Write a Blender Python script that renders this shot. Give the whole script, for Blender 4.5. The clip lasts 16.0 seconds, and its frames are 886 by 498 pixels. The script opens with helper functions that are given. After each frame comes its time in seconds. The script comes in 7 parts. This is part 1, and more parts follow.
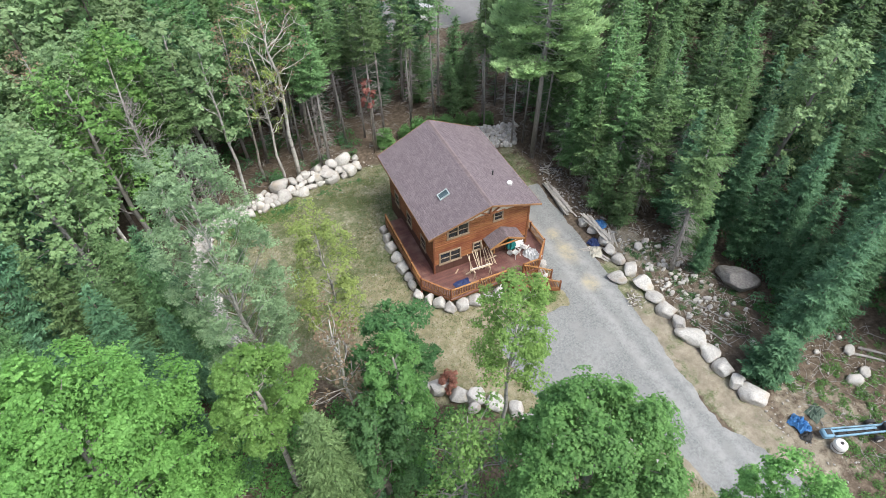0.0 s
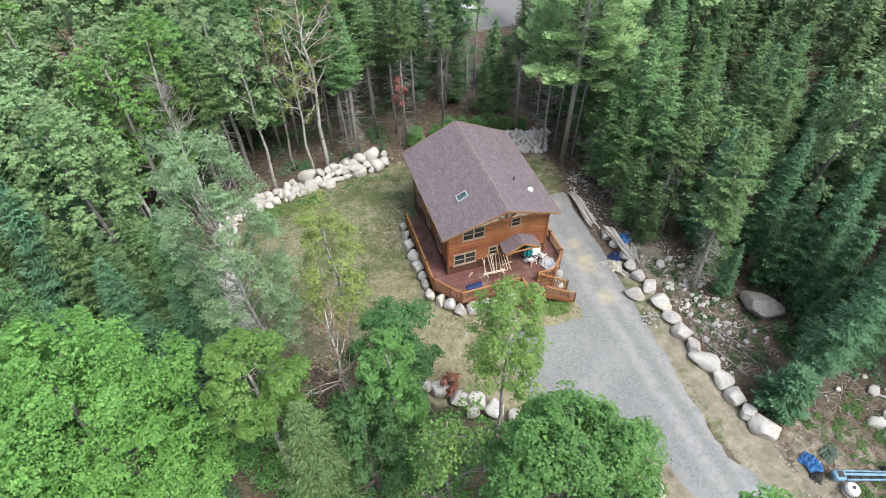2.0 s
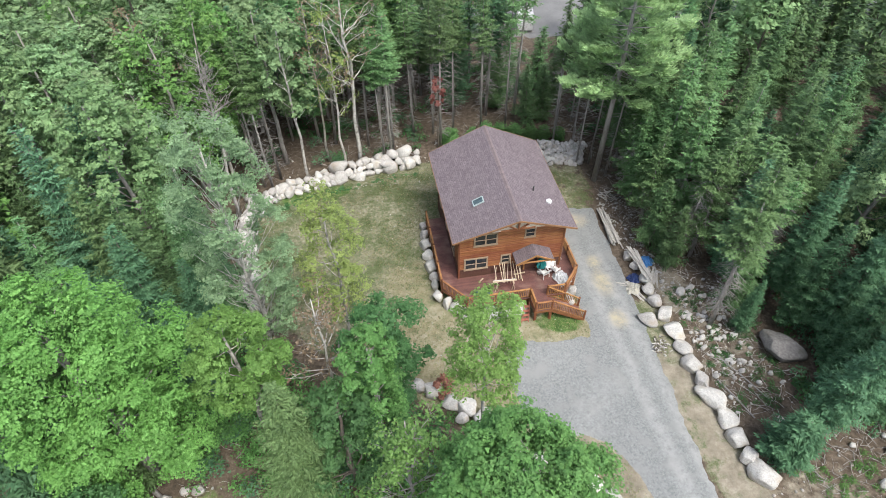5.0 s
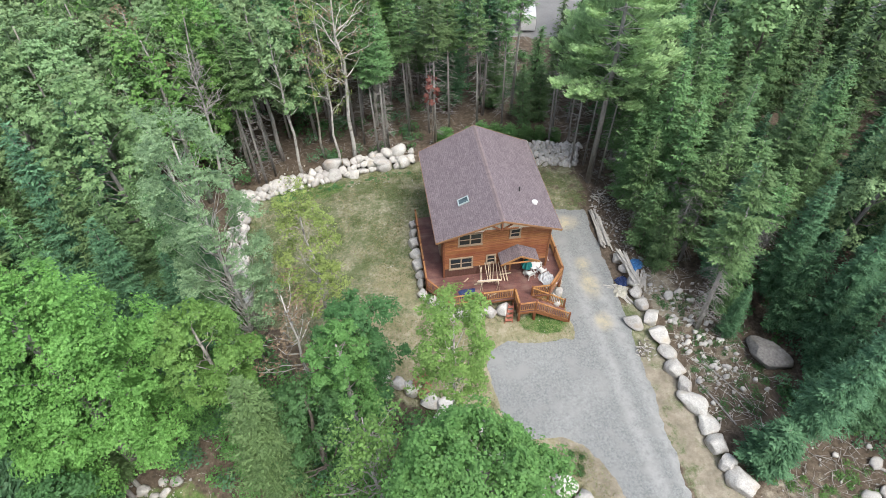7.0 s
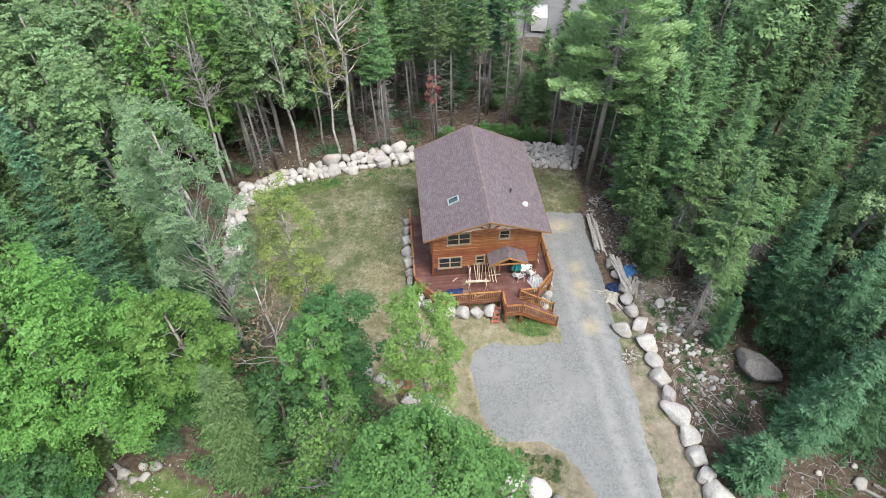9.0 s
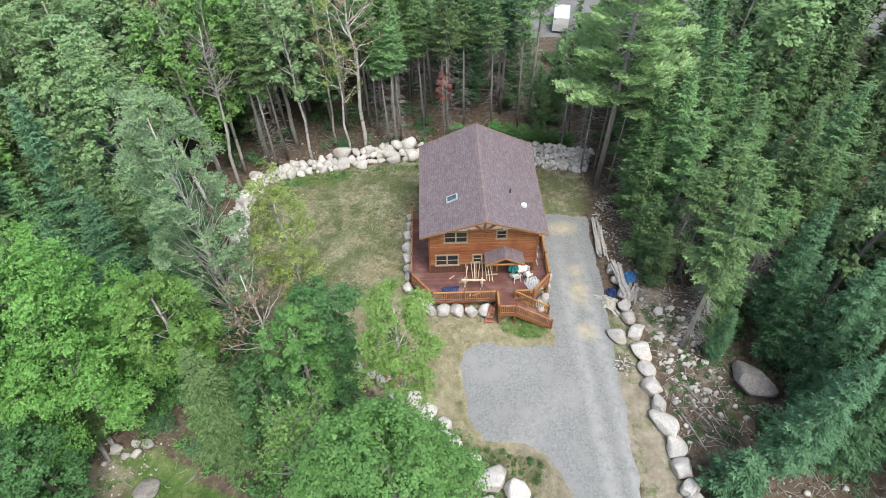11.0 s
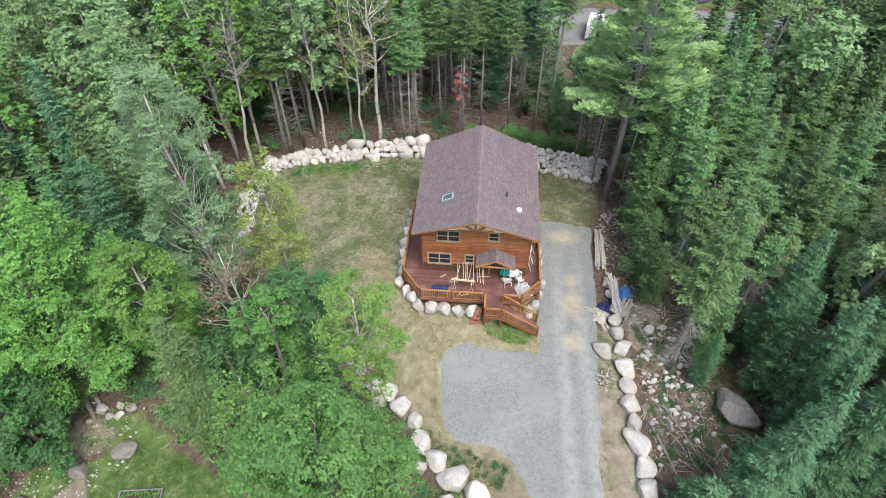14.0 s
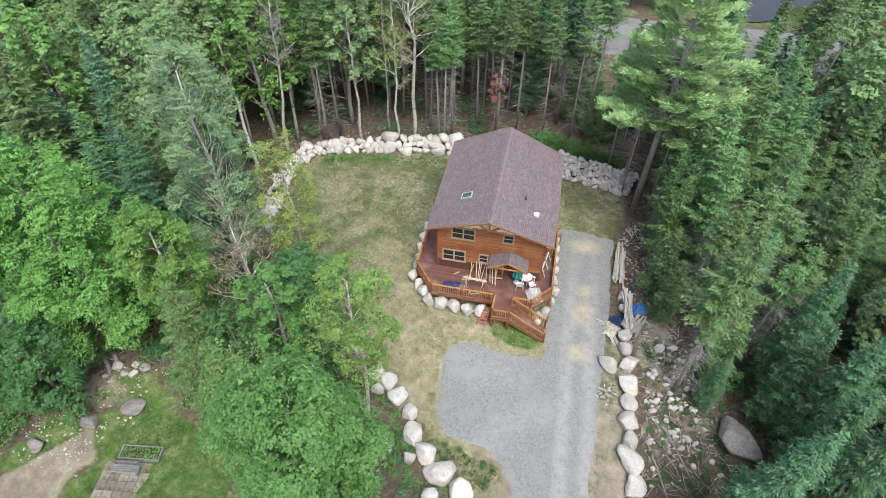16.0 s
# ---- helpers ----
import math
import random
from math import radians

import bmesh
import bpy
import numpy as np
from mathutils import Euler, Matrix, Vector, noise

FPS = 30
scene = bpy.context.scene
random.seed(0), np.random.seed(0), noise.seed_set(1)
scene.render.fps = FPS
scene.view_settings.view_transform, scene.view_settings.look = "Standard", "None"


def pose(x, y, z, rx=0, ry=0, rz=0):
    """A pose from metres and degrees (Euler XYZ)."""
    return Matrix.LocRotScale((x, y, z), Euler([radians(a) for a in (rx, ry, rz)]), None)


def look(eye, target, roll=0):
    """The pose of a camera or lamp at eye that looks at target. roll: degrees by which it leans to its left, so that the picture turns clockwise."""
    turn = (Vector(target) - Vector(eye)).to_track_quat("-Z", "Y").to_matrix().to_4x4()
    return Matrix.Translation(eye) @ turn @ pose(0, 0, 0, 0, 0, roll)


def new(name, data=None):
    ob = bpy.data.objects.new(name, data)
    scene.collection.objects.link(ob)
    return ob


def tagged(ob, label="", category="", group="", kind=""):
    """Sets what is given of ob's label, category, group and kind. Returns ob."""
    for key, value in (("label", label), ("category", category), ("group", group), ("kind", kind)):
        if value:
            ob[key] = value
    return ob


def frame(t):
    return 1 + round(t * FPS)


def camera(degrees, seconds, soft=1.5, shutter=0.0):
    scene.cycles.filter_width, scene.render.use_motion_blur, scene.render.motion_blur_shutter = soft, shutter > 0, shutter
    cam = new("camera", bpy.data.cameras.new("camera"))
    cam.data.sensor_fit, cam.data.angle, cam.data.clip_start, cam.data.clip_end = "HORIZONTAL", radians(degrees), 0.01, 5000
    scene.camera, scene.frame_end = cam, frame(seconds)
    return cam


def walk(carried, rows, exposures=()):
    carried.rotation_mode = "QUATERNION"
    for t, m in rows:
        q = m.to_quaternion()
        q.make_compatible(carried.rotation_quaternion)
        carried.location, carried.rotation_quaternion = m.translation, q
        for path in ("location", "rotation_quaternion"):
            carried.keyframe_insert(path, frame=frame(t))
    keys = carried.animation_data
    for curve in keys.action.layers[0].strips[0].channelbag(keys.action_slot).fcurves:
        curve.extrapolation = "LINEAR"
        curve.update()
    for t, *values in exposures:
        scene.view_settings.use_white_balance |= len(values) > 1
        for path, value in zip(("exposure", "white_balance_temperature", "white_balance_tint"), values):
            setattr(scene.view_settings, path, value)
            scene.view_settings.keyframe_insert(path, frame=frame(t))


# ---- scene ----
cam = camera(73.8, 16.0, soft=0.5)
PATH = [
    (0, (-10.874, -26.734, 35.728), (-10.332, -25.484, 34.264), -1.2),
    (0.5, (-10.428, -26.881, 35.728), (-9.925, -25.614, 34.265), -1.2),
    (1, (-9.98, -27.027, 35.728), (-9.512, -25.745, 34.266), -1.3),
    (1.5, (-9.525, -27.171, 35.728), (-9.088, -25.877, 34.268), -1.4),
    (2, (-9.062, -27.312, 35.728), (-8.649, -26.012, 34.265), -0.9),
    (2.5, (-8.589, -27.452, 35.727), (-8.202, -26.144, 34.265), -0.7),
    (3, (-8.103, -27.591, 35.727), (-7.75, -26.271, 34.267), -1.0),
    (3.5, (-7.602, -27.724, 35.728), (-7.285, -26.392, 34.27), -1.2),
    (4, (-7.084, -27.852, 35.728), (-6.801, -26.512, 34.271), -1.2),
    (6.3, (-4.632, -28.398, 35.736), (-4.444, -27.04, 34.28), -0.6),
    (6.5, (-4.416, -28.438, 35.737), (-4.23, -27.081, 34.279), -1.0),
    (7, (-3.87, -28.517, 35.737), (-3.688, -27.159, 34.28), -1.0),
    (7.5, (-3.319, -28.581, 35.738), (-3.143, -27.223, 34.281), -1.0),
    (8, (-2.761, -28.637, 35.74), (-2.598, -27.277, 34.283), -1.1),
    (8.5, (-2.199, -28.688, 35.745), (-2.057, -27.328, 34.285), -1.0),
    (9, (-1.633, -28.741, 35.752), (-1.519, -27.38, 34.292), -0.9),
    (11.3, (0.969, -29.001, 35.852), (0.973, -27.641, 34.386), -1.0),
    (11.5, (1.197, -29.021, 35.855), (1.192, -27.66, 34.389), -0.8),
    (12, (1.769, -29.062, 35.861), (1.736, -27.702, 34.395), -0.7),
    (12.5, (2.34, -29.096, 35.867), (2.281, -27.736, 34.401), -0.6),
    (13, (2.909, -29.122, 35.872), (2.828, -27.764, 34.406), -0.5),
    (13.5, (3.48, -29.142, 35.876), (3.383, -27.785, 34.41), -0.3),
    (14, (4.053, -29.162, 35.878), (3.936, -27.805, 34.414), -0.2),
    (14.5, (4.628, -29.186, 35.88), (4.478, -27.831, 34.417), -0.0),
    (15, (5.205, -29.217, 35.883), (5.021, -27.867, 34.42), 0.1),
    (15.5, (5.783, -29.254, 35.885), (5.553, -27.909, 34.423), 0.3),
    (16, (6.362, -29.29, 35.886), (6.091, -27.952, 34.424), 0.6),
]
walk(cam, [(t, look(eye, target, roll)) for t, eye, target, roll in PATH], [(0, 1.29), (16, 1.26)])

# ---- light ----
world = bpy.data.worlds.new("sky")
scene.world = world
world.use_nodes = True
wn = world.node_tree
wn.nodes.clear()
w_out = wn.nodes.new("ShaderNodeOutputWorld")
w_bg = wn.nodes.new("ShaderNodeBackground")
w_sky = wn.nodes.new("ShaderNodeTexSky")
w_hsv = wn.nodes.new("ShaderNodeHueSaturation")
SUN_HEIGHT, SUN_TURN = 60.0, 150.0
w_sky.sky_type, w_sky.sun_disc = "NISHITA", False
w_sky.sun_elevation, w_sky.sun_rotation = radians(SUN_HEIGHT), radians(SUN_TURN)
w_sky.air_density, w_sky.dust_density = 1.0, 3.0
w_hsv.inputs["Saturation"].default_value = 0.65
w_bg.inputs["Strength"].default_value = 0.14
wn.links.new(w_sky.outputs[0], w_hsv.inputs["Color"])
wn.links.new(w_hsv.outputs[0], w_bg.inputs["Color"])
wn.links.new(w_bg.outputs[0], w_out.inputs["Surface"])

sun_data = bpy.data.lights.new("sun", "SUN")
sun_data.energy, sun_data.angle, sun_data.color = 1.3, radians(28), (1.0, 0.985, 0.93)
sun = new("sun", sun_data)
sun.matrix_world = look((30 * math.sin(radians(SUN_TURN)), 30 * math.cos(radians(SUN_TURN)), 30 * math.tan(radians(SUN_HEIGHT))), (0, 0, 0))


# ---- materials ----
def shade(name, low, high, scale=3.0, rough=0.85, bump=0.3, fine=20.0, island=0.0, obj=0.0, metal=0.0, spec=0.3, stain=None, stain_scale=0.7, through_light=0.0, stretch=(1, 1, 1)):
    """A worn surface: two colours by two scales of noise, relief, and a shift for each piece."""
    m = bpy.data.materials.new(name)
    m.use_nodes = True
    nt = m.node_tree
    n, l = nt.nodes, nt.links
    bsdf = n["Principled BSDF"]
    co = n.new("ShaderNodeTexCoord")
    mp = n.new("ShaderNodeMapping")
    mp.inputs["Scale"].default_value = stretch
    l.new(co.outputs["Object"], mp.inputs["Vector"])
    big = n.new("ShaderNodeTexNoise")
    big.inputs["Scale"].default_value, big.inputs["Detail"].default_value = scale, 6
    small = n.new("ShaderNodeTexNoise")
    small.inputs["Scale"].default_value, small.inputs["Detail"].default_value = fine, 4
    for t in (big, small):
        l.new(mp.outputs[0], t.inputs["Vector"])
    add = n.new("ShaderNodeMath")
    add.operation = "MULTIPLY_ADD"
    add.inputs[1].default_value = 0.5
    l.new(small.outputs[0], add.inputs[0])
    half = n.new("ShaderNodeMath")
    half.operation = "MULTIPLY"
    half.inputs[1].default_value = 0.5
    l.new(big.outputs[0], half.inputs[0])
    l.new(half.outputs[0], add.inputs[2])
    ramp = n.new("ShaderNodeValToRGB")
    ramp.color_ramp.elements[0].position, ramp.color_ramp.elements[1].position = 0.36, 0.64
    ramp.color_ramp.elements[0].color = (*low, 1)
    ramp.color_ramp.elements[1].color = (*high, 1)
    l.new(add.outputs[0], ramp.inputs[0])
    colour = ramp.outputs[0]
    if stain:
        st = n.new("ShaderNodeTexNoise")
        st.inputs["Scale"].default_value, st.inputs["Detail"].default_value = stain_scale, 8
        l.new(co.outputs["Object"], st.inputs["Vector"])
        sr = n.new("ShaderNodeValToRGB")
        sr.color_ramp.elements[0].position, sr.color_ramp.elements[1].position = 0.5, 0.68
        l.new(st.outputs[0], sr.inputs[0])
        mx = n.new("ShaderNodeMix")
        mx.data_type = "RGBA"
        l.new(sr.outputs[0], mx.inputs["Factor"])
        l.new(colour, mx.inputs["A"])
        mx.inputs["B"].default_value = (*stain, 1)
        colour = mx.outputs["Result"]
    if island or obj:
        hsv = n.new("ShaderNodeHueSaturation")
        val = n.new("ShaderNodeMath")
        val.operation = "MULTIPLY_ADD"
        val.inputs[1].default_value, val.inputs[2].default_value = 2 * island, 1 - island
        geo = n.new("ShaderNodeNewGeometry")
        l.new(geo.outputs["Random Per Island"], val.inputs[0])
        val2 = n.new("ShaderNodeMath")
        val2.operation = "MULTIPLY_ADD"
        val2.inputs[1].default_value, val2.inputs[2].default_value = 2 * obj, 1 - obj
        oi = n.new("ShaderNodeObjectInfo")
        l.new(oi.outputs["Random"], val2.inputs[0])
        mul = n.new("ShaderNodeMath")
        mul.operation = "MULTIPLY"
        l.new(val.outputs[0], mul.inputs[0])
        l.new(val2.outputs[0], mul.inputs[1])
        l.new(mul.outputs[0], hsv.inputs["Value"])
        hue = n.new("ShaderNodeMath")
        hue.operation = "MULTIPLY_ADD"
        hue.inputs[1].default_value, hue.inputs[2].default_value = 0.12 * obj, 0.5 - 0.06 * obj
        l.new(oi.outputs["Random"], hue.inputs[0])
        l.new(hue.outputs[0], hsv.inputs["Hue"])
        l.new(colour, hsv.inputs["Color"])
        colour = hsv.outputs[0]
    l.new(colour, bsdf.inputs["Base Color"])
    bsdf.inputs["Roughness"].default_value = rough
    bsdf.inputs["Metallic"].default_value = metal
    bsdf.inputs["Specular IOR Level"].default_value = spec
    if bump:
        bp = n.new("ShaderNodeBump")
        bp.inputs["Strength"].default_value, bp.inputs["Distance"].default_value = bump, 0.03
        l.new(add.outputs[0], bp.inputs["Height"])
        l.new(bp.outputs[0], bsdf.inputs["Normal"])
    if through_light:
        tr = n.new("ShaderNodeBsdfTranslucent")
        l.new(colour, tr.inputs["Color"])
        ms = n.new("ShaderNodeMixShader")
        ms.inputs[0].default_value = through_light
        l.new(bsdf.outputs[0], ms.inputs[1])
        l.new(tr.outputs[0], ms.inputs[2])
        l.new(ms.outputs[0], n["Material Output"].inputs["Surface"])
    return m


def leaf_shade(name, low, high, vary=0.22, tree=0.18, light=0.26):
    return shade(name, low, high, scale=0.8, fine=4.0, rough=0.6, bump=0, island=vary, obj=tree, spec=0.25, through_light=light)


M = {}
M["maple_leaf"] = leaf_shade("maple_leaf", (0.093, 0.214, 0.046), (0.181, 0.358, 0.093))
M["green_leaf"] = leaf_shade("green_leaf", (0.068, 0.167, 0.045), (0.144, 0.293, 0.085))
M["dark_leaf"] = leaf_shade("dark_leaf", (0.045, 0.109, 0.039), (0.090, 0.191, 0.066))
M["aspen_leaf"] = leaf_shade("aspen_leaf", (0.157, 0.260, 0.134), (0.263, 0.404, 0.213))
M["yellow_leaf"] = leaf_shade("yellow_leaf", (0.152, 0.214, 0.057), (0.266, 0.328, 0.100))
M["birch_leaf"] = leaf_shade("birch_leaf", (0.094, 0.204, 0.052), (0.178, 0.340, 0.094))
M["light_birch_leaf"] = leaf_shade("light_birch_leaf", (0.117, 0.232, 0.054), (0.216, 0.371, 0.099))
M["russet_leaf"] = leaf_shade("russet_leaf", (0.2, 0.15, 0.09), (0.31, 0.245, 0.155))
M["red_leaf"] = leaf_shade("red_leaf", (0.22, 0.085, 0.065), (0.32, 0.15, 0.12))
M["wood_leaf"] = leaf_shade("wood_leaf", (0.115, 0.2, 0.08), (0.21, 0.325, 0.14))
M["soft_leaf"] = leaf_shade("soft_leaf", (0.145, 0.238, 0.107), (0.247, 0.369, 0.175))
M["hemlock_needle"] = leaf_shade("hemlock_needle", (0.075, 0.13, 0.048), (0.15, 0.235, 0.09), light=0.12, tree=0.05)
M["spruce_needle"] = leaf_shade("spruce_needle", (0.078, 0.163, 0.066), (0.155, 0.277, 0.112), light=0.12, tree=0.3)
M["olive_needle"] = leaf_shade("olive_needle", (0.083, 0.155, 0.059), (0.155, 0.263, 0.104), light=0.12, tree=0.3)
M["fir_needle"] = leaf_shade("fir_needle", (0.053, 0.128, 0.065), (0.110, 0.225, 0.110), light=0.12, tree=0.2)
M["pine_needle"] = leaf_shade("pine_needle", (0.223, 0.364, 0.159), (0.383, 0.549, 0.255))
M["grey_bark"] = shade("grey_bark", (0.175, 0.163, 0.150), (0.362, 0.344, 0.319), scale=2, fine=14, bump=0.6, obj=0.2, stretch=(1, 1, 0.25))
M["brown_bark"] = shade("brown_bark", (0.095, 0.08, 0.065), (0.21, 0.185, 0.155), scale=2, fine=14, bump=0.6, obj=0.2, stretch=(1, 1, 0.25))
M["pale_bark"] = shade("pale_bark", (0.216, 0.202, 0.173), (0.396, 0.374, 0.331), scale=1.5, fine=9, bump=0.3, obj=0.15, stain=(0.086, 0.079, 0.072), stain_scale=2.2)
M["white_bark"] = shade("white_bark", (0.34, 0.325, 0.29), (0.56, 0.54, 0.5), scale=1.5, fine=9, bump=0.3, obj=0.12, stain=(0.2, 0.18, 0.16), stain_scale=2.2)
M["dead_wood"] = shade("dead_wood", (0.202, 0.187, 0.173), (0.36, 0.346, 0.324), scale=2, fine=14, bump=0.4, obj=0.15)
M["rock"] = shade("rock", (0.313, 0.302, 0.283), (0.570, 0.556, 0.527), scale=1.3, fine=11, bump=0.7, obj=0.16, stain=(0.342, 0.301, 0.246), stain_scale=0.9)
M["grey_rock"] = shade("grey_rock", (0.144, 0.137, 0.13), (0.288, 0.274, 0.259), scale=1.2, fine=10, bump=0.7, obj=0.1, stain=(0.115, 0.108, 0.086), stain_scale=1.0)


# ---- mesh tools ----
class Shape:
    """Collects vertices and faces of one mesh."""

    def __init__(self):
        self.v, self.f, self.stem = [], [], None

    def add(self, verts, faces):
        k = len(self.v)
        self.v.extend(tuple(p) for p in verts)
        self.f.extend(tuple(i + k for i in q) for q in faces)
        return self

    def box(self, lo, hi, m=None, cut=0.0):
        """A box between two corners, its edges cut back by cut."""
        lo, hi = Vector(lo), Vector(hi)
        if cut <= 0:
            vs = [Vector((x, y, z)) for x in (lo.x, hi.x) for y in (lo.y, hi.y) for z in (lo.z, hi.z)]
            fs = [(0, 1, 3, 2), (4, 6, 7, 5), (0, 4, 5, 1), (2, 3, 7, 6), (0, 2, 6, 4), (1, 5, 7, 3)]
        else:
            b = bmesh.new()
            bmesh.ops.create_cube(b, size=1.0)
            for p in b.verts:
                p.co = Vector([(lo[i] + hi[i]) / 2 + p.co[i] * (hi[i] - lo[i]) for i in range(3)])
            bmesh.ops.bevel(b, geom=b.edges[:], offset=cut, segments=1, affect="EDGES")
            b.verts.index_update()
            vs = [p.co.copy() for p in b.verts]
            fs = [[p.index for p in q.verts] for q in b.faces]
            b.free()
        if m is not None:
            vs = [m @ p for p in vs]
        return self.add(vs, fs)

    def beam(self, a, b, w, h, cut=0.0, roll=0.0):
        """A straight timber from a to b, w wide and h deep."""
        a, b = Vector(a), Vector(b)
        d = b - a
        up = Vector((0, 0, 1)) if abs(d.normalized().z) < 0.97 else Vector((0, 1, 0))
        side = d.cross(up).normalized()
        top = side.cross(d).normalized()
        m = Matrix((( *(side), 0), (*(d.normalized()), 0), (*top, 0), (0, 0, 0, 1))).transposed()
        m.translation = a
        if roll:
            m = m @ Matrix.Rotation(roll, 4, "Y")
        return self.box((-w / 2, 0, -h / 2), (w / 2, d.length, h / 2), m, cut)

    def tube(self, points, radii, n=6, cap=True):
        """A round rod along points."""
        pts = [Vector(p) for p in points]
        k = len(self.v)
        for i, p in enumerate(pts):
            d = (pts[min(i + 1, len(pts) - 1)] - pts[max(i - 1, 0)]).normalized()
            a = d.cross(Vector((0.31, 0.95, 0.05))).normalized()
            b = d.cross(a)
            for j in range(n):
                t = 2 * math.pi * j / n
                self.v.append(tuple(p + (math.cos(t) * a + math.sin(t) * b) * float(radii[i])))
        for i in range(len(pts) - 1):
            for j in range(n):
                self.f.append((k + i * n + j, k + i * n + (j + 1) % n, k + (i + 1) * n + (j + 1) % n, k + (i + 1) * n + j))
        if cap:
            self.f.append(tuple(k + j for j in reversed(range(n))))
            self.f.append(tuple(k + (len(pts) - 1) * n + j for j in range(n)))
        return self

    def end_stem(self):
        """Marks what has been built so far as a tree's stem."""
        self.stem = (len(self.v), len(self.f))
        return self

    def halves(self):
        """The stem and the limbs of a tree as two shapes."""
        nv, nf = self.stem
        a, b = Shape(), Shape()
        a.v, a.f = self.v[:nv], self.f[:nf]
        b.v, b.f = self.v[nv:], [tuple(i - nv for i in q) for q in self.f[nf:]]
        return a, b

    def plate(self, outline, z0, z1):
        """A flat slab over an outline of (x, y)."""
        n = len(outline)
        vs = [(x, y, z0) for x, y in outline] + [(x, y, z1) for x, y in outline]
        fs = [tuple(reversed(range(n))), tuple(range(n, 2 * n))] + [(i, (i + 1) % n, n + (i + 1) % n, n + i) for i in range(n)]
        return self.add(vs, fs)

    def mesh(self, name, smooth=False):
        me = bpy.data.meshes.new(name)
        me.from_pydata(self.v, [], self.f)
        if smooth:
            me.polygons.foreach_set("use_smooth", [True] * len(me.polygons))
        me.update()
        return me


def fast_mesh(name, verts, quads):
    """A mesh of alike faces from number arrays."""
    me = bpy.data.meshes.new(name)
    nv, nf, k = len(verts), len(quads), len(quads[0])
    me.vertices.add(nv)
    me.vertices.foreach_set("co", np.ascontiguousarray(verts, dtype=np.float32).ravel())
    me.loops.add(nf * k)
    me.loops.foreach_set("vertex_index", np.ascontiguousarray(quads, dtype=np.int32).ravel())
    me.polygons.add(nf)
    me.polygons.foreach_set("loop_start", np.arange(0, nf * k, k, dtype=np.int32))
    me.polygons.foreach_set("loop_total", np.full(nf, k, dtype=np.int32))
    me.update(calc_edges=True)
    return me


def part(name, shape, material, parent=None, label="", smooth=False):
    me = shape.mesh(name, smooth) if isinstance(shape, Shape) else shape
    if not me.materials:
        me.materials.append(material)
    ob = new(name, me)
    ob.parent = parent
    if label:
        tagged(ob, label)
    return ob


def thing(name, m, label, category, group="", kind=""):
    """An empty at a thing's base, for its parts."""
    ob = new(name)
    ob.empty_display_size = 0.3
    ob.matrix_basis = m
    return tagged(ob, label, category, group, kind)


def step(a, b, x):
    t = min(1.0, max(0.0, (x - a) / (b - a)))
    return t * t * (3 - 2 * t)


def inside(x, y, poly):
    hit = False
    for i in range(len(poly)):
        (x0, y0), (x1, y1) = poly[i - 1], poly[i]
        if (y0 > y) != (y1 > y) and x < (x1 - x0) * (y - y0) / (y1 - y0) + x0:
            hit = not hit
    return hit


def edge_distance(x, y, poly):
    best = 1e9
    for i in range(len(poly)):
        (x0, y0), (x1, y1) = poly[i - 1], poly[i]
        dx, dy = x1 - x0, y1 - y0
        t = min(1, max(0, ((x - x0) * dx + (y - y0) * dy) / (dx * dx + dy * dy)))
        best = min(best, math.hypot(x - x0 - t * dx, y - y0 - t * dy))
    return best


def signed(x, y, poly):
    """Metres inside (plus) or outside (minus) of an outline."""
    d = edge_distance(x, y, poly)
    return d if inside(x, y, poly) else -d


# ---- plan ----
DECK = 2.0          # height of the deck and the ground floor
HOUSE = (0.0, 0.0, 7.76, 9.1)   # outer walls
LAWN = [(-15.8, 12.0), (-13, 15.0), (-3, 16.8), (9, 15.6), (14.6, 14.2), (14.4, 9.0), (13.6, 7.4), (9.3, 7.0), (9.2, -4.5), (9.0, -5.8), (3.2, -6.2), (3.4, -11.6), (7.2, -12.8), (8.9, -16.5), (9.3, -24), (6.5, -24), (5.6, -16.5), (-2.4, -9.4), (-8.5, -6.2), (-14.6, 0.5)]
LOT = [(-17.2, 13.2), (-13.4, 16.6), (-3, 18.4), (9, 18.0), (16.6, 17.6), (17.2, 9), (16.8, -1), (20.5, -3.5), (22.3, -9.5), (19.4, -13), (18.2, -16), (27, -16.5), (29, -27), (14, -30), (14, -45), (6, -45), (5, -17.2), (-3, -10.2), (-9.5, -7), (-15.6, 0)]
YARD = [(-27, -27), (-23.5, -18), (-20.8, -11.6), (-17.2, -11.8), (-13, -14.8), (-9.5, -15.8), (-7.5, -20), (-8, -30)]
DRIVE = [(9.3, 8.0), (13.5, 7.6), (13.4, 2.0), (13.1, -3.0), (12.75, -8.0), (12.4, -14.0), (12.2, -18.0), (13.6, -20.6), (14.2, -24), (14.5, -45), (9.5, -45), (9.2, -24), (8.7, -19), (8.2, -15.6), (7.0, -13.4), (5.6, -12.6), (3.3, -12.4), (2.5, -11.2), (2.2, -9.2), (2.0, -7.2), (2.5, -6.1), (3.7, -5.6), (5.7, -5.95), (8.7, -5.6), (9.0, -4.4), (8.95, -0.8), (9.2, 3.0)]
ROAD = [(-30, 45), (8, 39.5), (22, 38.8), (34, 40.5), (60, 37), (120, 30), (120, 38), (62, 47), (40, 49.5), (26, 49), (8, 50), (-30, 55)]
POND = [(26, 57), (31, 52.5), (36, 54.5), (41, 58), (46, 66), (30, 70)]


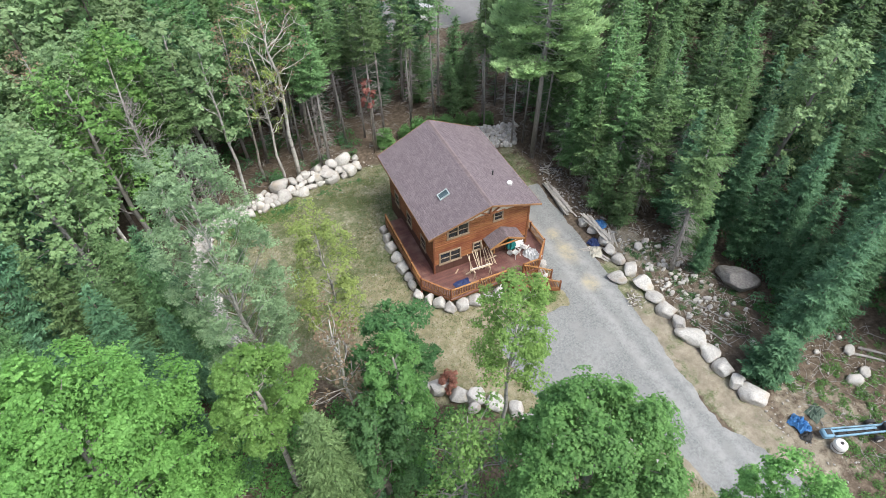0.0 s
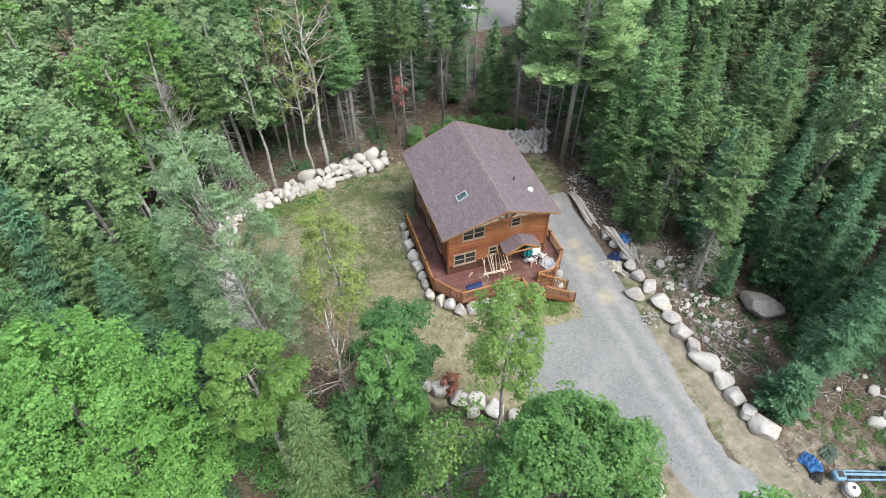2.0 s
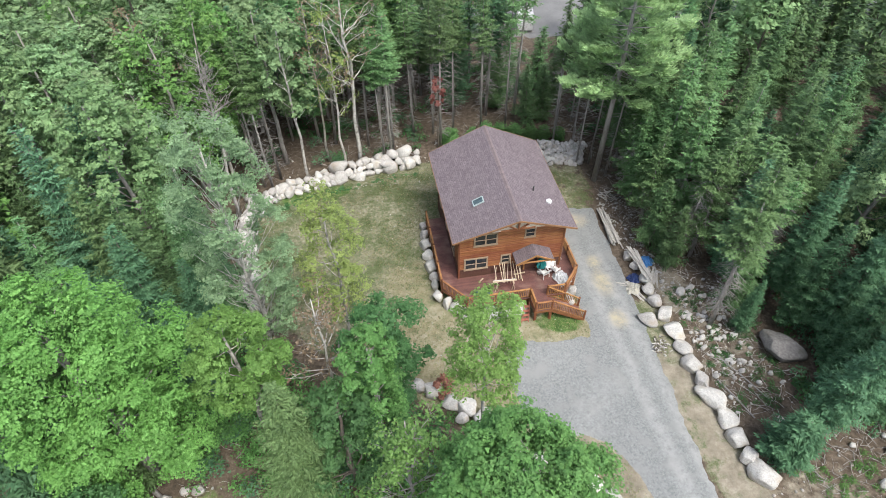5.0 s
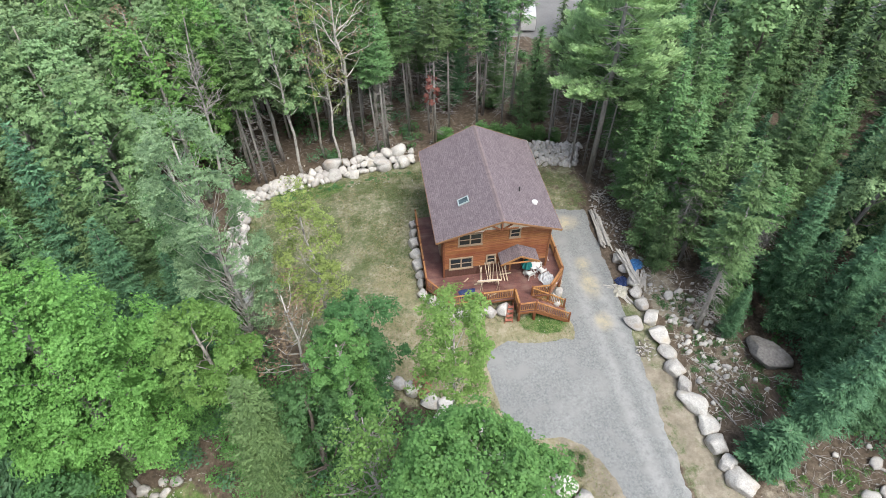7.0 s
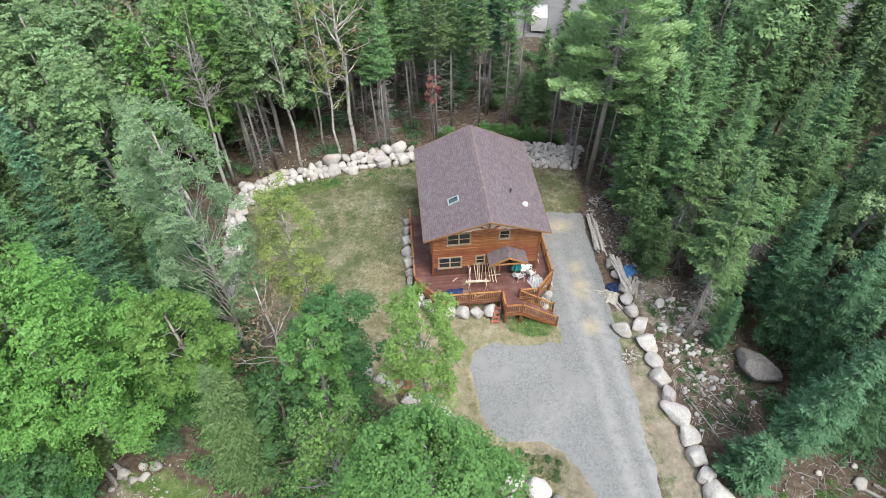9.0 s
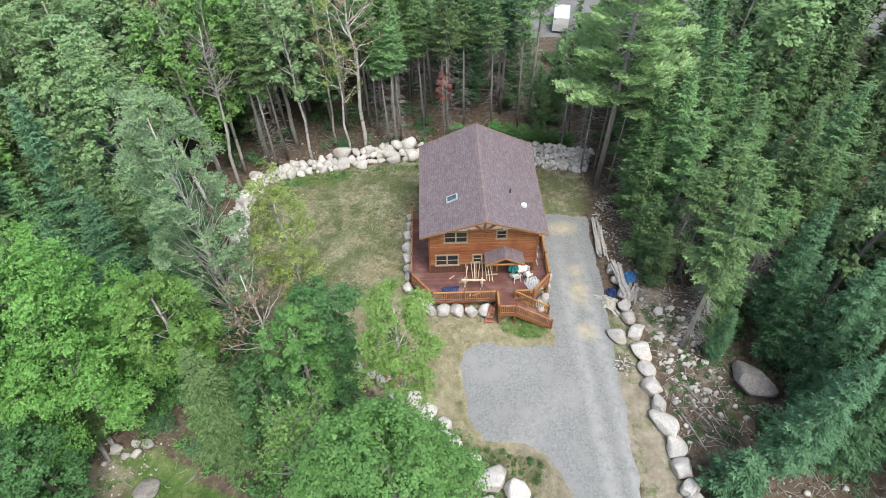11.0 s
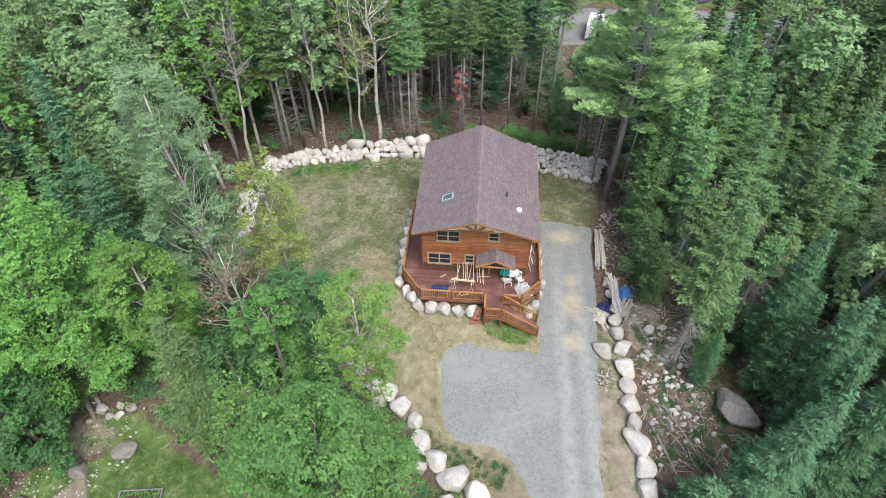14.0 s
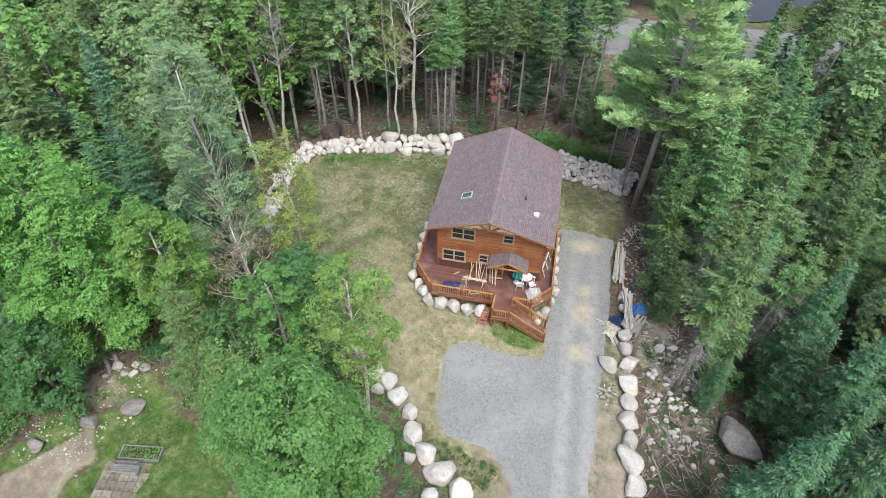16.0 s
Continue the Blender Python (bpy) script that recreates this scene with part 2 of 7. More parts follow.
def gz(x, y):
    """Height of the ground."""
    pad = 0.95 * step(8.9, 5.2, x) * step(-9.5, -4.0, y) * (0.45 + 0.55 * step(-15, -5, x)) * step(17, 9, y)
    dip = -0.5 * step(-9, -16, x) * step(-9, -15, y)
    return pad + dip + 0.05 * noise.noise((x * 0.25, y * 0.25, 0)) + 0.02 * noise.noise((x * 1.1, y * 1.1, 3))


# ---- ground ----
def ground_material():
    """Soil whose cover (lawn, dry grass, litter, sand) follows four painted weights."""
    m = bpy.data.materials.new("ground")
    m.use_nodes = True
    nt = m.node_tree
    n, l = nt.nodes, nt.links
    bsdf = n["Principled BSDF"]
    co = n.new("ShaderNodeTexCoord")
    att = n.new("ShaderNodeAttribute")
    att.attribute_name = "cover"
    sep = n.new("ShaderNodeSeparateColor")
    l.new(att.outputs["Color"], sep.inputs[0])

    def tex(scale, detail, rough=0.6):
        t = n.new("ShaderNodeTexNoise")
        t.inputs["Scale"].default_value, t.inputs["Detail"].default_value, t.inputs["Roughness"].default_value = scale, detail, rough
        l.new(co.outputs["Object"], t.inputs["Vector"])
        return t.outputs[0]

    def ramp(src, stops):
        r = n.new("ShaderNodeValToRGB")
        while len(r.color_ramp.elements) < len(stops):
            r.color_ramp.elements.new(0.5)
        for e, (pos, c) in zip(r.color_ramp.elements, stops):
            e.position, e.color = pos, (*c, 1)
        l.new(src, r.inputs[0])
        return r.outputs[0]

    def mix(fac, a, b):
        x = n.new("ShaderNodeMix")
        x.data_type = "RGBA"
        l.new(fac, x.inputs["Factor"])
        l.new(a, x.inputs["A"])
        l.new(b, x.inputs["B"])
        return x.outputs["Result"]

    def rough_edge(weight, wobble):
        a = n.new("ShaderNodeMath")
        a.operation = "MULTIPLY_ADD"
        l.new(wobble, a.inputs[0])
        a.inputs[1].default_value = 1.7
        l.new(weight, a.inputs[2])
        b = n.new("ShaderNodeMapRange")
        b.inputs["From Min"].default_value, b.inputs["From Max"].default_value = 1.22, 1.44
        l.new(a.outputs[0], b.inputs["Value"])
        return b.outputs[0]

    wob = tex(0.9, 7, 0.7)
    litter = ramp(tex(2.4, 9, 0.75), [(0.3, (0.042, 0.034, 0.026)), (0.5, (0.11, 0.086, 0.064)), (0.7, (0.21, 0.172, 0.132))])
    lawn = ramp(tex(1.0, 10, 0.78), [(0.32, (0.052, 0.085, 0.03)), (0.45, (0.11, 0.13, 0.062)), (0.55, (0.19, 0.19, 0.125)), (0.66, (0.3, 0.285, 0.22))])
    dry = ramp(tex(1.4, 9, 0.75), [(0.3, (0.13, 0.14, 0.07)), (0.48, (0.24, 0.22, 0.14)), (0.7, (0.36, 0.33, 0.25))])
    lush = ramp(tex(1.3, 10, 0.8), [(0.36, (0.035, 0.075, 0.02)), (0.5, (0.085, 0.145, 0.04)), (0.6, (0.16, 0.2, 0.085)), (0.68, (0.26, 0.24, 0.15))])
    sand = ramp(tex(1.1, 9, 0.72), [(0.3, (0.15, 0.13, 0.1)), (0.55, (0.27, 0.24, 0.185)), (0.75, (0.4, 0.37, 0.31))])
    speck = ramp(tex(6, 8, 0.85), [(0.38, (0.05, 0.078, 0.026)), (0.5, (0.14, 0.15, 0.08)), (0.62, (0.34, 0.31, 0.235))])
    pale = ramp(tex(4, 8, 0.85), [(0.38, (0.13, 0.135, 0.075)), (0.5, (0.25, 0.235, 0.165)), (0.62, (0.43, 0.4, 0.32))])
    green = ramp(tex(5, 8, 0.85), [(0.38, (0.03, 0.056, 0.015)), (0.5, (0.07, 0.105, 0.035)), (0.66, (0.13, 0.16, 0.07))])
    spread = n.new("ShaderNodeMapRange")
    spread.inputs["From Min"].default_value, spread.inputs["From Max"].default_value = 0.45, 0.56
    l.new(tex(0.4, 9, 0.75), spread.inputs["Value"])
    half = n.new("ShaderNodeValue")
    half.outputs[0].default_value = 0.62
    lawn = mix(half.outputs[0], lawn, speck)
    lawn = mix(half.outputs[0], lawn, mix(spread.outputs[0], green, pale))
    c = mix(rough_edge(sep.outputs[0], wob), litter, lawn)
    c = mix(rough_edge(sep.outputs[1], wob), c, dry)
    c = mix(rough_edge(sep.outputs[2], wob), c, sand)
    c = mix(rough_edge(att.outputs["Alpha"], wob), c, lush)
    l.new(c, bsdf.inputs["Base Color"])
    bsdf.inputs["Roughness"].default_value = 0.95
    bsdf.inputs["Specular IOR Level"].default_value = 0.15
    bp = n.new("ShaderNodeBump")
    bp.inputs["Strength"].default_value, bp.inputs["Distance"].default_value = 0.8, 0.08
    l.new(tex(7, 8, 0.8), bp.inputs["Height"])
    l.new(bp.outputs[0], bsdf.inputs["Normal"])
    return m


def cover(x, y):
    """Weights of lawn, dry grass, sand and lush grass."""
    lawn = step(-1.0, 0.8, signed(x, y, LAWN))
    lawn *= 1 - 0.42 * step(8.5, 9.5, x) * step(5, 8, y)
    dry = lawn * step(-0.6, -3.2, y) * step(-13, -7, x) * 0.95
    dry = max(dry, lawn * 0.75 * step(3.5, 1.2, abs(x + 3.2)) * step(10, 4, abs(y + 3)))
    dry *= 0.8
    dry = max(dry, step(1.5, 0.3, edge_distance(x, y, [(5.8, -13.4), (7.5, -15.0), (8.5, -17.0), (8.8, -20)])))
    verge = step(1.75, 1.2, abs(x - (13.5 - 0.05 * (y + 10) * (y < -10)))) * step(-30, -24, y) * step(0, -5, y)
    front = step(1.4, 0.2, edge_distance(x, y, [(5.8, -13.2), (7.6, -15.2), (8.6, -17.2), (8.9, -20)]))
    path = 0.95 * step(-0.9, 0.7, signed(x, y, [(-19.7, -16.4), (-17.9, -18.4), (-19.0, -20.0), (-18.7, -22.5), (-22, -27), (-27, -27), (-24, -21.5), (-22.2, -19.6), (-20.4, -17.6)])) + 0.6 * step(3.4, 0.6, math.hypot((x + 20.2) * 0.9, y + 14.0))
    spoil = 0.8 * step(2.6, 0.5, math.hypot(x - 16.6, (y + 2.5) * 0.6)) + 0.5 * step(6.5, 2, math.hypot(x - 18, y + 20.5))
    spoil = max(spoil, 0.42 * step(4.6, 1.5, math.hypot(x - 17.8, (y + 7.5) * 0.62)))
    sand = max(verge * (0.3 + 0.3 * step(-5, -10, y)), front * 0.75, path, spoil)
    lawn = max(lawn, 0.8 * verge)
    lush = step(-1, 1.5, signed(x, y, YARD)) * 0.95
    lush = max(lush, 0.85 * step(2.2, 0.8, math.hypot((x - 6.8) * 0.8, (y + 4.2) * 1.5)), 0.8 * step(2.2, 0.8, math.hypot((x + 10.5) * 0.45, y - 13.5)))
    lush = max(lush, 0.65 * step(-2, 1, signed(x, y, POND) + 9) * (y > 50))
    return lawn, dry, min(1, sand), min(1, lush) * (1 - min(1, path))


def axis(lo, hi, fine):
    inner = np.arange(lo, hi + fine / 2, fine)
    out = np.cumsum(1.5 ** np.arange(1, 17))
    return np.concatenate((lo - out[::-1], inner, hi + out))


xs, ys = axis(-32, 32, 0.4), axis(-32, 34, 0.4)
gv, gc = [], []
for y in ys:
    for x in xs:
        z = gz(x, y)
        pond = signed(x, y, POND)
        gv.append((x, y, z - 0.6 * step(-1, 1.0, pond)))
        gc.append(cover(x, y))
nx, ny = len(xs), len(ys)
gi = (np.arange(ny - 1)[:, None] * nx + np.arange(nx - 1)[None, :]).ravel()
ground_mesh = fast_mesh("ground", np.array(gv), np.stack((gi, gi + 1, gi + nx + 1, gi + nx), 1))
ground_mesh.polygons.foreach_set("use_smooth", [True] * len(ground_mesh.polygons))
ca = ground_mesh.color_attributes.new("cover", "FLOAT_COLOR", "POINT")
ca.data.foreach_set("color", np.array(gc, dtype=np.float32).ravel())
ground = part("ground", ground_mesh, ground_material())
tagged(ground, "patchy dry lawn, bare soil and brown forest litter", "ground", kind="structure")



def gravel_material():
    """Crushed gravel: fine stones, broad dusty drifts and pale dust packed along the wheel tracks."""
    m = shade("gravel", (0.125, 0.132, 0.132), (0.25, 0.26, 0.258), scale=7.0, fine=30, rough=0.95, bump=1.0, stain=(0.215, 0.22, 0.216), stain_scale=0.8)
    n, l = m.node_tree.nodes, m.node_tree.links
    b = n["Principled BSDF"]
    under = b.inputs["Base Color"].links[0].from_socket
    att = n.new("ShaderNodeAttribute")
    att.attribute_name = "dust"
    co = n.new("ShaderNodeTexCoord")
    no = n.new("ShaderNodeTexNoise")
    no.inputs["Scale"].default_value, no.inputs["Detail"].default_value, no.inputs["Roughness"].default_value = 1.8, 8, 0.75
    l.new(co.outputs["Object"], no.inputs["Vector"])
    f = n.new("ShaderNodeMath")
    f.operation = "MULTIPLY"
    f.use_clamp = True
    l.new(att.outputs["Fac"], f.inputs[0])
    w = n.new("ShaderNodeMapRange")
    w.inputs["From Min"].default_value, w.inputs["From Max"].default_value = 0.3, 0.62
    l.new(no.outputs[0], w.inputs["Value"])
    l.new(w.outputs[0], f.inputs[1])
    mx = n.new("ShaderNodeMix")
    mx.data_type = "RGBA"
    l.new(f.outputs[0], mx.inputs["Factor"])
    l.new(under, mx.inputs["A"])
    mx.inputs["B"].default_value = (0.3, 0.305, 0.298, 1)
    at2 = n.new("ShaderNodeAttribute")
    at2.attribute_name = "spilt_sand"
    f2 = n.new("ShaderNodeMath")
    f2.operation = "MULTIPLY"
    f2.use_clamp = True
    l.new(at2.outputs["Fac"], f2.inputs[0])
    l.new(w.outputs[0], f2.inputs[1])
    mx2 = n.new("ShaderNodeMix")
    mx2.data_type = "RGBA"
    l.new(f2.outputs[0], mx2.inputs["Factor"])
    l.new(mx.outputs["Result"], mx2.inputs["A"])
    mx2.inputs["B"].default_value = (0.4, 0.35, 0.24, 1)
    l.new(mx2.outputs["Result"], b.inputs["Base Color"])
    return m


def spilt_sand(x, y):
    """Weights of the yellow sand spilt on the drive."""
    spots_ = ((11.4, -0.8, 0.9, 1.6), (11.5, 1.4, 0.7, 0.8), (11.3, -4.4, 0.8, 1.0), (11.2, 6.2, 1.6, 1.0))
    return max(step(1.2, 0.2, math.hypot((x - a) / c, (y - b) / d)) for a, b, c, d in spots_)


def dust(x, y):
    """Pale dust along the two wheel tracks of the drive and on the turn into the pad."""
    lane = 11.3 + 0.05 * (y + 4) * (y < -4) * -0.35
    a = max(step(0.75, 0.1, abs(x - lane + 0.85)), step(0.75, 0.1, abs(x - lane - 0.75))) * step(6, 0, y)
    b = 0.55 * step(1.6, 0.2, abs(math.hypot(x - 10.6, y + 14.6) - 5.2)) * step(11, 9, x)
    return 0.1 + 0.75 * max(a, b)


M["gravel"] = gravel_material()
M["asphalt"] = shade("asphalt", (0.144, 0.144, 0.144), (0.216, 0.216, 0.216), scale=0.4, fine=9, rough=0.9, bump=0.2)
M["water"] = shade("water", (0.012, 0.014, 0.012), (0.02, 0.022, 0.018), scale=0.2, rough=0.12, bump=0.03, spec=0.5)


def sheet(name, poly, lift, material, wobble, fine, label, category):
    """A thin ground cover with an uneven edge, laid over the soil."""
    x0, x1 = min(p[0] for p in poly), max(p[0] for p in poly)
    y0, y1 = min(p[1] for p in poly), max(p[1] for p in poly)
    gx, gy = np.arange(x0 - fine, x1 + 2 * fine, fine), np.arange(y0 - fine, y1 + 2 * fine, fine)
    s = Shape()
    for y in gy:
        for x in gx:
            d = signed(x, y, poly) + wobble * noise.noise((x * 0.7, y * 0.7, 9)) + wobble * 0.6 * noise.noise((x * 2.3, y * 2.3, 4))
            s.v.append((x, y, gz(x, y) + lift * step(-0.35, 0.25, d) - 0.06 * step(0.2, -0.4, d)))
    w = len(gx)
    keep = np.array([p[2] - gz(p[0], p[1]) > -0.055 for p in s.v])
    for j in range(len(gy) - 1):
        for i in range(w - 1):
            q = (j * w + i, j * w + i + 1, j * w + w + i + 1, j * w + w + i)
            if any(keep[k] for k in q):
                s.f.append(q)
    ob = part(name, s, material, smooth=True)
    return tagged(ob, label, category, kind="structure")


sheet("driveway", [p if p[1] > -40 else (p[0], -34) for p in DRIVE], 0.05, M["gravel"], 0.22, 0.25, "pale grey crushed gravel driveway and parking pad", "driveway")
drive_mesh = bpy.data.objects["driveway"].data
drive_mesh.attributes.new("dust", "FLOAT", "POINT").data.foreach_set("value", [dust(v.co.x, v.co.y) for v in drive_mesh.vertices])
drive_mesh.attributes.new("spilt_sand", "FLOAT", "POINT").data.foreach_set("value", [spilt_sand(v.co.x, v.co.y) for v in drive_mesh.vertices])
sheet("road", ROAD, 0.05, M["asphalt"], 0.1, 1.0, "grey asphalt road behind the trees", "road")
water = Shape().plate(POND, -0.35, -0.3)
tagged(part("water", water, M["water"]), "dark still pond behind the trees", "pond", kind="structure")


# ---- trees ----
def cards(centre, axis_u, axis_v):
    """Leaf faces: three-sided, pointed, at each centre."""
    n = len(centre)
    v = np.stack((centre - axis_u * 0.7 - axis_v, centre + axis_u, centre - axis_u * 0.7 + axis_v), 1).reshape(-1, 3)
    return v, np.arange(3 * n).reshape(-1, 3)


def unit(a):
    return a / np.maximum(np.linalg.norm(a, axis=-1, keepdims=True), 1e-6)


def leaf_cloud(rng, centres, normals, size):
    """Leaf faces lying across the given normals, turned at random."""
    n = len(centres)
    nrm = unit(normals)
    u = unit(np.cross(nrm, unit(rng.normal(size=(n, 3)))))
    v = np.cross(nrm, u)
    s = size * rng.uniform(0.65, 1.25, (n, 1))
    return cards(centres, u * s * 0.6, v * s * 0.48)


def puffs_to_leaves(rng, pts, radii, per, size, flat=0.6):
    """Leaves on the upper and outer sides of many clumps."""
    cs, ns = [], []
    for c, r in zip(pts, radii):
        k = max(6, int(per * (r / np.mean(radii)) ** 2))
        d = unit(rng.normal(size=(k, 3)))
        d[:, 2] = np.where(d[:, 2] < -0.35, -d[:, 2], d[:, 2])
        rr = r * rng.uniform(0.5, 1.08, (k, 1))
        cs.append(c + d * rr * np.array([1, 1, flat]))
        ns.append(d * 0.7 + np.array([0, 0, 0.75]) + rng.normal(size=(k, 3)) * 0.42)
    return leaf_cloud(rng, np.concatenate(cs), np.concatenate(ns), size)


def wobbly(rng, a, b, n, amount):
    a, b = np.array(a, float), np.array(b, float)
    t = np.linspace(0, 1, n)[:, None]
    p = a + (b - a) * t
    p[1:-1] += rng.normal(size=(n - 2, 3)) * amount
    return p


def broadleaf(seed, height, radius, base, lobes, sprays, leaves, size, trunk=0.16, limbs=16, lean=(0, 0), lobe=0.3, droop=0.3, waist=0.42, upright=0.0):
    """Trunk with limbs (Shape) and crown (arrays): limbs end in lobes, lobes in drooping sprays of leaves."""
    rng = np.random.default_rng(seed)
    wood = Shape()
    tip = np.array([lean[0], lean[1], height * 0.92])
    stem = wobbly(rng, (0, 0, -0.3), tip, 7, 0.12)
    wood.tube(stem, [trunk * (1.25 - 1.05 * i / 6) + 0.02 for i in range(7)], 7).end_stem()
    h = (np.arange(lobes) + rng.uniform(0, 1, lobes)) / lobes
    az = np.arange(lobes) * 2.39996 + rng.uniform(-0.6, 0.6, lobes)
    wide = radius * np.sqrt(np.maximum(0.03, 1 - ((h - waist) / np.where(h > waist, 1.02 - waist, waist + 0.25)) ** 2))
    wide *= 1 + 0.16 * np.sin(2 * az + seed) + 0.1 * np.sin(3 * az + 2 * seed)
    r = wide * rng.uniform(0.2, 1.0, lobes) ** 0.5 * 0.86
    mid = np.stack((r * np.cos(az), r * np.sin(az), base + h * (height - base) * 0.96), 1)
    mid[:, :2] += np.array(lean) * mid[:, 2:] / height
    big = radius * lobe * rng.uniform(0.7, 1.25, lobes)
    for i in rng.permutation(lobes)[:limbs]:
        z = max(base * 0.8, mid[i][2] - rng.uniform(0.3, 0.7) * (1 + 2 * upright) * r[i] - 0.6)
        k = min(5.99, max(0, z / (height * 0.92) * 6))
        a = stem[int(k)] + (stem[int(k) + 1] - stem[int(k)]) * (k - int(k))
        r0 = trunk * 0.5 * (1.2 - z / height)
        wood.tube(wobbly(rng, a, mid[i], 5, 0.1), [r0, r0 * 0.8, r0 * 0.6, r0 * 0.4, r0 * 0.15], 5, False)
    out = np.stack((np.cos(az), np.sin(az), np.zeros(lobes)), 1)
    up = np.array([0, 0, 1.0])
    d = unit(rng.normal(size=(lobes, sprays, 3)) * 0.8 + out[:, None] * 0.45 + up * (0.42 + upright))
    length = big[:, None, None] * rng.uniform(0.6, 1.1, (lobes, sprays, 1))
    start = mid[:, None] + d * big[:, None, None] * 0.3
    side = unit(np.cross(d, up + 0.01))
    q = rng.uniform(0.1, 1, (lobes, sprays, leaves, 1)) ** 0.8
    fan = 0.42 * np.sin(math.pi * (0.12 + 0.8 * q))
    p = start[:, :, None] + d[:, :, None] * length[:, :, None] * q + side[:, :, None] * length[:, :, None] * fan * rng.uniform(-1, 1, q.shape)
    p = p - up * droop * length[:, :, None] * q * q + rng.normal(size=(lobes, sprays, leaves, 3)) * 0.03
    nrm = up * 0.75 + d[:, :, None] * 0.55 + rng.normal(size=(lobes, sprays, leaves, 3)) * 0.3
    p, nrm = p.reshape(-1, 3), nrm.reshape(-1, 3)
    # Larger leaves hidden in each lobe, added to block light inside the crown.
    inner = np.repeat(mid, 16, axis=0) + rng.normal(size=(16 * lobes, 3)) * np.repeat(big, 16)[:, None] * 0.22
    v0, q0 = leaf_cloud(rng, p, nrm, size)
    v1, q1 = leaf_cloud(rng, inner, rng.normal(size=(16 * lobes, 3)) + up, np.repeat(big, 16)[:, None] * 0.2)
    return wood, (np.concatenate((v0, v1)), np.concatenate((q0, q1 + len(v0))))


def bare_tree(seed, height, radius, base, limbs, trunk=0.13, lean=(0, 0), fork=0.0):
    """A leafless tree: trunk, limbs and twigs in one Shape; also the limb ends."""
    rng = np.random.default_rng(seed)
    wood = Shape()
    tip = np.array([lean[0], lean[1], height])
    stem = wobbly(rng, (0, 0, -0.3), tip, 8, 0.14)
    wood.tube(stem, [trunk * (1.2 - 1.1 * i / 7) + 0.015 for i in range(8)], 7).end_stem()
    ends = [tip]
    for i in range(limbs):
        z = rng.uniform(base, height * 0.95)
        k = min(6.99, z / height * 7)
        a = stem[int(k)] + (stem[int(k) + 1] - stem[int(k)]) * (k - int(k))
        az = rng.uniform(0, 6.28)
        length = radius * rng.uniform(0.5, 1.1) * (1.15 - 0.5 * (z - base) / (height - base))
        rise = rng.uniform(0.5, 1.1)
        e = a + np.array([math.cos(az) * length, math.sin(az) * length, length * rise])
        r0 = trunk * 0.45 * (1.15 - z / height) + 0.012
        limb = wobbly(rng, a, e, 5, 0.12)
        wood.tube(limb, [r0, r0 * 0.8, r0 * 0.6, r0 * 0.45, r0 * 0.2], 5, False)
        ends.append(e)
        for j in range(4):
            s = limb[rng.integers(1, 4)]
            w = s + unit(rng.normal(size=3) + np.array([math.cos(az), math.sin(az), 1.0])) * length * rng.uniform(0.25, 0.5)
            wood.tube([s, (s + w) / 2 + rng.normal(size=3) * 0.05, w], [r0 * 0.4, r0 * 0.3, r0 * 0.1], 4, False)
            ends.append(w)
    return wood, np.array(ends)


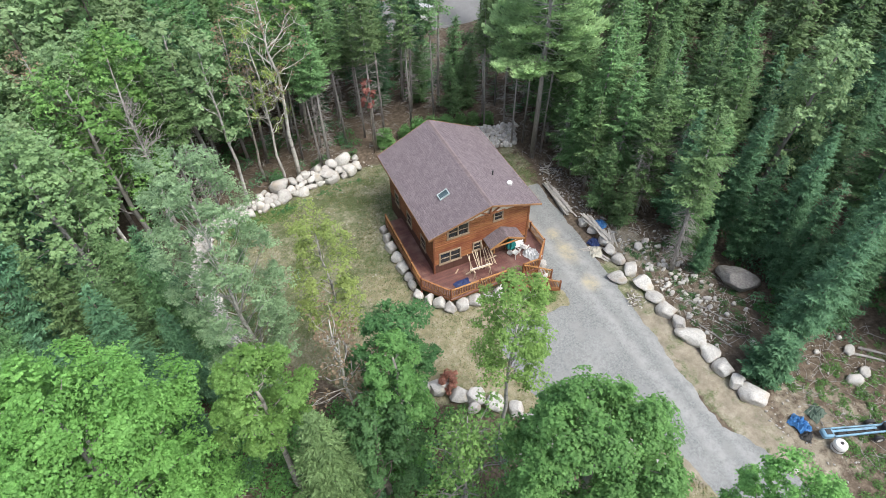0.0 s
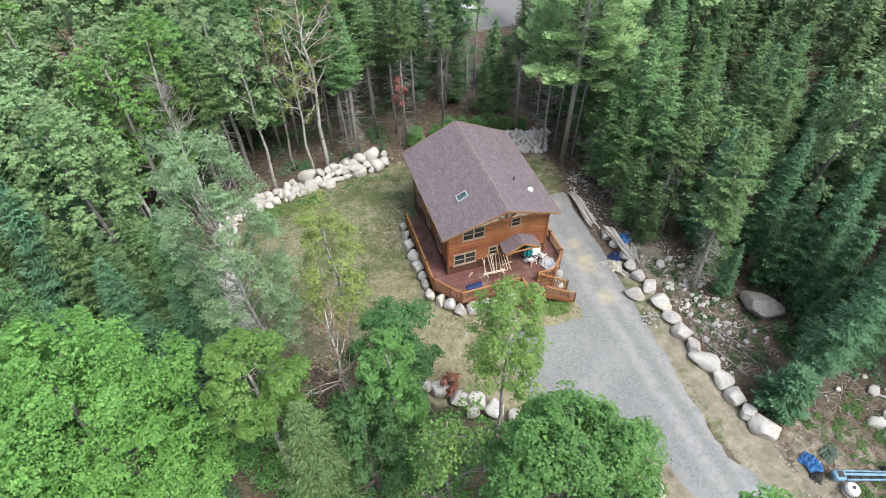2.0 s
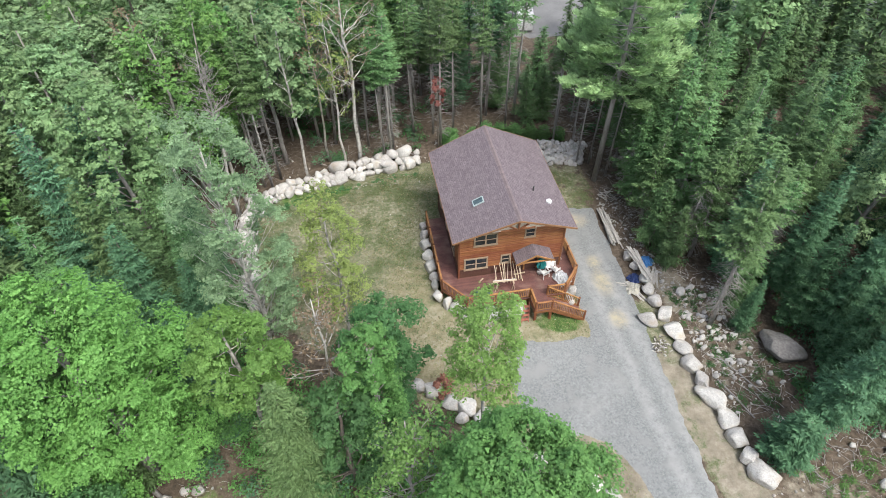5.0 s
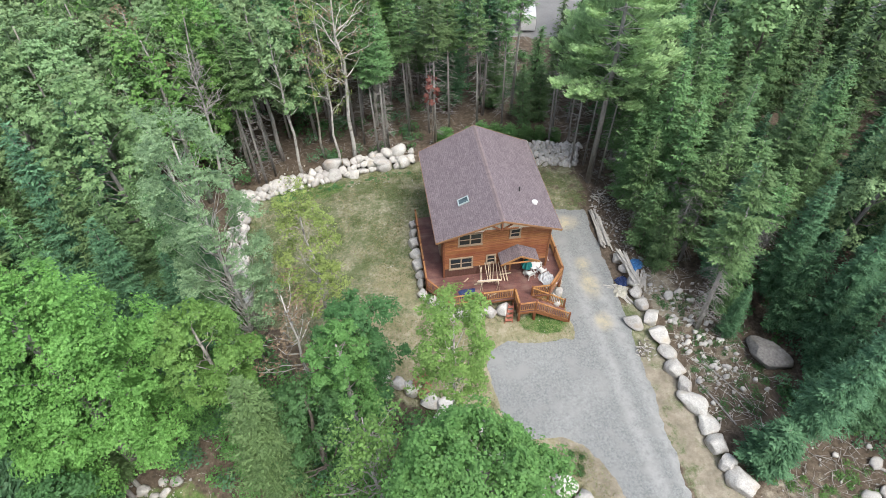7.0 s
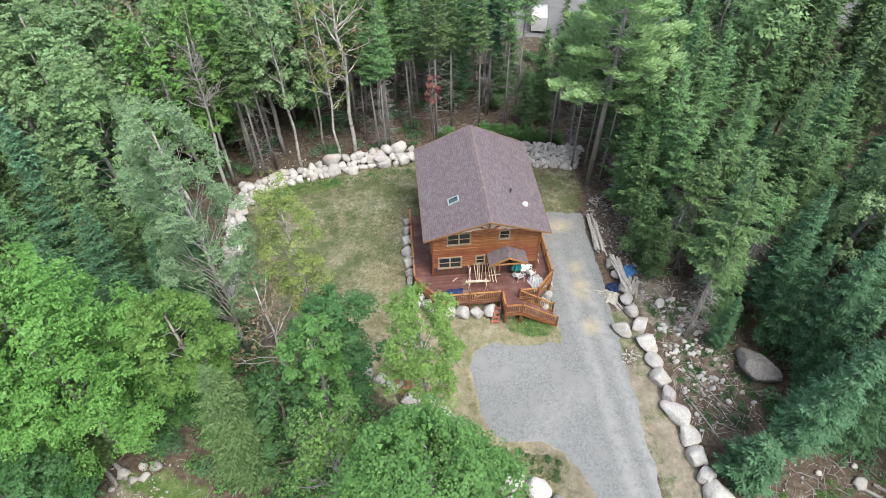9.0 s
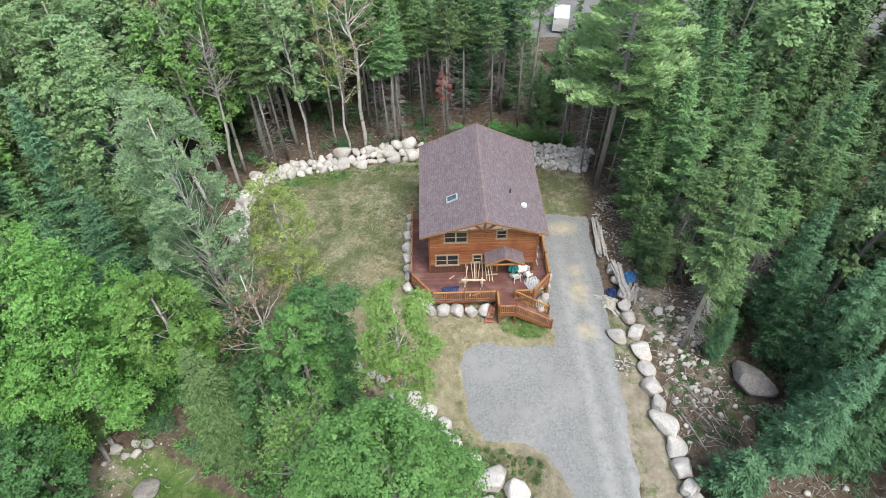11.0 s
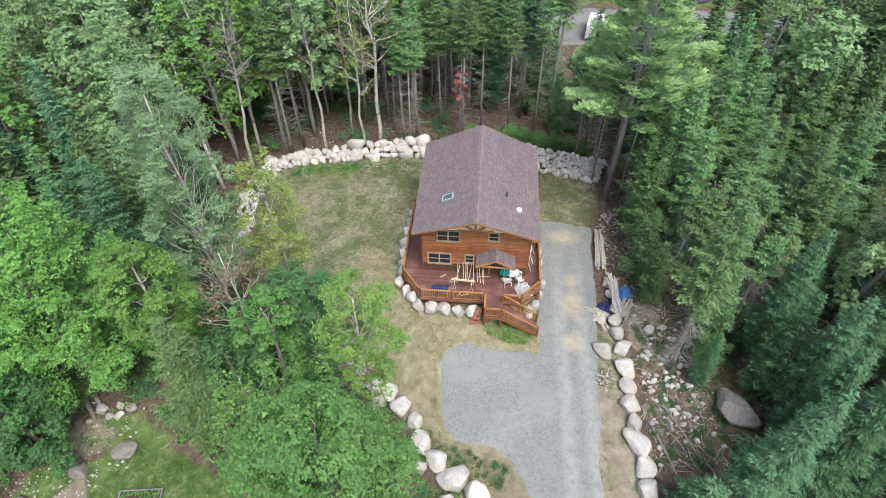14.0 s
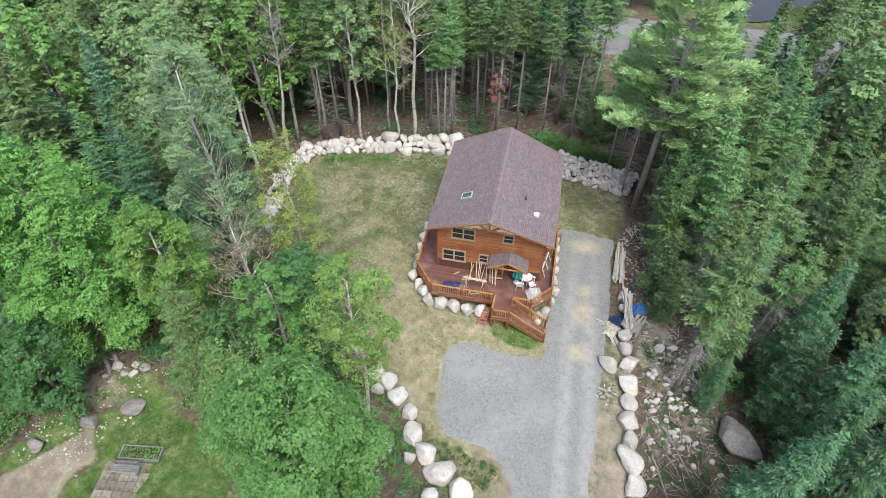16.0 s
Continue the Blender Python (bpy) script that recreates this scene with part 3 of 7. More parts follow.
def conifer(seed, height, radius, base, whorl=0.42, arms=6, droop=0.25, power=0.85, trunk=0.14, twigs=0, lean=(0, 0), card=(0.14, 0.05), ragged=0.3, node=0.125):
    """Trunk (with dead twigs) and crown of a spruce or fir: whorls of branches, each a flat frond of needle twigs."""
    rng = np.random.default_rng(seed)
    wood = Shape()
    at = lambda z: np.array([lean[0] * z / height, lean[1] * z / height, z])
    wood.tube([at(-0.3), at(height * 0.4), at(height * 0.97)], [trunk * 1.15, trunk * 0.75, 0.02], 7).end_stem()
    up = np.array([0, 0, 1.0])
    cs, us, vs = [], [], []
    z = base
    while z < height - 0.1:
        s = (z - base) / (height - base)
        reach = radius * (1 - s) ** power * (0.6 + 0.4 * min(1, s * 5)) + 0.15
        turn = rng.uniform(0, 6.28)
        for k in range(arms if s < 0.85 else 4):
            if rng.random() < ragged * 0.35:
                continue
            az = turn + 6.283 * (k + rng.uniform(-0.35, 0.35)) / arms
            out = np.array([math.cos(az), math.sin(az), 0.0])
            side = np.array([-out[1], out[0], 0.0])
            length = reach * rng.uniform(1 - ragged, 1 + 0.4 * ragged)
            tilt = rng.uniform(-1.3, 0.3) * droop + 0.45 * s
            root = at(z + rng.uniform(-0.15, 0.15))
            m = max(2, int(length / node))
            q = (np.arange(m) + rng.uniform(0.2, 0.9, m)) / m
            q = q[q > 0.2 * (s < 0.85)]
            # Broad inner cards near the stem, added to keep light out of the crown.
            n = max(2, int(length * 5))
            p = root + out * length * rng.uniform(0.05, 0.45, (n, 1)) + side * rng.normal(size=(n, 1)) * 0.12 * length + up * (length * tilt * 0.3 - rng.uniform(0.05, 0.25, (n, 1)))
            cs.append(p)
            us.append(unit(out + rng.normal(size=(n, 3)) * 0.4) * 0.2)
            vs.append(unit(side + up * rng.normal(size=(n, 1)) * 0.8) * 0.11)
            for sgn in (-1, 1):
                lt = 0.12 + (0.1 + 0.34 * length) * (1 - q) * rng.uniform(0.6, 1.2, len(q))
                n = np.maximum(1, (lt / 0.12).astype(int))
                a = np.repeat(np.arange(len(q)), n)
                f = (np.arange(len(a)) - np.repeat(np.cumsum(n) - n, n) + rng.uniform(0.1, 0.9, len(a))) / n[a]
                qq, ll = q[a][:, None], (lt[a] * f)[:, None]
                d = unit(out * rng.uniform(0.55, 1.1, (len(a), 1)) + side * sgn * rng.uniform(0.3, 1.0, (len(a), 1)) + up * rng.uniform(-0.45, 0.3, (len(a), 1)))
                p = root + out * length * qq + (out * 0.6 + side * sgn * 0.8) * ll + up * (length * (tilt * qq + 0.16 * qq * qq) - 0.25 * ll)
                size = card[0] * rng.uniform(0.7, 1.3, (len(a), 1))
                across = unit(np.cross(d, up + rng.normal(size=(len(a), 3)) * 0.45))
                cs.append(p + d * size * 0.5)
                us.append(d * size)
                vs.append(across * card[1] * rng.uniform(0.8, 1.5, (len(a), 1)))
        z += whorl * rng.uniform(0.7, 1.3) * (1 - 0.35 * s)
    for i in range(twigs):
        z = rng.uniform(height * 0.1, base + (height - base) * 0.3)
        az = rng.uniform(0, 6.28)
        length = min(1.5, radius) * rng.uniform(0.4, 0.95)
        a = at(z)
        e = a + np.array([math.cos(az) * length, math.sin(az) * length, -length * rng.uniform(-0.1, 0.5)])
        wood.tube([a, (a + e) / 2 + np.array([0, 0, 0.08]), e], [0.022, 0.015, 0.006], 3, False)
        q = a + (e - a) * rng.uniform(0.4, 0.8)
        w = q + np.array([math.cos(az + rng.uniform(-1, 1)), math.sin(az + rng.uniform(-1, 1)), -0.2]) * length * 0.3
        wood.tube([q, w], [0.011, 0.004], 3, False)
    return wood, cards(np.concatenate(cs), np.concatenate(us), np.concatenate(vs))


def white_pine(seed, height, radius, base, trunk=0.24):
    """Tall pine whose long uneven limbs carry flat plumes of soft needles, with gaps between the tiers."""
    rng = np.random.default_rng(seed)
    wood = Shape()
    wood.tube([(0, 0, -0.3), (0.1, 0, height * 0.5), (0, 0.1, height * 0.98)], [trunk * 1.15, trunk * 0.75, 0.04], 8).end_stem()
    up = np.array([0, 0, 1.0])
    cs, us, vs = [], [], []
    z = base
    while z < height - 0.3:
        s = (z - base) / (height - base)
        reach = radius * (1 - s) ** 0.75 * (0.7 + 0.3 * min(1, 5 * s)) + 0.3
        turn = rng.uniform(0, 6.28)
        count = 8 if s < 0.85 else 5
        for k in range(count):
            az = turn + 6.283 * (k + rng.uniform(-0.35, 0.35)) / count
            out = np.array([math.cos(az), math.sin(az), 0])
            side = np.array([-out[1], out[0], 0])
            length = reach * rng.uniform(0.55, 1.15)
            a = np.array([0, 0, z + rng.uniform(-0.35, 0.35)])
            dip = rng.uniform(-0.2, 0.1)
            bend = lambda q: a + out * length * q + up * length * (dip * q + 0.2 * q * q)
            wood.tube([a, bend(0.5), bend(0.9)], [0.05, 0.03, 0.01], 4, False)
            for sub in range(max(5, int(length * 4.6))):
                q0 = 0.25 + 0.75 * rng.uniform(0, 1) ** 0.7
                sgn = rng.choice((-1, 1))
                far = rng.uniform(0.15, 0.34) * length * (1.25 - q0) + 0.25
                base_p = bend(q0)
                way = unit(out * 0.8 + side * sgn * rng.uniform(0.3, 1.0) + up * rng.uniform(0.0, 0.25))
                n = 60
                q = rng.uniform(0.05, 1, (n, 1))
                across = unit(np.cross(way, up))
                p = base_p + way * far * 1.5 * q + across * rng.normal(size=(n, 1)) * 0.13 + up * (rng.uniform(-0.03, 0.12, (n, 1)) + 0.1 * q)
                d = unit(way * 0.7 + across * rng.normal(size=(n, 1)) * 0.6 + up * rng.uniform(0.1, 0.8, (n, 1)))
                cs.append(p + d * 0.08)
                us.append(d * 0.15 * rng.uniform(0.7, 1.3, (n, 1)))
                vs.append(unit(np.cross(d, up + rng.normal(size=(n, 3)) * 0.35)) * 0.065)
        z += rng.uniform(0.9, 1.4)
    return wood, cards(np.concatenate(cs), np.concatenate(us), np.concatenate(vs))


class Kind:
    """One built tree, of which copies are set out."""

    def __init__(self, name, built, bark, leaf, label, category="tree"):
        self.name, self.label, self.category, self.leaf = name, label, category, leaf
        self.wood_shape, (self.cv, self.cq) = built
        stem, limbs = self.wood_shape.halves()
        self.wood = stem.mesh("trunk", True)
        self.wood.materials.append(M[bark])
        self.limbs = None
        if limbs.v:
            self.limbs = limbs.mesh("branchwork", True)
            self.limbs.materials.append(M[bark])
        self.crown = None
        if self.cv is not None:
            self.crown = fast_mesh("crown", self.cv, self.cq)
            self.crown.materials.append(M[leaf])

    def plant(self, x, y, turn=0.0, size=1.0, group="", tall=1.0, label="", tilt=(0, 0), sink=0.0):
        m = pose(x, y, gz(x, y) - sink, tilt[0], tilt[1], turn)
        root = thing(self.name, m, label or self.label, self.category, group)
        root.scale = (size, size, size * tall)
        a = new("trunk", self.wood)
        a.parent = root
        if self.limbs:
            c = new("branchwork", self.limbs)
            c.parent = root
            tagged(c, kind="stuff")
        if self.crown:
            b = new("crown", self.crown)
            b.parent = root
        return root


def leafless(built):
    return built[0], (None, None)


def sparse_leaves(seed, built, per, size, spread):
    """A bare tree with few leaves left round its limb ends."""
    rng = np.random.default_rng(seed)
    wood, ends = built
    return wood, puffs_to_leaves(rng, ends, np.full(len(ends), spread), per, size)


SPRUCE = [
    Kind("spruce", conifer(11, 17, 2.9, 3.6, twigs=24), "grey_bark", "spruce_needle", "tall green spruce with drooping sprays"),
    Kind("spruce", conifer(12, 15, 2.5, 2.5, twigs=20, ragged=0.5), "brown_bark", "olive_needle", "ragged olive green spruce with uneven branches"),
    Kind("spruce", conifer(13, 17, 2.7, 5.5, twigs=50, ragged=0.45), "grey_bark", "olive_needle", "tall spruce with bare grey lower branches"),
    Kind("fir", conifer(14, 13, 2.3, 0.8, arms=7), "brown_bark", "fir_needle", "dark green fir with low branches"),
    Kind("fir", conifer(15, 16, 2.5, 2.0, twigs=14), "brown_bark", "fir_needle", "tall dark green fir in the woods"),
    Kind("spruce", conifer(16, 15, 2.6, 2.2, twigs=30, ragged=0.5, droop=0.45), "grey_bark", "spruce_needle", "light green spruce with hanging branches"),
]
BARE = [
    Kind("spruce", conifer(21, 18, 2.0, 10.5, twigs=110, trunk=0.14, ragged=0.45), "grey_bark", "olive_needle", "slender spruce with a bare twiggy grey trunk"),
    Kind("spruce", conifer(22, 16, 1.7, 9.5, twigs=100, trunk=0.12, ragged=0.5), "dead_wood", "olive_needle", "thin spruce with a long bare trunk"),
    Kind("fir", conifer(23, 17, 2.0, 8.0, twigs=100, trunk=0.14), "grey_bark", "fir_needle", "dark fir with a bare lower trunk"),
]
BROAD = [
    Kind("maple", broadleaf(31, 16, 3.4, 5.0, 46, 15, 17, 0.195), "grey_bark", "wood_leaf", "green maple with a full crown"),
    Kind("maple", broadleaf(32, 15, 2.9, 5.5, 42, 15, 16, 0.19), "grey_bark", "soft_leaf", "soft green maple with an uneven crown"),
    Kind("birch", broadleaf(33, 17, 2.3, 6.5, 38, 14, 15, 0.17, trunk=0.12), "pale_bark", "birch_leaf", "pale-trunked birch with light green leaves"),
    Kind("aspen", broadleaf(34, 17, 2.7, 5.0, 44, 15, 15, 0.17, trunk=0.13, upright=0.4, limbs=24), "pale_bark", "soft_leaf", "tall grey-green aspen with pale limbs"),
    Kind("maple", broadleaf(35, 13, 2.7, 3.0, 38, 15, 16, 0.19), "brown_bark", "dark_leaf", "dark green broadleaf tree in the woods"),
    Kind("maple", broadleaf(36, 16, 3.0, 5.0, 38, 13, 13, 0.18, limbs=26), "grey_bark", "birch_leaf", "thin-crowned maple with yellowing green leaves"),
]
DEAD = [
    Kind("dead_tree", leafless(bare_tree(41, 15, 2.4, 7.5, 18)), "dead_wood", None, "bleached dead tree without leaves", "dead tree"),
    Kind("dead_tree", leafless(bare_tree(42, 13, 1.8, 5.0, 24, trunk=0.1)), "dead_wood", None, "grey dead tree with many bare twigs", "dead tree"),
]


# ---- single trees round the clearing ----
def one(name, built, bark, leaf, label, x, y, turn=0, category="tree", **more):
    return Kind(name, built, bark, leaf, label, category).plant(x, y, turn, **more)


one("maple", broadleaf(51, 17.4, 4.6, 3.6, 96, 28, 34, 0.12, limbs=24, trunk=0.24, lobe=0.25), "grey_bark", "maple_leaf", "large bright green maple with a dense wide crown", -20.6, -10.6)
one("maple", broadleaf(52, 14.6, 2.3, 8.2, 26, 26, 28, 0.12, limbs=16, lobe=0.33), "pale_bark", "maple_leaf", "small bright green maple with a loose crown", -13.4, -10.8)
one("maple", broadleaf(53, 16.6, 3.5, 8.0, 84, 27, 28, 0.118, limbs=26, trunk=0.22, lobe=0.25), "grey_bark", "green_leaf", "broad green maple with a round crown", -1.5, -20.0)
one("aspen", broadleaf(54, 20.5, 3.4, 4.6, 124, 16, 22, 0.092, limbs=100, trunk=0.1, upright=0.9, droop=0.1, lobe=0.22), "white_bark", "aspen_leaf", "tall feathery grey-green aspen with pale limbs", -13.3, -4.4)
one("birch", broadleaf(55, 15, 2.0, 6.0, 34, 16, 14, 0.11, limbs=22, trunk=0.1, lobe=0.34), "pale_bark", "yellow_leaf", "yellow-green birch with thin pale stems", -8.4, -4.6)
one("birch", broadleaf(56, 16.4, 2.1, 9.0, 34, 16, 18, 0.115, limbs=28, trunk=0.1, lobe=0.32), "white_bark", "light_birch_leaf", "slender white-trunked birch with light green leaves", -1.4, -13.2)
one("maple", broadleaf(57, 11.6, 2.5, 2.5, 42, 20, 20, 0.135, limbs=10), "brown_bark", "dark_leaf", "dark green young maple beside the lawn", -6.3, -9.0)
one("maple", broadleaf(68, 12.4, 1.9, 5.0, 28, 18, 20, 0.135, limbs=14), "grey_bark", "green_leaf", "young green maple beside the lawn", -7.0, -11.4)
one("maple", broadleaf(77, 10.5, 2.2, 2.0, 34, 18, 19, 0.135, limbs=10), "brown_bark", "dark_leaf", "dark young broadleaf tree above the garden", -8.8, -13.2)
one("alder", sparse_leaves(58, bare_tree(58, 14.0, 2.0, 6.0, 34, trunk=0.12), 15, 0.14, 0.45), "dead_wood", "birch_leaf", "half-dead alder with pale bare twigs", -5.7, -16.9)
one("ash", sparse_leaves(69, bare_tree(69, 13.5, 2.0, 6.5, 20, trunk=0.11), 9, 0.14, 0.45), "white_bark", "russet_leaf", "half-dead ash with white branches and russet leaves", -9.3, -9.6)
one("spruce", conifer(59, 12.6, 2.9, 1.6, whorl=0.36, arms=7, node=0.11, card=(0.11, 0.042)), "brown_bark", "hemlock_needle", "broad olive-green spruce under the maples", -11.4, -13.2)
one("maple", broadleaf(70, 8.2, 2.5, 1.5, 48, 20, 20, 0.135, limbs=10), "brown_bark", "dark_leaf", "dense dark green broadleaf tree beside the garden", -22.0, -15.4)
one("maple", broadleaf(71, 17.3, 1.9, 9.0, 40, 20, 26, 0.1, limbs=10), "grey_bark", "birch_leaf", "tall narrow yellow-green tree beside the driveway", 2.6, -24.8)
one("spruce", conifer(60, 14.4, 2.7, 6.6, whorl=0.42, twigs=260, lean=(0.9, 1.8), ragged=0.45, trunk=0.17), "dead_wood", "olive_needle", "leaning spruce with many bare pale branches", 17.8, -6.0)
one("hemlock", conifer(76, 6.4, 2.9, 0.3, whorl=0.3, arms=8, ragged=0.45, droop=0.4, node=0.15), "brown_bark", "hemlock_needle", "low spreading olive hemlock under the large maple", -22.2, -10.9)
one("white_pine", white_pine(61, 23.0, 5.3, 9.8, 0.24), "grey_bark", "pine_needle", "tall white pine with soft light green tiers", 15.1, 11.2)
one("spruce", conifer(62, 4.6, 2.0, 0.2, whorl=0.22, arms=8, node=0.13, card=(0.15, 0.06), power=0.6), "brown_bark", "fir_needle", "young dense blue-green spruce beside the boulders", 17.3, -16.2)
one("ash", sparse_leaves(63, bare_tree(63, 18.5, 3.0, 8.5, 26, trunk=0.17), 4, 0.16, 0.35), "white_bark", "russet_leaf", "tall nearly bare ash with a forked pale trunk", -6.1, 17.2)
one("birch", broadleaf(64, 16.5, 1.7, 7.6, 26, 14, 12, 0.19, trunk=0.11, limbs=18), "white_bark", "soft_leaf", "thin birch with a white trunk and a narrow crown", -11.0, 15.6)
one("dead_tree", leafless(bare_tree(65, 15.0, 2.0, 9.0, 52, trunk=0.14, lean=(0.5, 1.4))), "dead_wood", None, "bleached dead tree with forked bare branches", -17.0, 11.8, category="dead tree")
one("birch", sparse_leaves(78, bare_tree(78, 13.5, 2.0, 8.0, 16, trunk=0.15, lean=(-3.2, 3.6)), 14, 0.18, 0.5), "white_bark", "green_leaf", "leaning pale-trunked birch with sparse leaves", -19.2, 9.6)
one("dead_tree", leafless(bare_tree(72, 12.0, 2.2, 6.0, 18, trunk=0.12, lean=(2.2, -1.0))), "dead_wood", None, "leaning dead tree with white bare branches", -25.5, 7.2, category="dead tree")
one("birch", sparse_leaves(66, bare_tree(66, 16.0, 2.0, 6.0, 24, trunk=0.1), 12, 0.16, 0.45), "white_bark", "yellow_leaf", "thin birch with sparse yellowing leaves", -7.5, 16.6)
one("ash", sparse_leaves(73, bare_tree(73, 15.5, 2.2, 8.0, 20, trunk=0.1), 6, 0.17, 0.45), "pale_bark", "russet_leaf", "thin ash with withered russet leaves", -9.0, 18.6)
one("maple", sparse_leaves(79, bare_tree(79, 15.5, 2.6, 9.0, 26, trunk=0.12), 8, 0.2, 0.5), "dead_wood", "russet_leaf", "grey-brown maple with withered leaves", -22.1, 19.1)
one("spruce", conifer(67, 17, 1.7, 10.0, twigs=130, trunk=0.13), "dead_wood", "olive_needle", "thin grey spruce with bare dead branches", 1.9, 18.6)
one("red_bush", broadleaf(74, 8.2, 0.8, 5.2, 10, 10, 9, 0.17, limbs=6, trunk=0.05), "brown_bark", "red_leaf", "red-leaved creeper climbing a thin stem", 1.6, 18.3, category="bush")
one("red_bush", broadleaf(75, 1.5, 0.8, 0.1, 12, 12, 9, 0.12, limbs=5, trunk=0.03), "brown_bark", "red_leaf", "low red-leaved bush among the boulders", -2.6, -8.1, category="bush")


# spruces crowding the edge of the driveway clearing
EDGE = [
    Kind("spruce", conifer(91, 13.5, 2.5, 1.6, twigs=60, ragged=0.5, whorl=0.42), "grey_bark", "olive_needle", "olive green spruce with feathery sprays beside the driveway"),
    Kind("spruce", conifer(92, 11.5, 2.2, 2.4, twigs=90, ragged=0.55, droop=0.4, whorl=0.42), "dead_wood", "olive_needle", "ragged olive spruce with dead grey twigs beside the driveway"),
    Kind("fir", conifer(93, 8.0, 1.9, 0.5, twigs=10, ragged=0.45, whorl=0.36), "brown_bark", "spruce_needle", "young light green fir at the edge of the woods"),
]
for i, (x, y, k, size) in enumerate(((17.0, 7.4, 0, 0.75), (16.9, 5.0, 1, 0.85), (16.6, 2.2, 2, 0.9), (18.6, 7.2, 0, 1.1), (18.9, 3.6, 1, 1.15), (17.2, 0.3, 2, 0.8), (17.6, 12.6, 1, 1.0), (18.0, 10.2, 0, 0.9), (19.4, 0.6, 1, 1.0))):
    EDGE[k].plant(x, y, 70 * i, size, "spruces along the driveway edge", tilt=(2 * (i % 3) - 2, 1.5 * (i % 4) - 2))
STEM = [Kind("spruce", conifer(94 + i, 15 + i, 1.4, 9.5, twigs=100, trunk=0.1, ragged=0.5), "grey_bark", "olive_needle", "slender spruce with dead twigs along its grey stem") for i in range(2)]
for i, (x, y) in enumerate(((14.2, 13.7), (15.4, 13.6), (14.3, 15.6), (16.3, 11.6), (12.9, 17.0), (6.3, 20.2), (9.0, 20.8), (-0.2, 23.6))):
    STEM[i % 2].plant(x, y, 50 * i, 0.9 + 0.02 * i, "slender stems behind the house", tilt=(2 - i % 4, i % 3 - 1))
for i, (x, y) in enumerate(((-3.7, 17.9), (-2.7, 19.2), (-3.1, 17.4), (-14.3, 15.2), (-15.1, 15.8), (-13.6, 16.6))):
    BARE[1].plant(x, y, 75 * i, 0.86 + 0.03 * i, "thin stems behind the rock wall", tilt=(i % 3 - 1, i % 4 - 2))

TWIGGY = Kind("spruce", conifer(97, 12, 1.8, 8.4, twigs=230, trunk=0.13, ragged=0.55), "dead_wood", "olive_needle", "thin spruce with many dead grey branches below a small crown")
for i, (x, y) in enumerate(((21.9, -3.0), (23.4, -1.8), (19.8, 5.6), (20.6, 2.2), (18.4, 1.2), (16.6, 8.9), (22.8, 1.0))):
    TWIGGY.plant(x, y, 81 * i, 0.86 + 0.05 * (i % 4), "dead-branched spruces in the eastern woods", tilt=(2 * (i % 3) - 2, 3 - i % 4))

# trees that stand out at the edge of the woods: east of the drive, then west of the lawn
for i, (x, y, kind, height) in enumerate(((21.2, 8.8, SPRUCE[2], 15.5), (22.4, 4.0, SPRUCE[5], 14), (27, 4.7, SPRUCE[1], 13), (29.2, 12.2, SPRUCE[0], 14), (31.2, 9.3, SPRUCE[1], 13), (31.1, 3.5, SPRUCE[5], 12), (24.0, 11.4, SPRUCE[2], 14.5), (20.6, 12.6, SPRUCE[1], 13.5), (17.6, 8.6, EDGE[0], 13.6), (24.2, -10.6, SPRUCE[3], 10.4), (21.0, -1.6, SPRUCE[3], 11), (23.6, -4.4, SPRUCE[4], 12.5), (25.6, -0.4, SPRUCE[2], 13), (25.8, -14.6, SPRUCE[3], 8.5), (27.2, -7.4, SPRUCE[4], 12), (20.2, -4.6, EDGE[2], 7), (19.5, -6.9, SPRUCE[3], 5.5), (23.1, -7.0, SPRUCE[3], 10), (22.9, -12.2, SPRUCE[3], 6.5), (25.2, -12.4, SPRUCE[4], 9.5), (21.4, -13.4, SPRUCE[3], 4), (24.2, 7.6, SPRUCE[1], 13), (30, 23, BROAD[0], 14.5))):
    tall = max(v[2] for v in kind.wood_shape.v)
    kind.plant(x, y, 67 * i, height / tall, "trees at the edge of the eastern woods", tilt=(i % 3 - 1, i % 5 - 2))
for i, (x, y, kind, height) in enumerate(((-21.0, 4.4, BROAD[0], 17), (-24.9, 17.5, BROAD[3], 17.5), (-26.3, 10.5, BROAD[1], 16.5), (-19.2, 13.6, BROAD[5], 16.5), (-21.8, 0.3, SPRUCE[1], 13.5), (-25.3, -0.9, SPRUCE[5], 12.5), (-19.3, 1.6, SPRUCE[1], 12), (-27.6, 4.7, SPRUCE[5], 11.5), (-24.2, 3.6, SPRUCE[3], 11.5), (-22.4, -3.6, SPRUCE[4], 11.5), (-17.6, -2.4, SPRUCE[3], 9.5), (-27.5, -4.4, SPRUCE[1], 12.5), (-31.6, 4.6, BROAD[0], 14.5), (-17.8, -7.0, SPRUCE[3], 8.5), (-28.6, 14.8, BROAD[3], 17), (-22.6, 9.0, BROAD[1], 15.5), (-16.0, 17.6, BROAD[2], 16.5), (-13.0, 19.0, BROAD[1], 16))):
    tall = max(v[2] for v in kind.wood_shape.v)
    kind.plant(x, y, 53 * i, height / tall, "trees at the edge of the western woods", tilt=(i % 3 - 1, i % 5 - 2))


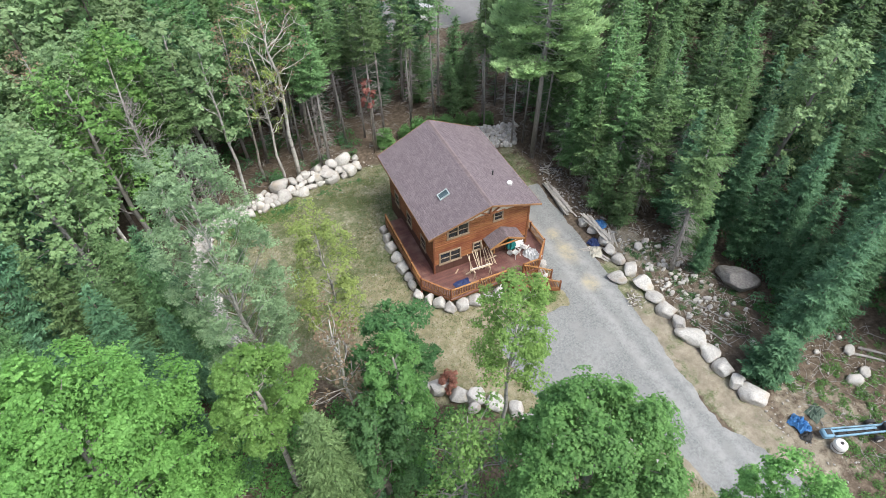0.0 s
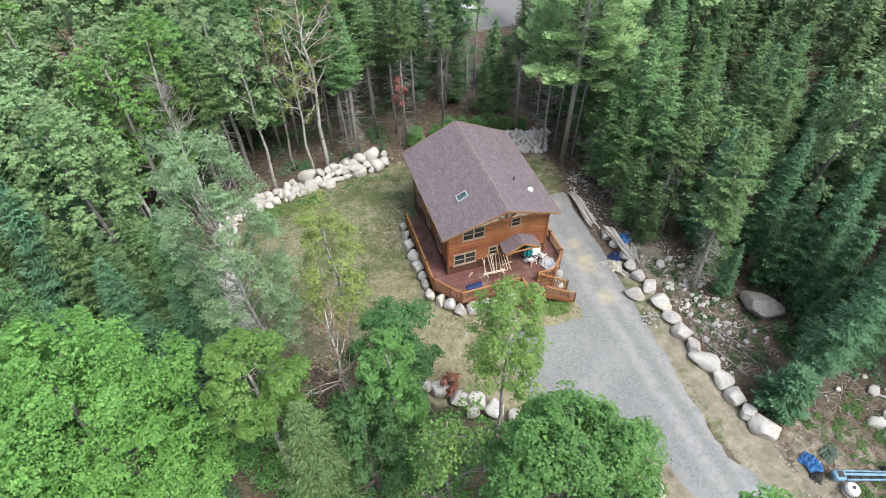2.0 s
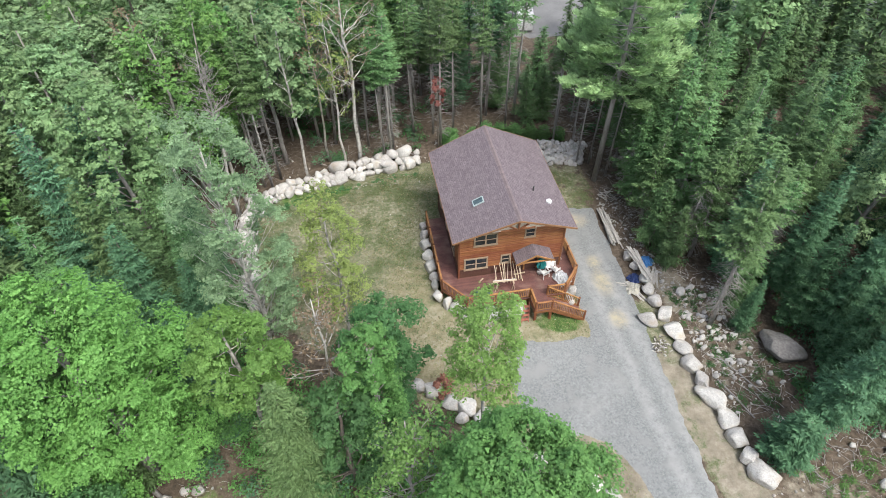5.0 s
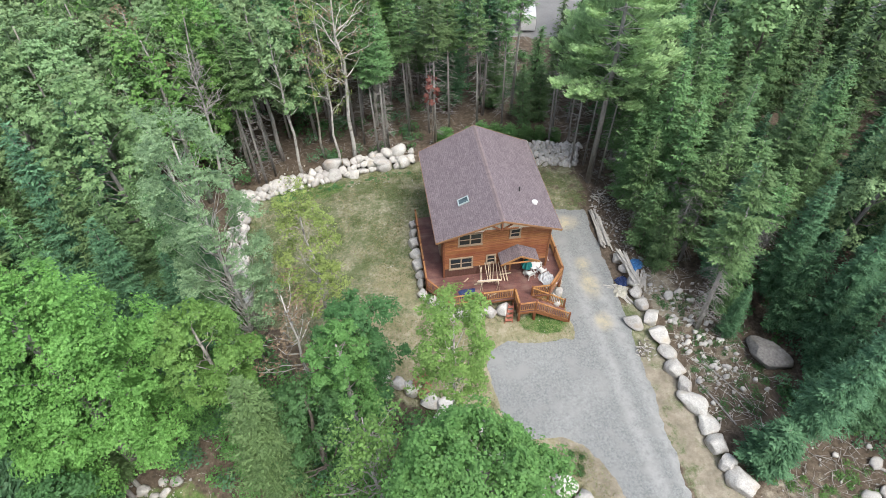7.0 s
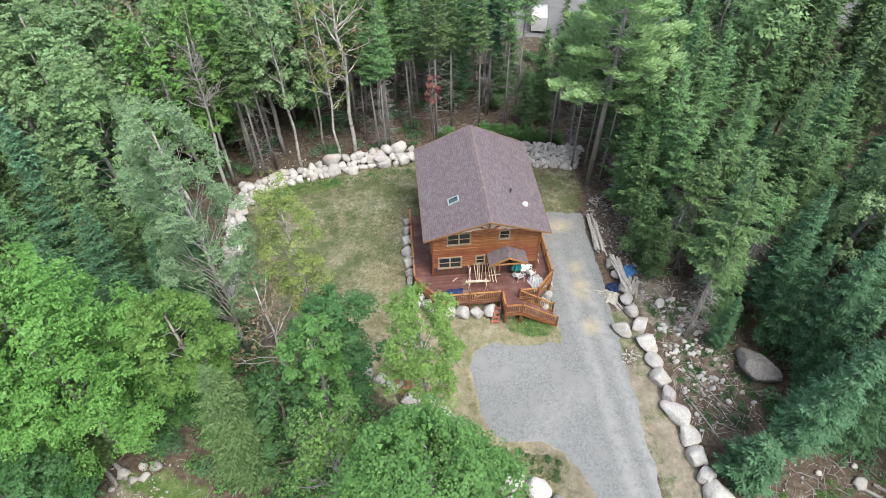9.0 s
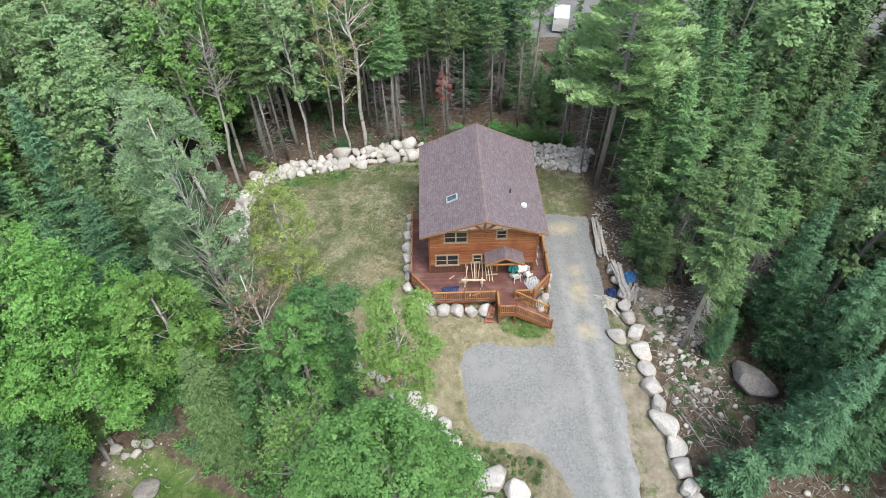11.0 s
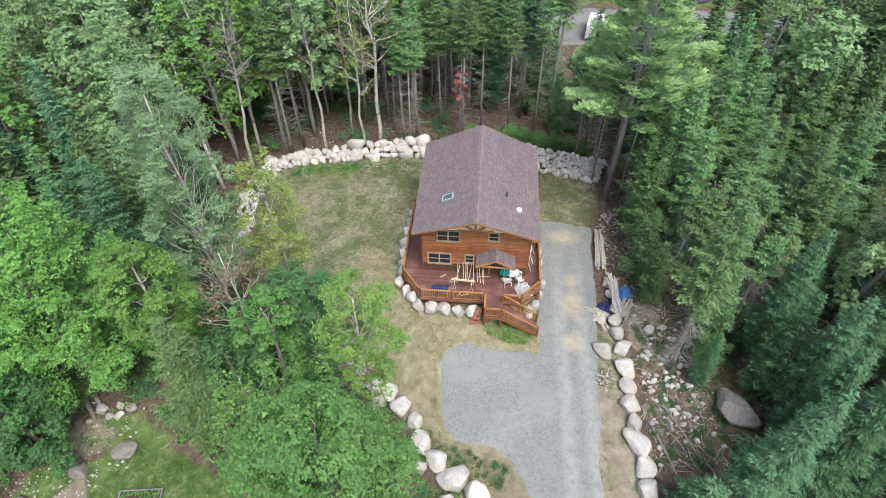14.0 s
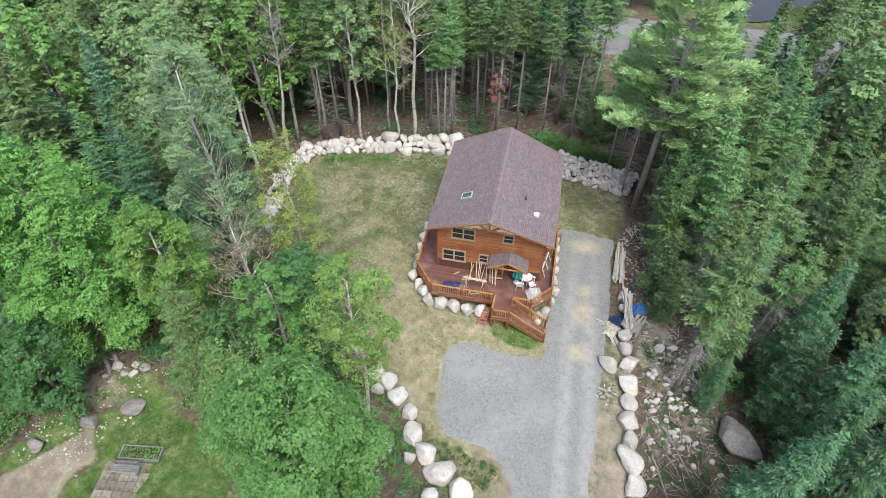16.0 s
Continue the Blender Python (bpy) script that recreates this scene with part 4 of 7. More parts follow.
# ---- woods ----
WOODS = [(-78, 40), (-42, 82), (0, 74), (30, 82), (64, 72), (88, 24), (46, -14), (34, -26), (22, -30), (16, -18), (-4, -9), (-16, -3), (-24, -8), (-30, -26), (-40, -8)]
GLIMPSE = [(8, 19.5), (14, 19.5), (24, 52), (6, 52)]
GLIMPSE_POND = [(18.5, 20), (24, 20), (45, 62), (26, 62)]
BEHIND = [(-60, -10), (-31, -27), (-9, -31), (5, -33), (5, -70), (-70, -70)]
BEHIND_2 = [(17, -33), (36, -27), (60, -20), (75, -70), (17, -70)]
HEROES = [(-20.0, -10.6, 5.5), (-13.6, -11.3, 3.4), (-12.9, -4.9, 4.4), (-8, -5.6, 3), (-6.6, -9.2, 3), (9.0, 18.4, 1.8), (11.5, 18.2, 1.8), (13.5, 17.8, 1.6)]
HEROES += [(ob.location.x, ob.location.y, 2.1) for ob in bpy.data.objects if ob.type == "EMPTY" and ob.parent is None]


def far_tree(kind, keep):
    """Thinned arrays of a tree for the joined far woods."""
    v = kind.cv.reshape(-1, 3, 3)[::keep]
    c = v.mean(1, keepdims=True)
    v = c + (v - c) * keep ** 0.5
    w = np.array(kind.wood_shape.v)
    f = [q for q in kind.wood_shape.f if len(q) == 4][:90]
    return v.reshape(-1, 3), w, np.array(f)


rng = random.Random(77)
spots, tries = [], 0
while tries < 30000 and len(spots) < 1000:
    tries += 1
    x, y = rng.uniform(-72, 78), rng.uniform(-60, 66)
    if not (inside(x, y, WOODS) or inside(x, y, BEHIND) or inside(x, y, BEHIND_2)) or inside(x, y, LOT) or inside(x, y, YARD) or signed(x, y, ROAD) > -1.5 or signed(x, y, POND) > -2:
        continue
    out = -signed(x, y, LOT)
    gap = 2.6 if out < 14 else 3.5
    if y > 16 and -16 < x < 15 and out < 9:
        gap = 1.75
    if y < -27:
        gap = 5.0
    if out < 0.8 or any((x - a) ** 2 + (y - b) ** 2 < gap * gap for a, b, o in spots) or any((x - a) ** 2 + (y - b) ** 2 < r * r for a, b, r in HEROES):
        continue
    if 27 < y < 62 and 6 < x < 60 and rng.random() < 0.8:
        continue
    if (inside(x, y, GLIMPSE) or inside(x, y, GLIMPSE_POND)) and rng.random() < 0.82:
        continue
    spots.append((x, y, out))

far_parts = {}
for x, y, out in spots:
    r = rng.random()
    if x > 15:
        kind = rng.choice(SPRUCE[3:5] if y < 0 and r < 0.75 else SPRUCE[:3] * 2 + SPRUCE) if r < 0.94 or x < 26 else rng.choice(BROAD[:3])
    elif y > 15 and x > -15:
        kind = rng.choice(BARE) if (r < 0.7 and out < 9) or r < 0.4 else (rng.choice(SPRUCE) if r < 0.85 else rng.choice(BROAD[:3]))
    elif y < 9:
        kind = rng.choice(SPRUCE[1:]) if r < 0.96 else rng.choice(BROAD)
    else:
        kind = rng.choice(BROAD[:4] + BROAD[5:] + BROAD[1:2] + BROAD[3:4]) if r < 0.72 else (rng.choice(SPRUCE[:3] + SPRUCE[5:]) if r < 0.93 else rng.choice(DEAD))
    if inside(x, y, GLIMPSE):
        kind = rng.choice((BARE[0], BARE[1], EDGE[2]))
    turn, size, tall = rng.uniform(0, 360), rng.uniform(0.78, 1.1), rng.uniform(0.9, 1.1)
    if x > 15 and out < 25:
        size *= rng.choice((0.72, 0.86, 0.98, 1.06))
    if 14 < x < 22 and 0 < y < 14:
        size *= 0.82
    if out < 12 and y > -27:
        kind.plant(x, y, turn, size, "trees round the clearing", tall, tilt=(rng.uniform(-3, 3), rng.uniform(-3, 3)))
    elif kind.cv is not None:
        far_parts.setdefault((kind.leaf), []).append((kind, x, y, turn, size, tall, out))

for leaf, items in far_parts.items():
    vs, qs, ws, fs, k, kw = [], [], [], [], 0, 0
    for kind, x, y, turn, size, tall, out in items:
        v, w, f = far_tree(kind, 12 if y < -27 else 6 if out > 22 else 4)
        c, s = math.cos(radians(turn)), math.sin(radians(turn))
        R = np.array([[c, s, 0], [-s, c, 0], [0, 0, tall]]) * size
        vs.append(v @ R + np.array([x, y, gz(x, y)]))
        qs.append(np.arange(len(v)).reshape(-1, 3) + k)
        k += len(v)
        ws.append(w @ R + np.array([x, y, gz(x, y)]))
        fs.append(f + kw)
        kw += len(w)
    root = thing("far_woods", Matrix.Identity(4), "dense mixed woods of spruce and broadleaf trees", "woods", kind="stuff")
    part("crowns", fast_mesh("crowns", np.concatenate(vs), np.concatenate(qs)), M[leaf], root)
    part("trunks", fast_mesh("trunks", np.concatenate(ws), np.concatenate(fs)), M["brown_bark"], root)

# ---- undergrowth ----
def undergrowth(label, leaf, seed, count, size, low, high, where):
    """Low bushes, ferns and seedlings under the trees."""
    rng = np.random.default_rng(seed)
    pts, rad = [], []
    n = 0
    while len(pts) < count and n < count * 30:
        n += 1
        x, y = rng.uniform(where[0], where[1]), rng.uniform(where[2], where[3])
        d = max(signed(x, y, LOT), signed(x, y, YARD))
        if d > -0.3 or signed(x, y, ROAD) > 0 or (0 < x < 16 and 15 < y < 25):
            continue
        r = rng.uniform(low, high)
        for k in range(rng.integers(1, 4)):
            pts.append((x + rng.normal() * r * 0.7, y + rng.normal() * r * 0.7, gz(x, y) + r * rng.uniform(0.2, 1.3)))
            rad.append(r)
    v, q = puffs_to_leaves(rng, np.array(pts), np.array(rad), size[0], size[1], 0.75)
    ob = part("undergrowth", fast_mesh("undergrowth", v, q), M[leaf])
    return tagged(ob, label, "undergrowth", kind="stuff")


undergrowth("dark green bushes and ferns under the trees", "dark_leaf", 1, 800, (46, 0.2), 0.3, 0.9, (-30, 34, -26, 38))
undergrowth("light green seedlings and ferns under the trees", "green_leaf", 2, 800, (50, 0.15), 0.3, 0.85, (-26, -3, -20, 2))
undergrowth("low green brush at the edge of the woods", "fir_needle", 3, 400, (50, 0.16), 0.3, 0.8, (-20, 30, -20, 30))


M["shrub_needle"] = leaf_shade("shrub_needle", (0.085, 0.19, 0.06), (0.17, 0.32, 0.11))
shrub = Kind("shrub", conifer(81, 1.8, 0.85, 0.05, whorl=0.13, node=0.1, arms=8, card=(0.1, 0.05), power=0.5), "brown_bark", "shrub_needle", "small rounded dark green shrub above the stone bank", "shrub")
for i, (x, y) in enumerate(((5.2, 19.2), (6.6, 19.0), (8.0, 18.9), (9.4, 18.7), (10.9, 18.5), (12.3, 18.3), (13.7, 17.9), (2.9, 18.8))):
    shrub.plant(x, y, 40 * i, 0.82 + 0.06 * (i * 5 % 6), "row of shrubs behind the house")

# tufts of grass on the lawns
def grass(label, leaf, poly, count, seed, low, high):
    rng = np.random.default_rng(seed)
    x0, x1 = min(p[0] for p in poly), max(p[0] for p in poly)
    y0, y1 = min(p[1] for p in poly), max(p[1] for p in poly)
    pts = []
    while len(pts) < count:
        x, y = rng.uniform(x0, x1), rng.uniform(y0, y1)
        if noise.noise((x * 0.35, y * 0.35, 7)) + 0.5 * noise.noise((x * 1.2, y * 1.2, 2)) < rng.uniform(-0.5, 0.5):
            continue
        if signed(x, y, poly) < 0.1 or signed(x, y, DRIVE) > -0.2 or (-1.5 < x < 8.9 and -2.9 < y < 9.2):
            continue
        pts.append((x, y, gz(x, y)))
    base = np.repeat(np.array(pts), 4, axis=0) + rng.normal(size=(4 * count, 3)) * np.array([0.07, 0.07, 0.0])
    h = rng.uniform(low, high, (4 * count, 1))
    a = rng.uniform(0, 6.28, 4 * count)
    side = np.stack((np.cos(a), np.sin(a), np.zeros(4 * count)), 1) * h * 0.4
    tip = base + np.concatenate((rng.normal(size=(4 * count, 2)) * 0.6 * h, h), 1)
    v = np.stack((base - side, tip, base + side), 1).reshape(-1, 3)
    ob = part("grass", fast_mesh("grass", v, np.arange(len(v)).reshape(-1, 3)), M[leaf])
    return tagged(ob, label, "grass", kind="stuff")


M["lawn_grass"] = leaf_shade("lawn_grass", (0.12, 0.165, 0.065), (0.21, 0.25, 0.12), 0.3, 0)
M["straw_grass"] = leaf_shade("straw_grass", (0.2, 0.18, 0.09), (0.32, 0.28, 0.16), 0.4, 0)
grass("short patchy green grass of the lawn", "lawn_grass", LAWN, 16000, 1, 0.03, 0.085)
grass("short dry straw-coloured grass of the lawn", "straw_grass", LAWN, 12000, 2, 0.03, 0.08)
M["yard_grass"] = leaf_shade("yard_grass", (0.06, 0.12, 0.03), (0.12, 0.2, 0.06), 0.3, 0)
grass("longer green grass of the garden", "yard_grass", [(-18, -13), (-13, -15), (-9.5, -16), (-8, -20), (-8, -29), (-18, -29), (-18.5, -20)], 5000, 3, 0.04, 0.1)

grass("rough grass between the boulders and the parking pad", "lawn_grass", [(1.6, -11.8), (2.4, -12.6), (6.9, -13.8), (6.4, -15.6), (3.4, -14.4), (0.6, -12.2)], 900, 4, 0.04, 0.11)
undergrowth("low green weeds among the stones", "green_leaf", 5, 60, (40, 0.12), 0.12, 0.35, (19, 30, -26, -2))
def weeds(label, leaf, seed, count, poly, low, high):
    """Scattered weeds on open ground."""
    rng = np.random.default_rng(seed)
    pts, rad = [], []
    while len(pts) < count:
        x, y = rng.uniform(min(p[0] for p in poly), max(p[0] for p in poly)), rng.uniform(min(p[1] for p in poly), max(p[1] for p in poly))
        if inside(x, y, poly):
            r = rng.uniform(low, high)
            pts.append((x, y, gz(x, y) + r * 0.15))
            rad.append(r)
    v, q = puffs_to_leaves(rng, np.array(pts), np.array(rad), 34, 0.09, 0.5)
    return tagged(part("weeds", fast_mesh("weeds", v, q), M[leaf]), label, "weeds", kind="stuff")


weeds("green weeds and seedlings among the stones", "dark_leaf", 6, 150, [(15.8, -14), (15.8, -2), (21, -3.5), (22, -9), (19, -13.5)], 0.1, 0.4)
weeds("green weeds along the front boulders", "green_leaf", 7, 150, [(-4.5, -8.6), (-2.6, -9.4), (2.2, -13.6), (6.6, -17.6), (5.6, -19.5), (0.5, -15.5)], 0.12, 0.45)
weeds("dull green weeds along the edge of the parking pad", "dark_leaf", 8, 26, [(1.7, -12.4), (2.6, -12.7), (6.8, -13.9), (6.2, -15.3), (3.4, -14.2)], 0.08, 0.25)
weeds("weeds on bare soil beside the trailer", "green_leaf", 9, 300, [(17, -17), (27, -17), (28, -26), (16, -26), (19, -20)], 0.1, 0.4)
weeds("green weeds at the foot of the rock wall", "dark_leaf", 10, 60, [(-14, 12.8), (-8, 14.2), (-1, 15.6), (-1, 14.4), (-8, 13.2), (-13, 11.6)], 0.08, 0.25)


# ---- house ----
M["siding"] = shade("siding", (0.215, 0.08, 0.033), (0.335, 0.142, 0.062), scale=1.4, fine=12, rough=0.55, bump=0.25, obj=0.13, stretch=(0.3, 0.3, 3), stain=(0.194, 0.065, 0.029), stain_scale=0.6)
M["skirt"] = shade("skirt", (0.072, 0.036, 0.029), (0.13, 0.061, 0.043), scale=2, fine=15, rough=0.7, bump=0.3, island=0.15)
M["deck_board"] = shade("deck_board", (0.092, 0.045, 0.04), (0.175, 0.082, 0.07), scale=1.5, fine=14, rough=0.4, bump=0.2, obj=0.12, spec=0.5, stain=(0.216, 0.137, 0.115), stain_scale=0.8)
M["cedar"] = shade("cedar", (0.259, 0.122, 0.047), (0.389, 0.202, 0.083), scale=3, fine=18, rough=0.6, bump=0.2, obj=0.12)
M["trim_wood"] = shade("trim_wood", (0.2, 0.1, 0.045), (0.3, 0.165, 0.085), scale=3, fine=18, rough=0.6, bump=0.2, obj=0.1)
M["cedar_dark"] = shade("cedar_dark", (0.144, 0.054, 0.025), (0.238, 0.094, 0.043), scale=3, fine=18, rough=0.6, bump=0.2, obj=0.12)
M["pale_wood"] = shade("pale_wood", (0.37, 0.3, 0.21), (0.5, 0.425, 0.32), scale=3, fine=20, rough=0.7, bump=0.15, obj=0.12, island=0.1)
M["weathered_wood"] = shade("weathered_wood", (0.259, 0.245, 0.223), (0.446, 0.425, 0.389), scale=3, fine=20, rough=0.85, bump=0.3, obj=0.12, island=0.15)
M["white_paint"] = shade("white_paint", (0.518, 0.511, 0.49), (0.59, 0.583, 0.562), scale=4, fine=20, rough=0.5, bump=0.05)
M["tan_trim"] = shade("tan_trim", (0.25, 0.19, 0.13), (0.36, 0.28, 0.2), scale=4, fine=20, rough=0.6, bump=0.1)
M["cream"] = shade("cream", (0.446, 0.403, 0.317), (0.54, 0.504, 0.418), scale=3, fine=15, rough=0.7, bump=0.1)
M["dark_metal"] = shade("dark_metal", (0.03, 0.03, 0.03), (0.06, 0.06, 0.06), rough=0.5, bump=0.1)
M["plastic_white"] = shade("plastic_white", (0.533, 0.533, 0.518), (0.605, 0.605, 0.59), rough=0.35, bump=0.02, spec=0.5)
M["teal_cloth"] = shade("teal_cloth", (0.014, 0.173, 0.166), (0.036, 0.274, 0.259), scale=4, rough=0.8, bump=0.3)
M["blue_tarp"] = shade("blue_tarp", (0.029, 0.115, 0.302), (0.072, 0.216, 0.446), scale=2, fine=9, rough=0.4, bump=0.4)
M["navy_tarp"] = shade("navy_tarp", (0.011, 0.022, 0.072), (0.029, 0.05, 0.144), scale=3, fine=9, rough=0.45, bump=0.4)
M["red_wood"] = shade("red_wood", (0.23, 0.072, 0.047), (0.36, 0.144, 0.101), scale=3, fine=18, rough=0.7, bump=0.2, island=0.2)
M["pale_blue_paint"] = shade("pale_blue_paint", (0.14, 0.28, 0.4), (0.27, 0.42, 0.52), scale=2, fine=12, rough=0.45, bump=0.1, stain=(0.144, 0.216, 0.259), stain_scale=1.5)


def glass_shade():
    m = bpy.data.materials.new("window_glass")
    m.use_nodes = True
    b = m.node_tree.nodes["Principled BSDF"]
    b.inputs["Base Color"].default_value = (0.02, 0.025, 0.028, 1)
    b.inputs["Roughness"].default_value = 0.04
    b.inputs["Specular IOR Level"].default_value = 0.6
    return m


def sheet_plastic():
    m = bpy.data.materials.new("clear_plastic")
    m.use_nodes = True
    b = m.node_tree.nodes["Principled BSDF"]
    b.inputs["Base Color"].default_value = (0.6, 0.62, 0.63, 1)
    b.inputs["Roughness"].default_value = 0.25
    b.inputs["Alpha"].default_value = 0.6
    return m


def shingles():
    """Asphalt shingles: offset tabs in courses, each with its own tone."""
    m = bpy.data.materials.new("shingles")
    m.use_nodes = True
    n, l = m.node_tree.nodes, m.node_tree.links
    b = n["Principled BSDF"]
    uv = n.new("ShaderNodeUVMap")
    br = n.new("ShaderNodeTexBrick")
    br.inputs["Scale"].default_value = 1.0
    br.inputs["Brick Width"].default_value, br.inputs["Row Height"].default_value = 0.26, 0.15
    br.inputs["Mortar Size"].default_value, br.inputs["Mortar Smooth"].default_value = 0.007, 0.5
    br.inputs["Color1"].default_value, br.inputs["Color2"].default_value = (0.142, 0.108, 0.122, 1), (0.182, 0.141, 0.156, 1)
    br.inputs["Mortar"].default_value = (0.075, 0.056, 0.06, 1)
    l.new(uv.outputs[0], br.inputs["Vector"])
    no = n.new("ShaderNodeTexNoise")
    no.inputs["Scale"].default_value, no.inputs["Detail"].default_value = 1.3, 8
    l.new(uv.outputs[0], no.inputs["Vector"])
    no2 = n.new("ShaderNodeTexNoise")
    no2.inputs["Scale"].default_value, no2.inputs["Detail"].default_value = 9.0, 6
    l.new(uv.outputs[0], no2.inputs["Vector"])
    mx = n.new("ShaderNodeMix")
    mx.data_type, mx.blend_type = "RGBA", "OVERLAY"
    mx.inputs["Factor"].default_value = 0.2
    l.new(br.outputs["Color"], mx.inputs["A"])
    l.new(no.outputs[0], mx.inputs["B"])
    mx2 = n.new("ShaderNodeMix")
    mx2.data_type, mx2.blend_type = "RGBA", "OVERLAY"
    mx2.inputs["Factor"].default_value = 0.35
    hs = n.new("ShaderNodeHueSaturation")
    hs.inputs["Saturation"].default_value = 0.75
    l.new(mx.outputs["Result"], mx2.inputs["A"])
    l.new(no2.outputs[0], mx2.inputs["B"])
    l.new(mx2.outputs["Result"], hs.inputs["Color"])
    l.new(hs.outputs[0], b.inputs["Base Color"])
    b.inputs["Roughness"].default_value = 0.95
    b.inputs["Specular IOR Level"].default_value = 0.2
    bp = n.new("ShaderNodeBump")
    bp.inputs["Strength"].default_value, bp.inputs["Distance"].default_value = 0.7, 0.02
    l.new(br.outputs["Fac"], bp.inputs["Height"])
    bp.invert = True
    l.new(bp.outputs[0], b.inputs["Normal"])
    return m


M["glass"], M["clear_plastic"], M["shingles"] = glass_shade(), sheet_plastic(), shingles()

WX, WY = 7.76, 9.1
EAVE, RIDGE, RX = 6.51, 8.58, 3.85
RISE = (RIDGE - EAVE) / (RX + 0.62)


def roof_z(x):
    return RIDGE - RISE * abs(x - RX)


def boards(parent, a, b, z0, z1, out, course=0.19, thick=0.05, top=None):
    """Horizontal rounded siding boards from a to b in plan, each standing proud by thick."""
    a, b, out = Vector((*a, 0)), Vector((*b, 0)), Vector((*out, 0))
    z = z0
    while z < z1 - 0.02:
        h = min(course, z1 - z)
        p, q = a.copy(), b.copy()
        if top:
            lim = top(z + h)
            if lim is None:
                break
            p, q = a + (b - a) * lim[0], a + (b - a) * lim[1]
        prof = [(0.0, 0.0), (thick * 0.75, 0.012), (thick, h * 0.3), (thick, h * 0.7), (thick * 0.75, h - 0.012), (0.0, h)]
        s = Shape()
        for e in (p, q):
            for o, dz in prof:
                s.v.append(tuple(e + out * o + Vector((0, 0, z + dz))))
        m = len(prof)
        for i in range(m - 1):
            s.f.append((i, m + i, m + i + 1, i + 1))
        s.f.append(tuple(range(m)))
        s.f.append(tuple(m + i for i in reversed(range(m))))
        part("siding_board", s, M["siding"], parent)
        z += h


house = thing("house", pose(0, 0, 0), "two-storey cedar cabin with a brown shingle roof", "house")
SKIRT = 2.86
core = Shape()
core.box((0.12, 0.12, 0.3), (WX - 0.12, WY - 0.12, 6.6))
core.add([(0.1, 0.06, 6.5), (WX - 0.1, 0.06, 6.5), (WX - 0.1, 0.06, roof_z(WX) - 0.12), (RX, 0.06, RIDGE - 0.2), (0.1, 0.06, roof_z(0) - 0.12)], [(0, 1, 2, 3, 4)])
core.add([(0.1, WY - 0.06, 6.5), (WX - 0.1, WY - 0.06, 6.5), (WX - 0.1, WY - 0.06, roof_z(WX) - 0.12), (RX, WY - 0.06, RIDGE - 0.2), (0.1, WY - 0.06, roof_z(0) - 0.12)], [(4, 3, 2, 1, 0)])
core_wall = part("wall", core, M["siding"], house, "orange-stained horizontal cedar siding over dark skirt boards")


def gable_limit(z):
    if z < 6.62:
        return (0.0, 1.0)
    half = (RIDGE - 0.12 - z) / RISE
    return None if half < 0.2 else (max(0, (RX - half) / WX), min(1, (RX + half) / WX))


boards(core_wall, (0.0, 0.06), (WX, 0.06), SKIRT, 8.4, (0, -1), top=gable_limit)
boards(core_wall, (WX, WY - 0.06), (0.0, WY - 0.06), 1.0, 8.4, (0, 1), top=gable_limit)
boards(core_wall, (0.06, WY), (0.06, 0.06), SKIRT, 6.6, (-1, 0))
boards(core_wall, (WX - 0.06, 0.06), (WX - 0.06, WY), SKIRT, 6.6, (1, 0))
sk_mesh = Shape().box((0.006, 0.0, DECK - 0.3), (WX / 40 - 0.006, 0.065, SKIRT)).mesh("skirt_board")
sk_mesh.materials.append(M["skirt"])
for i in range(40):
    ob = new("skirt_board", sk_mesh)
    ob.parent = core_wall
    ob.matrix_basis = Matrix.Translation((i * WX / 40, 0.006 * (i % 2), 0))
sk_side = Shape().box((0.0, 0.006, 0.4), (0.06, WY / 46 - 0.006, SKIRT)).mesh("skirt_board")
sk_side.materials.append(M["skirt"])
for x in (0.0, WX - 0.06):
    for i in range(46):
        ob = new("skirt_board", sk_side)
        ob.parent = core_wall
        ob.matrix_basis = Matrix.Translation((x, i * WY / 46, 0))
for x in (0.0, WX):
    part("corner_board", Shape().box((x - 0.07, -0.035, DECK), (x + 0.07, 0.1, 6.62), cut=0.01), M["cedar_dark"], house)

# pale gable trim and truss
cream = Shape()
pts = [(-3.1, 6.72), (-1.5, 6.8), (0, 6.86), (1.5, 6.8), (3.1, 6.72)]
ring = [(RX + x, z) for x, z in pts] + [(RX + 3.1, roof_z(RX + 3.1) - 0.12), (RX, RIDGE - 0.14), (RX - 3.1, roof_z(RX - 3.1) - 0.12)]
cream.add([(x, -0.03, z) for x, z in ring] + [(x, 0.0, z) for x, z in ring], [tuple(range(8)), tuple(reversed(range(8, 16)))] + [(i, 8 + i, 8 + (i + 1) % 8, (i + 1) % 8) for i in range(8)])
part("gable_panel", cream, M["cream"], house, "pale cream gable panel under the ridge")
truss = Shape()
truss.beam((RX, -1.1, 7.46), (RX, -1.14, 8.36), 0.12, 0.12, 0.01)
for sgn in (-1, 1):
    truss.beam((RX, -1.1, 7.5), (RX + sgn * 0.72, -1.1, 8.0), 0.1, 0.1, 0.01)
half = (RIDGE - 0.2 - 7.42) / RISE
part("gable_infill", Shape().add([(RX + sx, y, z) for y in (-0.97, -0.93) for sx, z in ((-half, 7.42), (half, 7.42), (0, RIDGE - 0.2))], [(0, 1, 2), (5, 4, 3), (0, 3, 4, 1), (1, 4, 5, 2), (2, 5, 3, 0)]), M["cream"], house, "pale cream board behind the truss")
part("gable_truss", truss, M["cedar_dark"], house, "dark timber truss under the ridge")
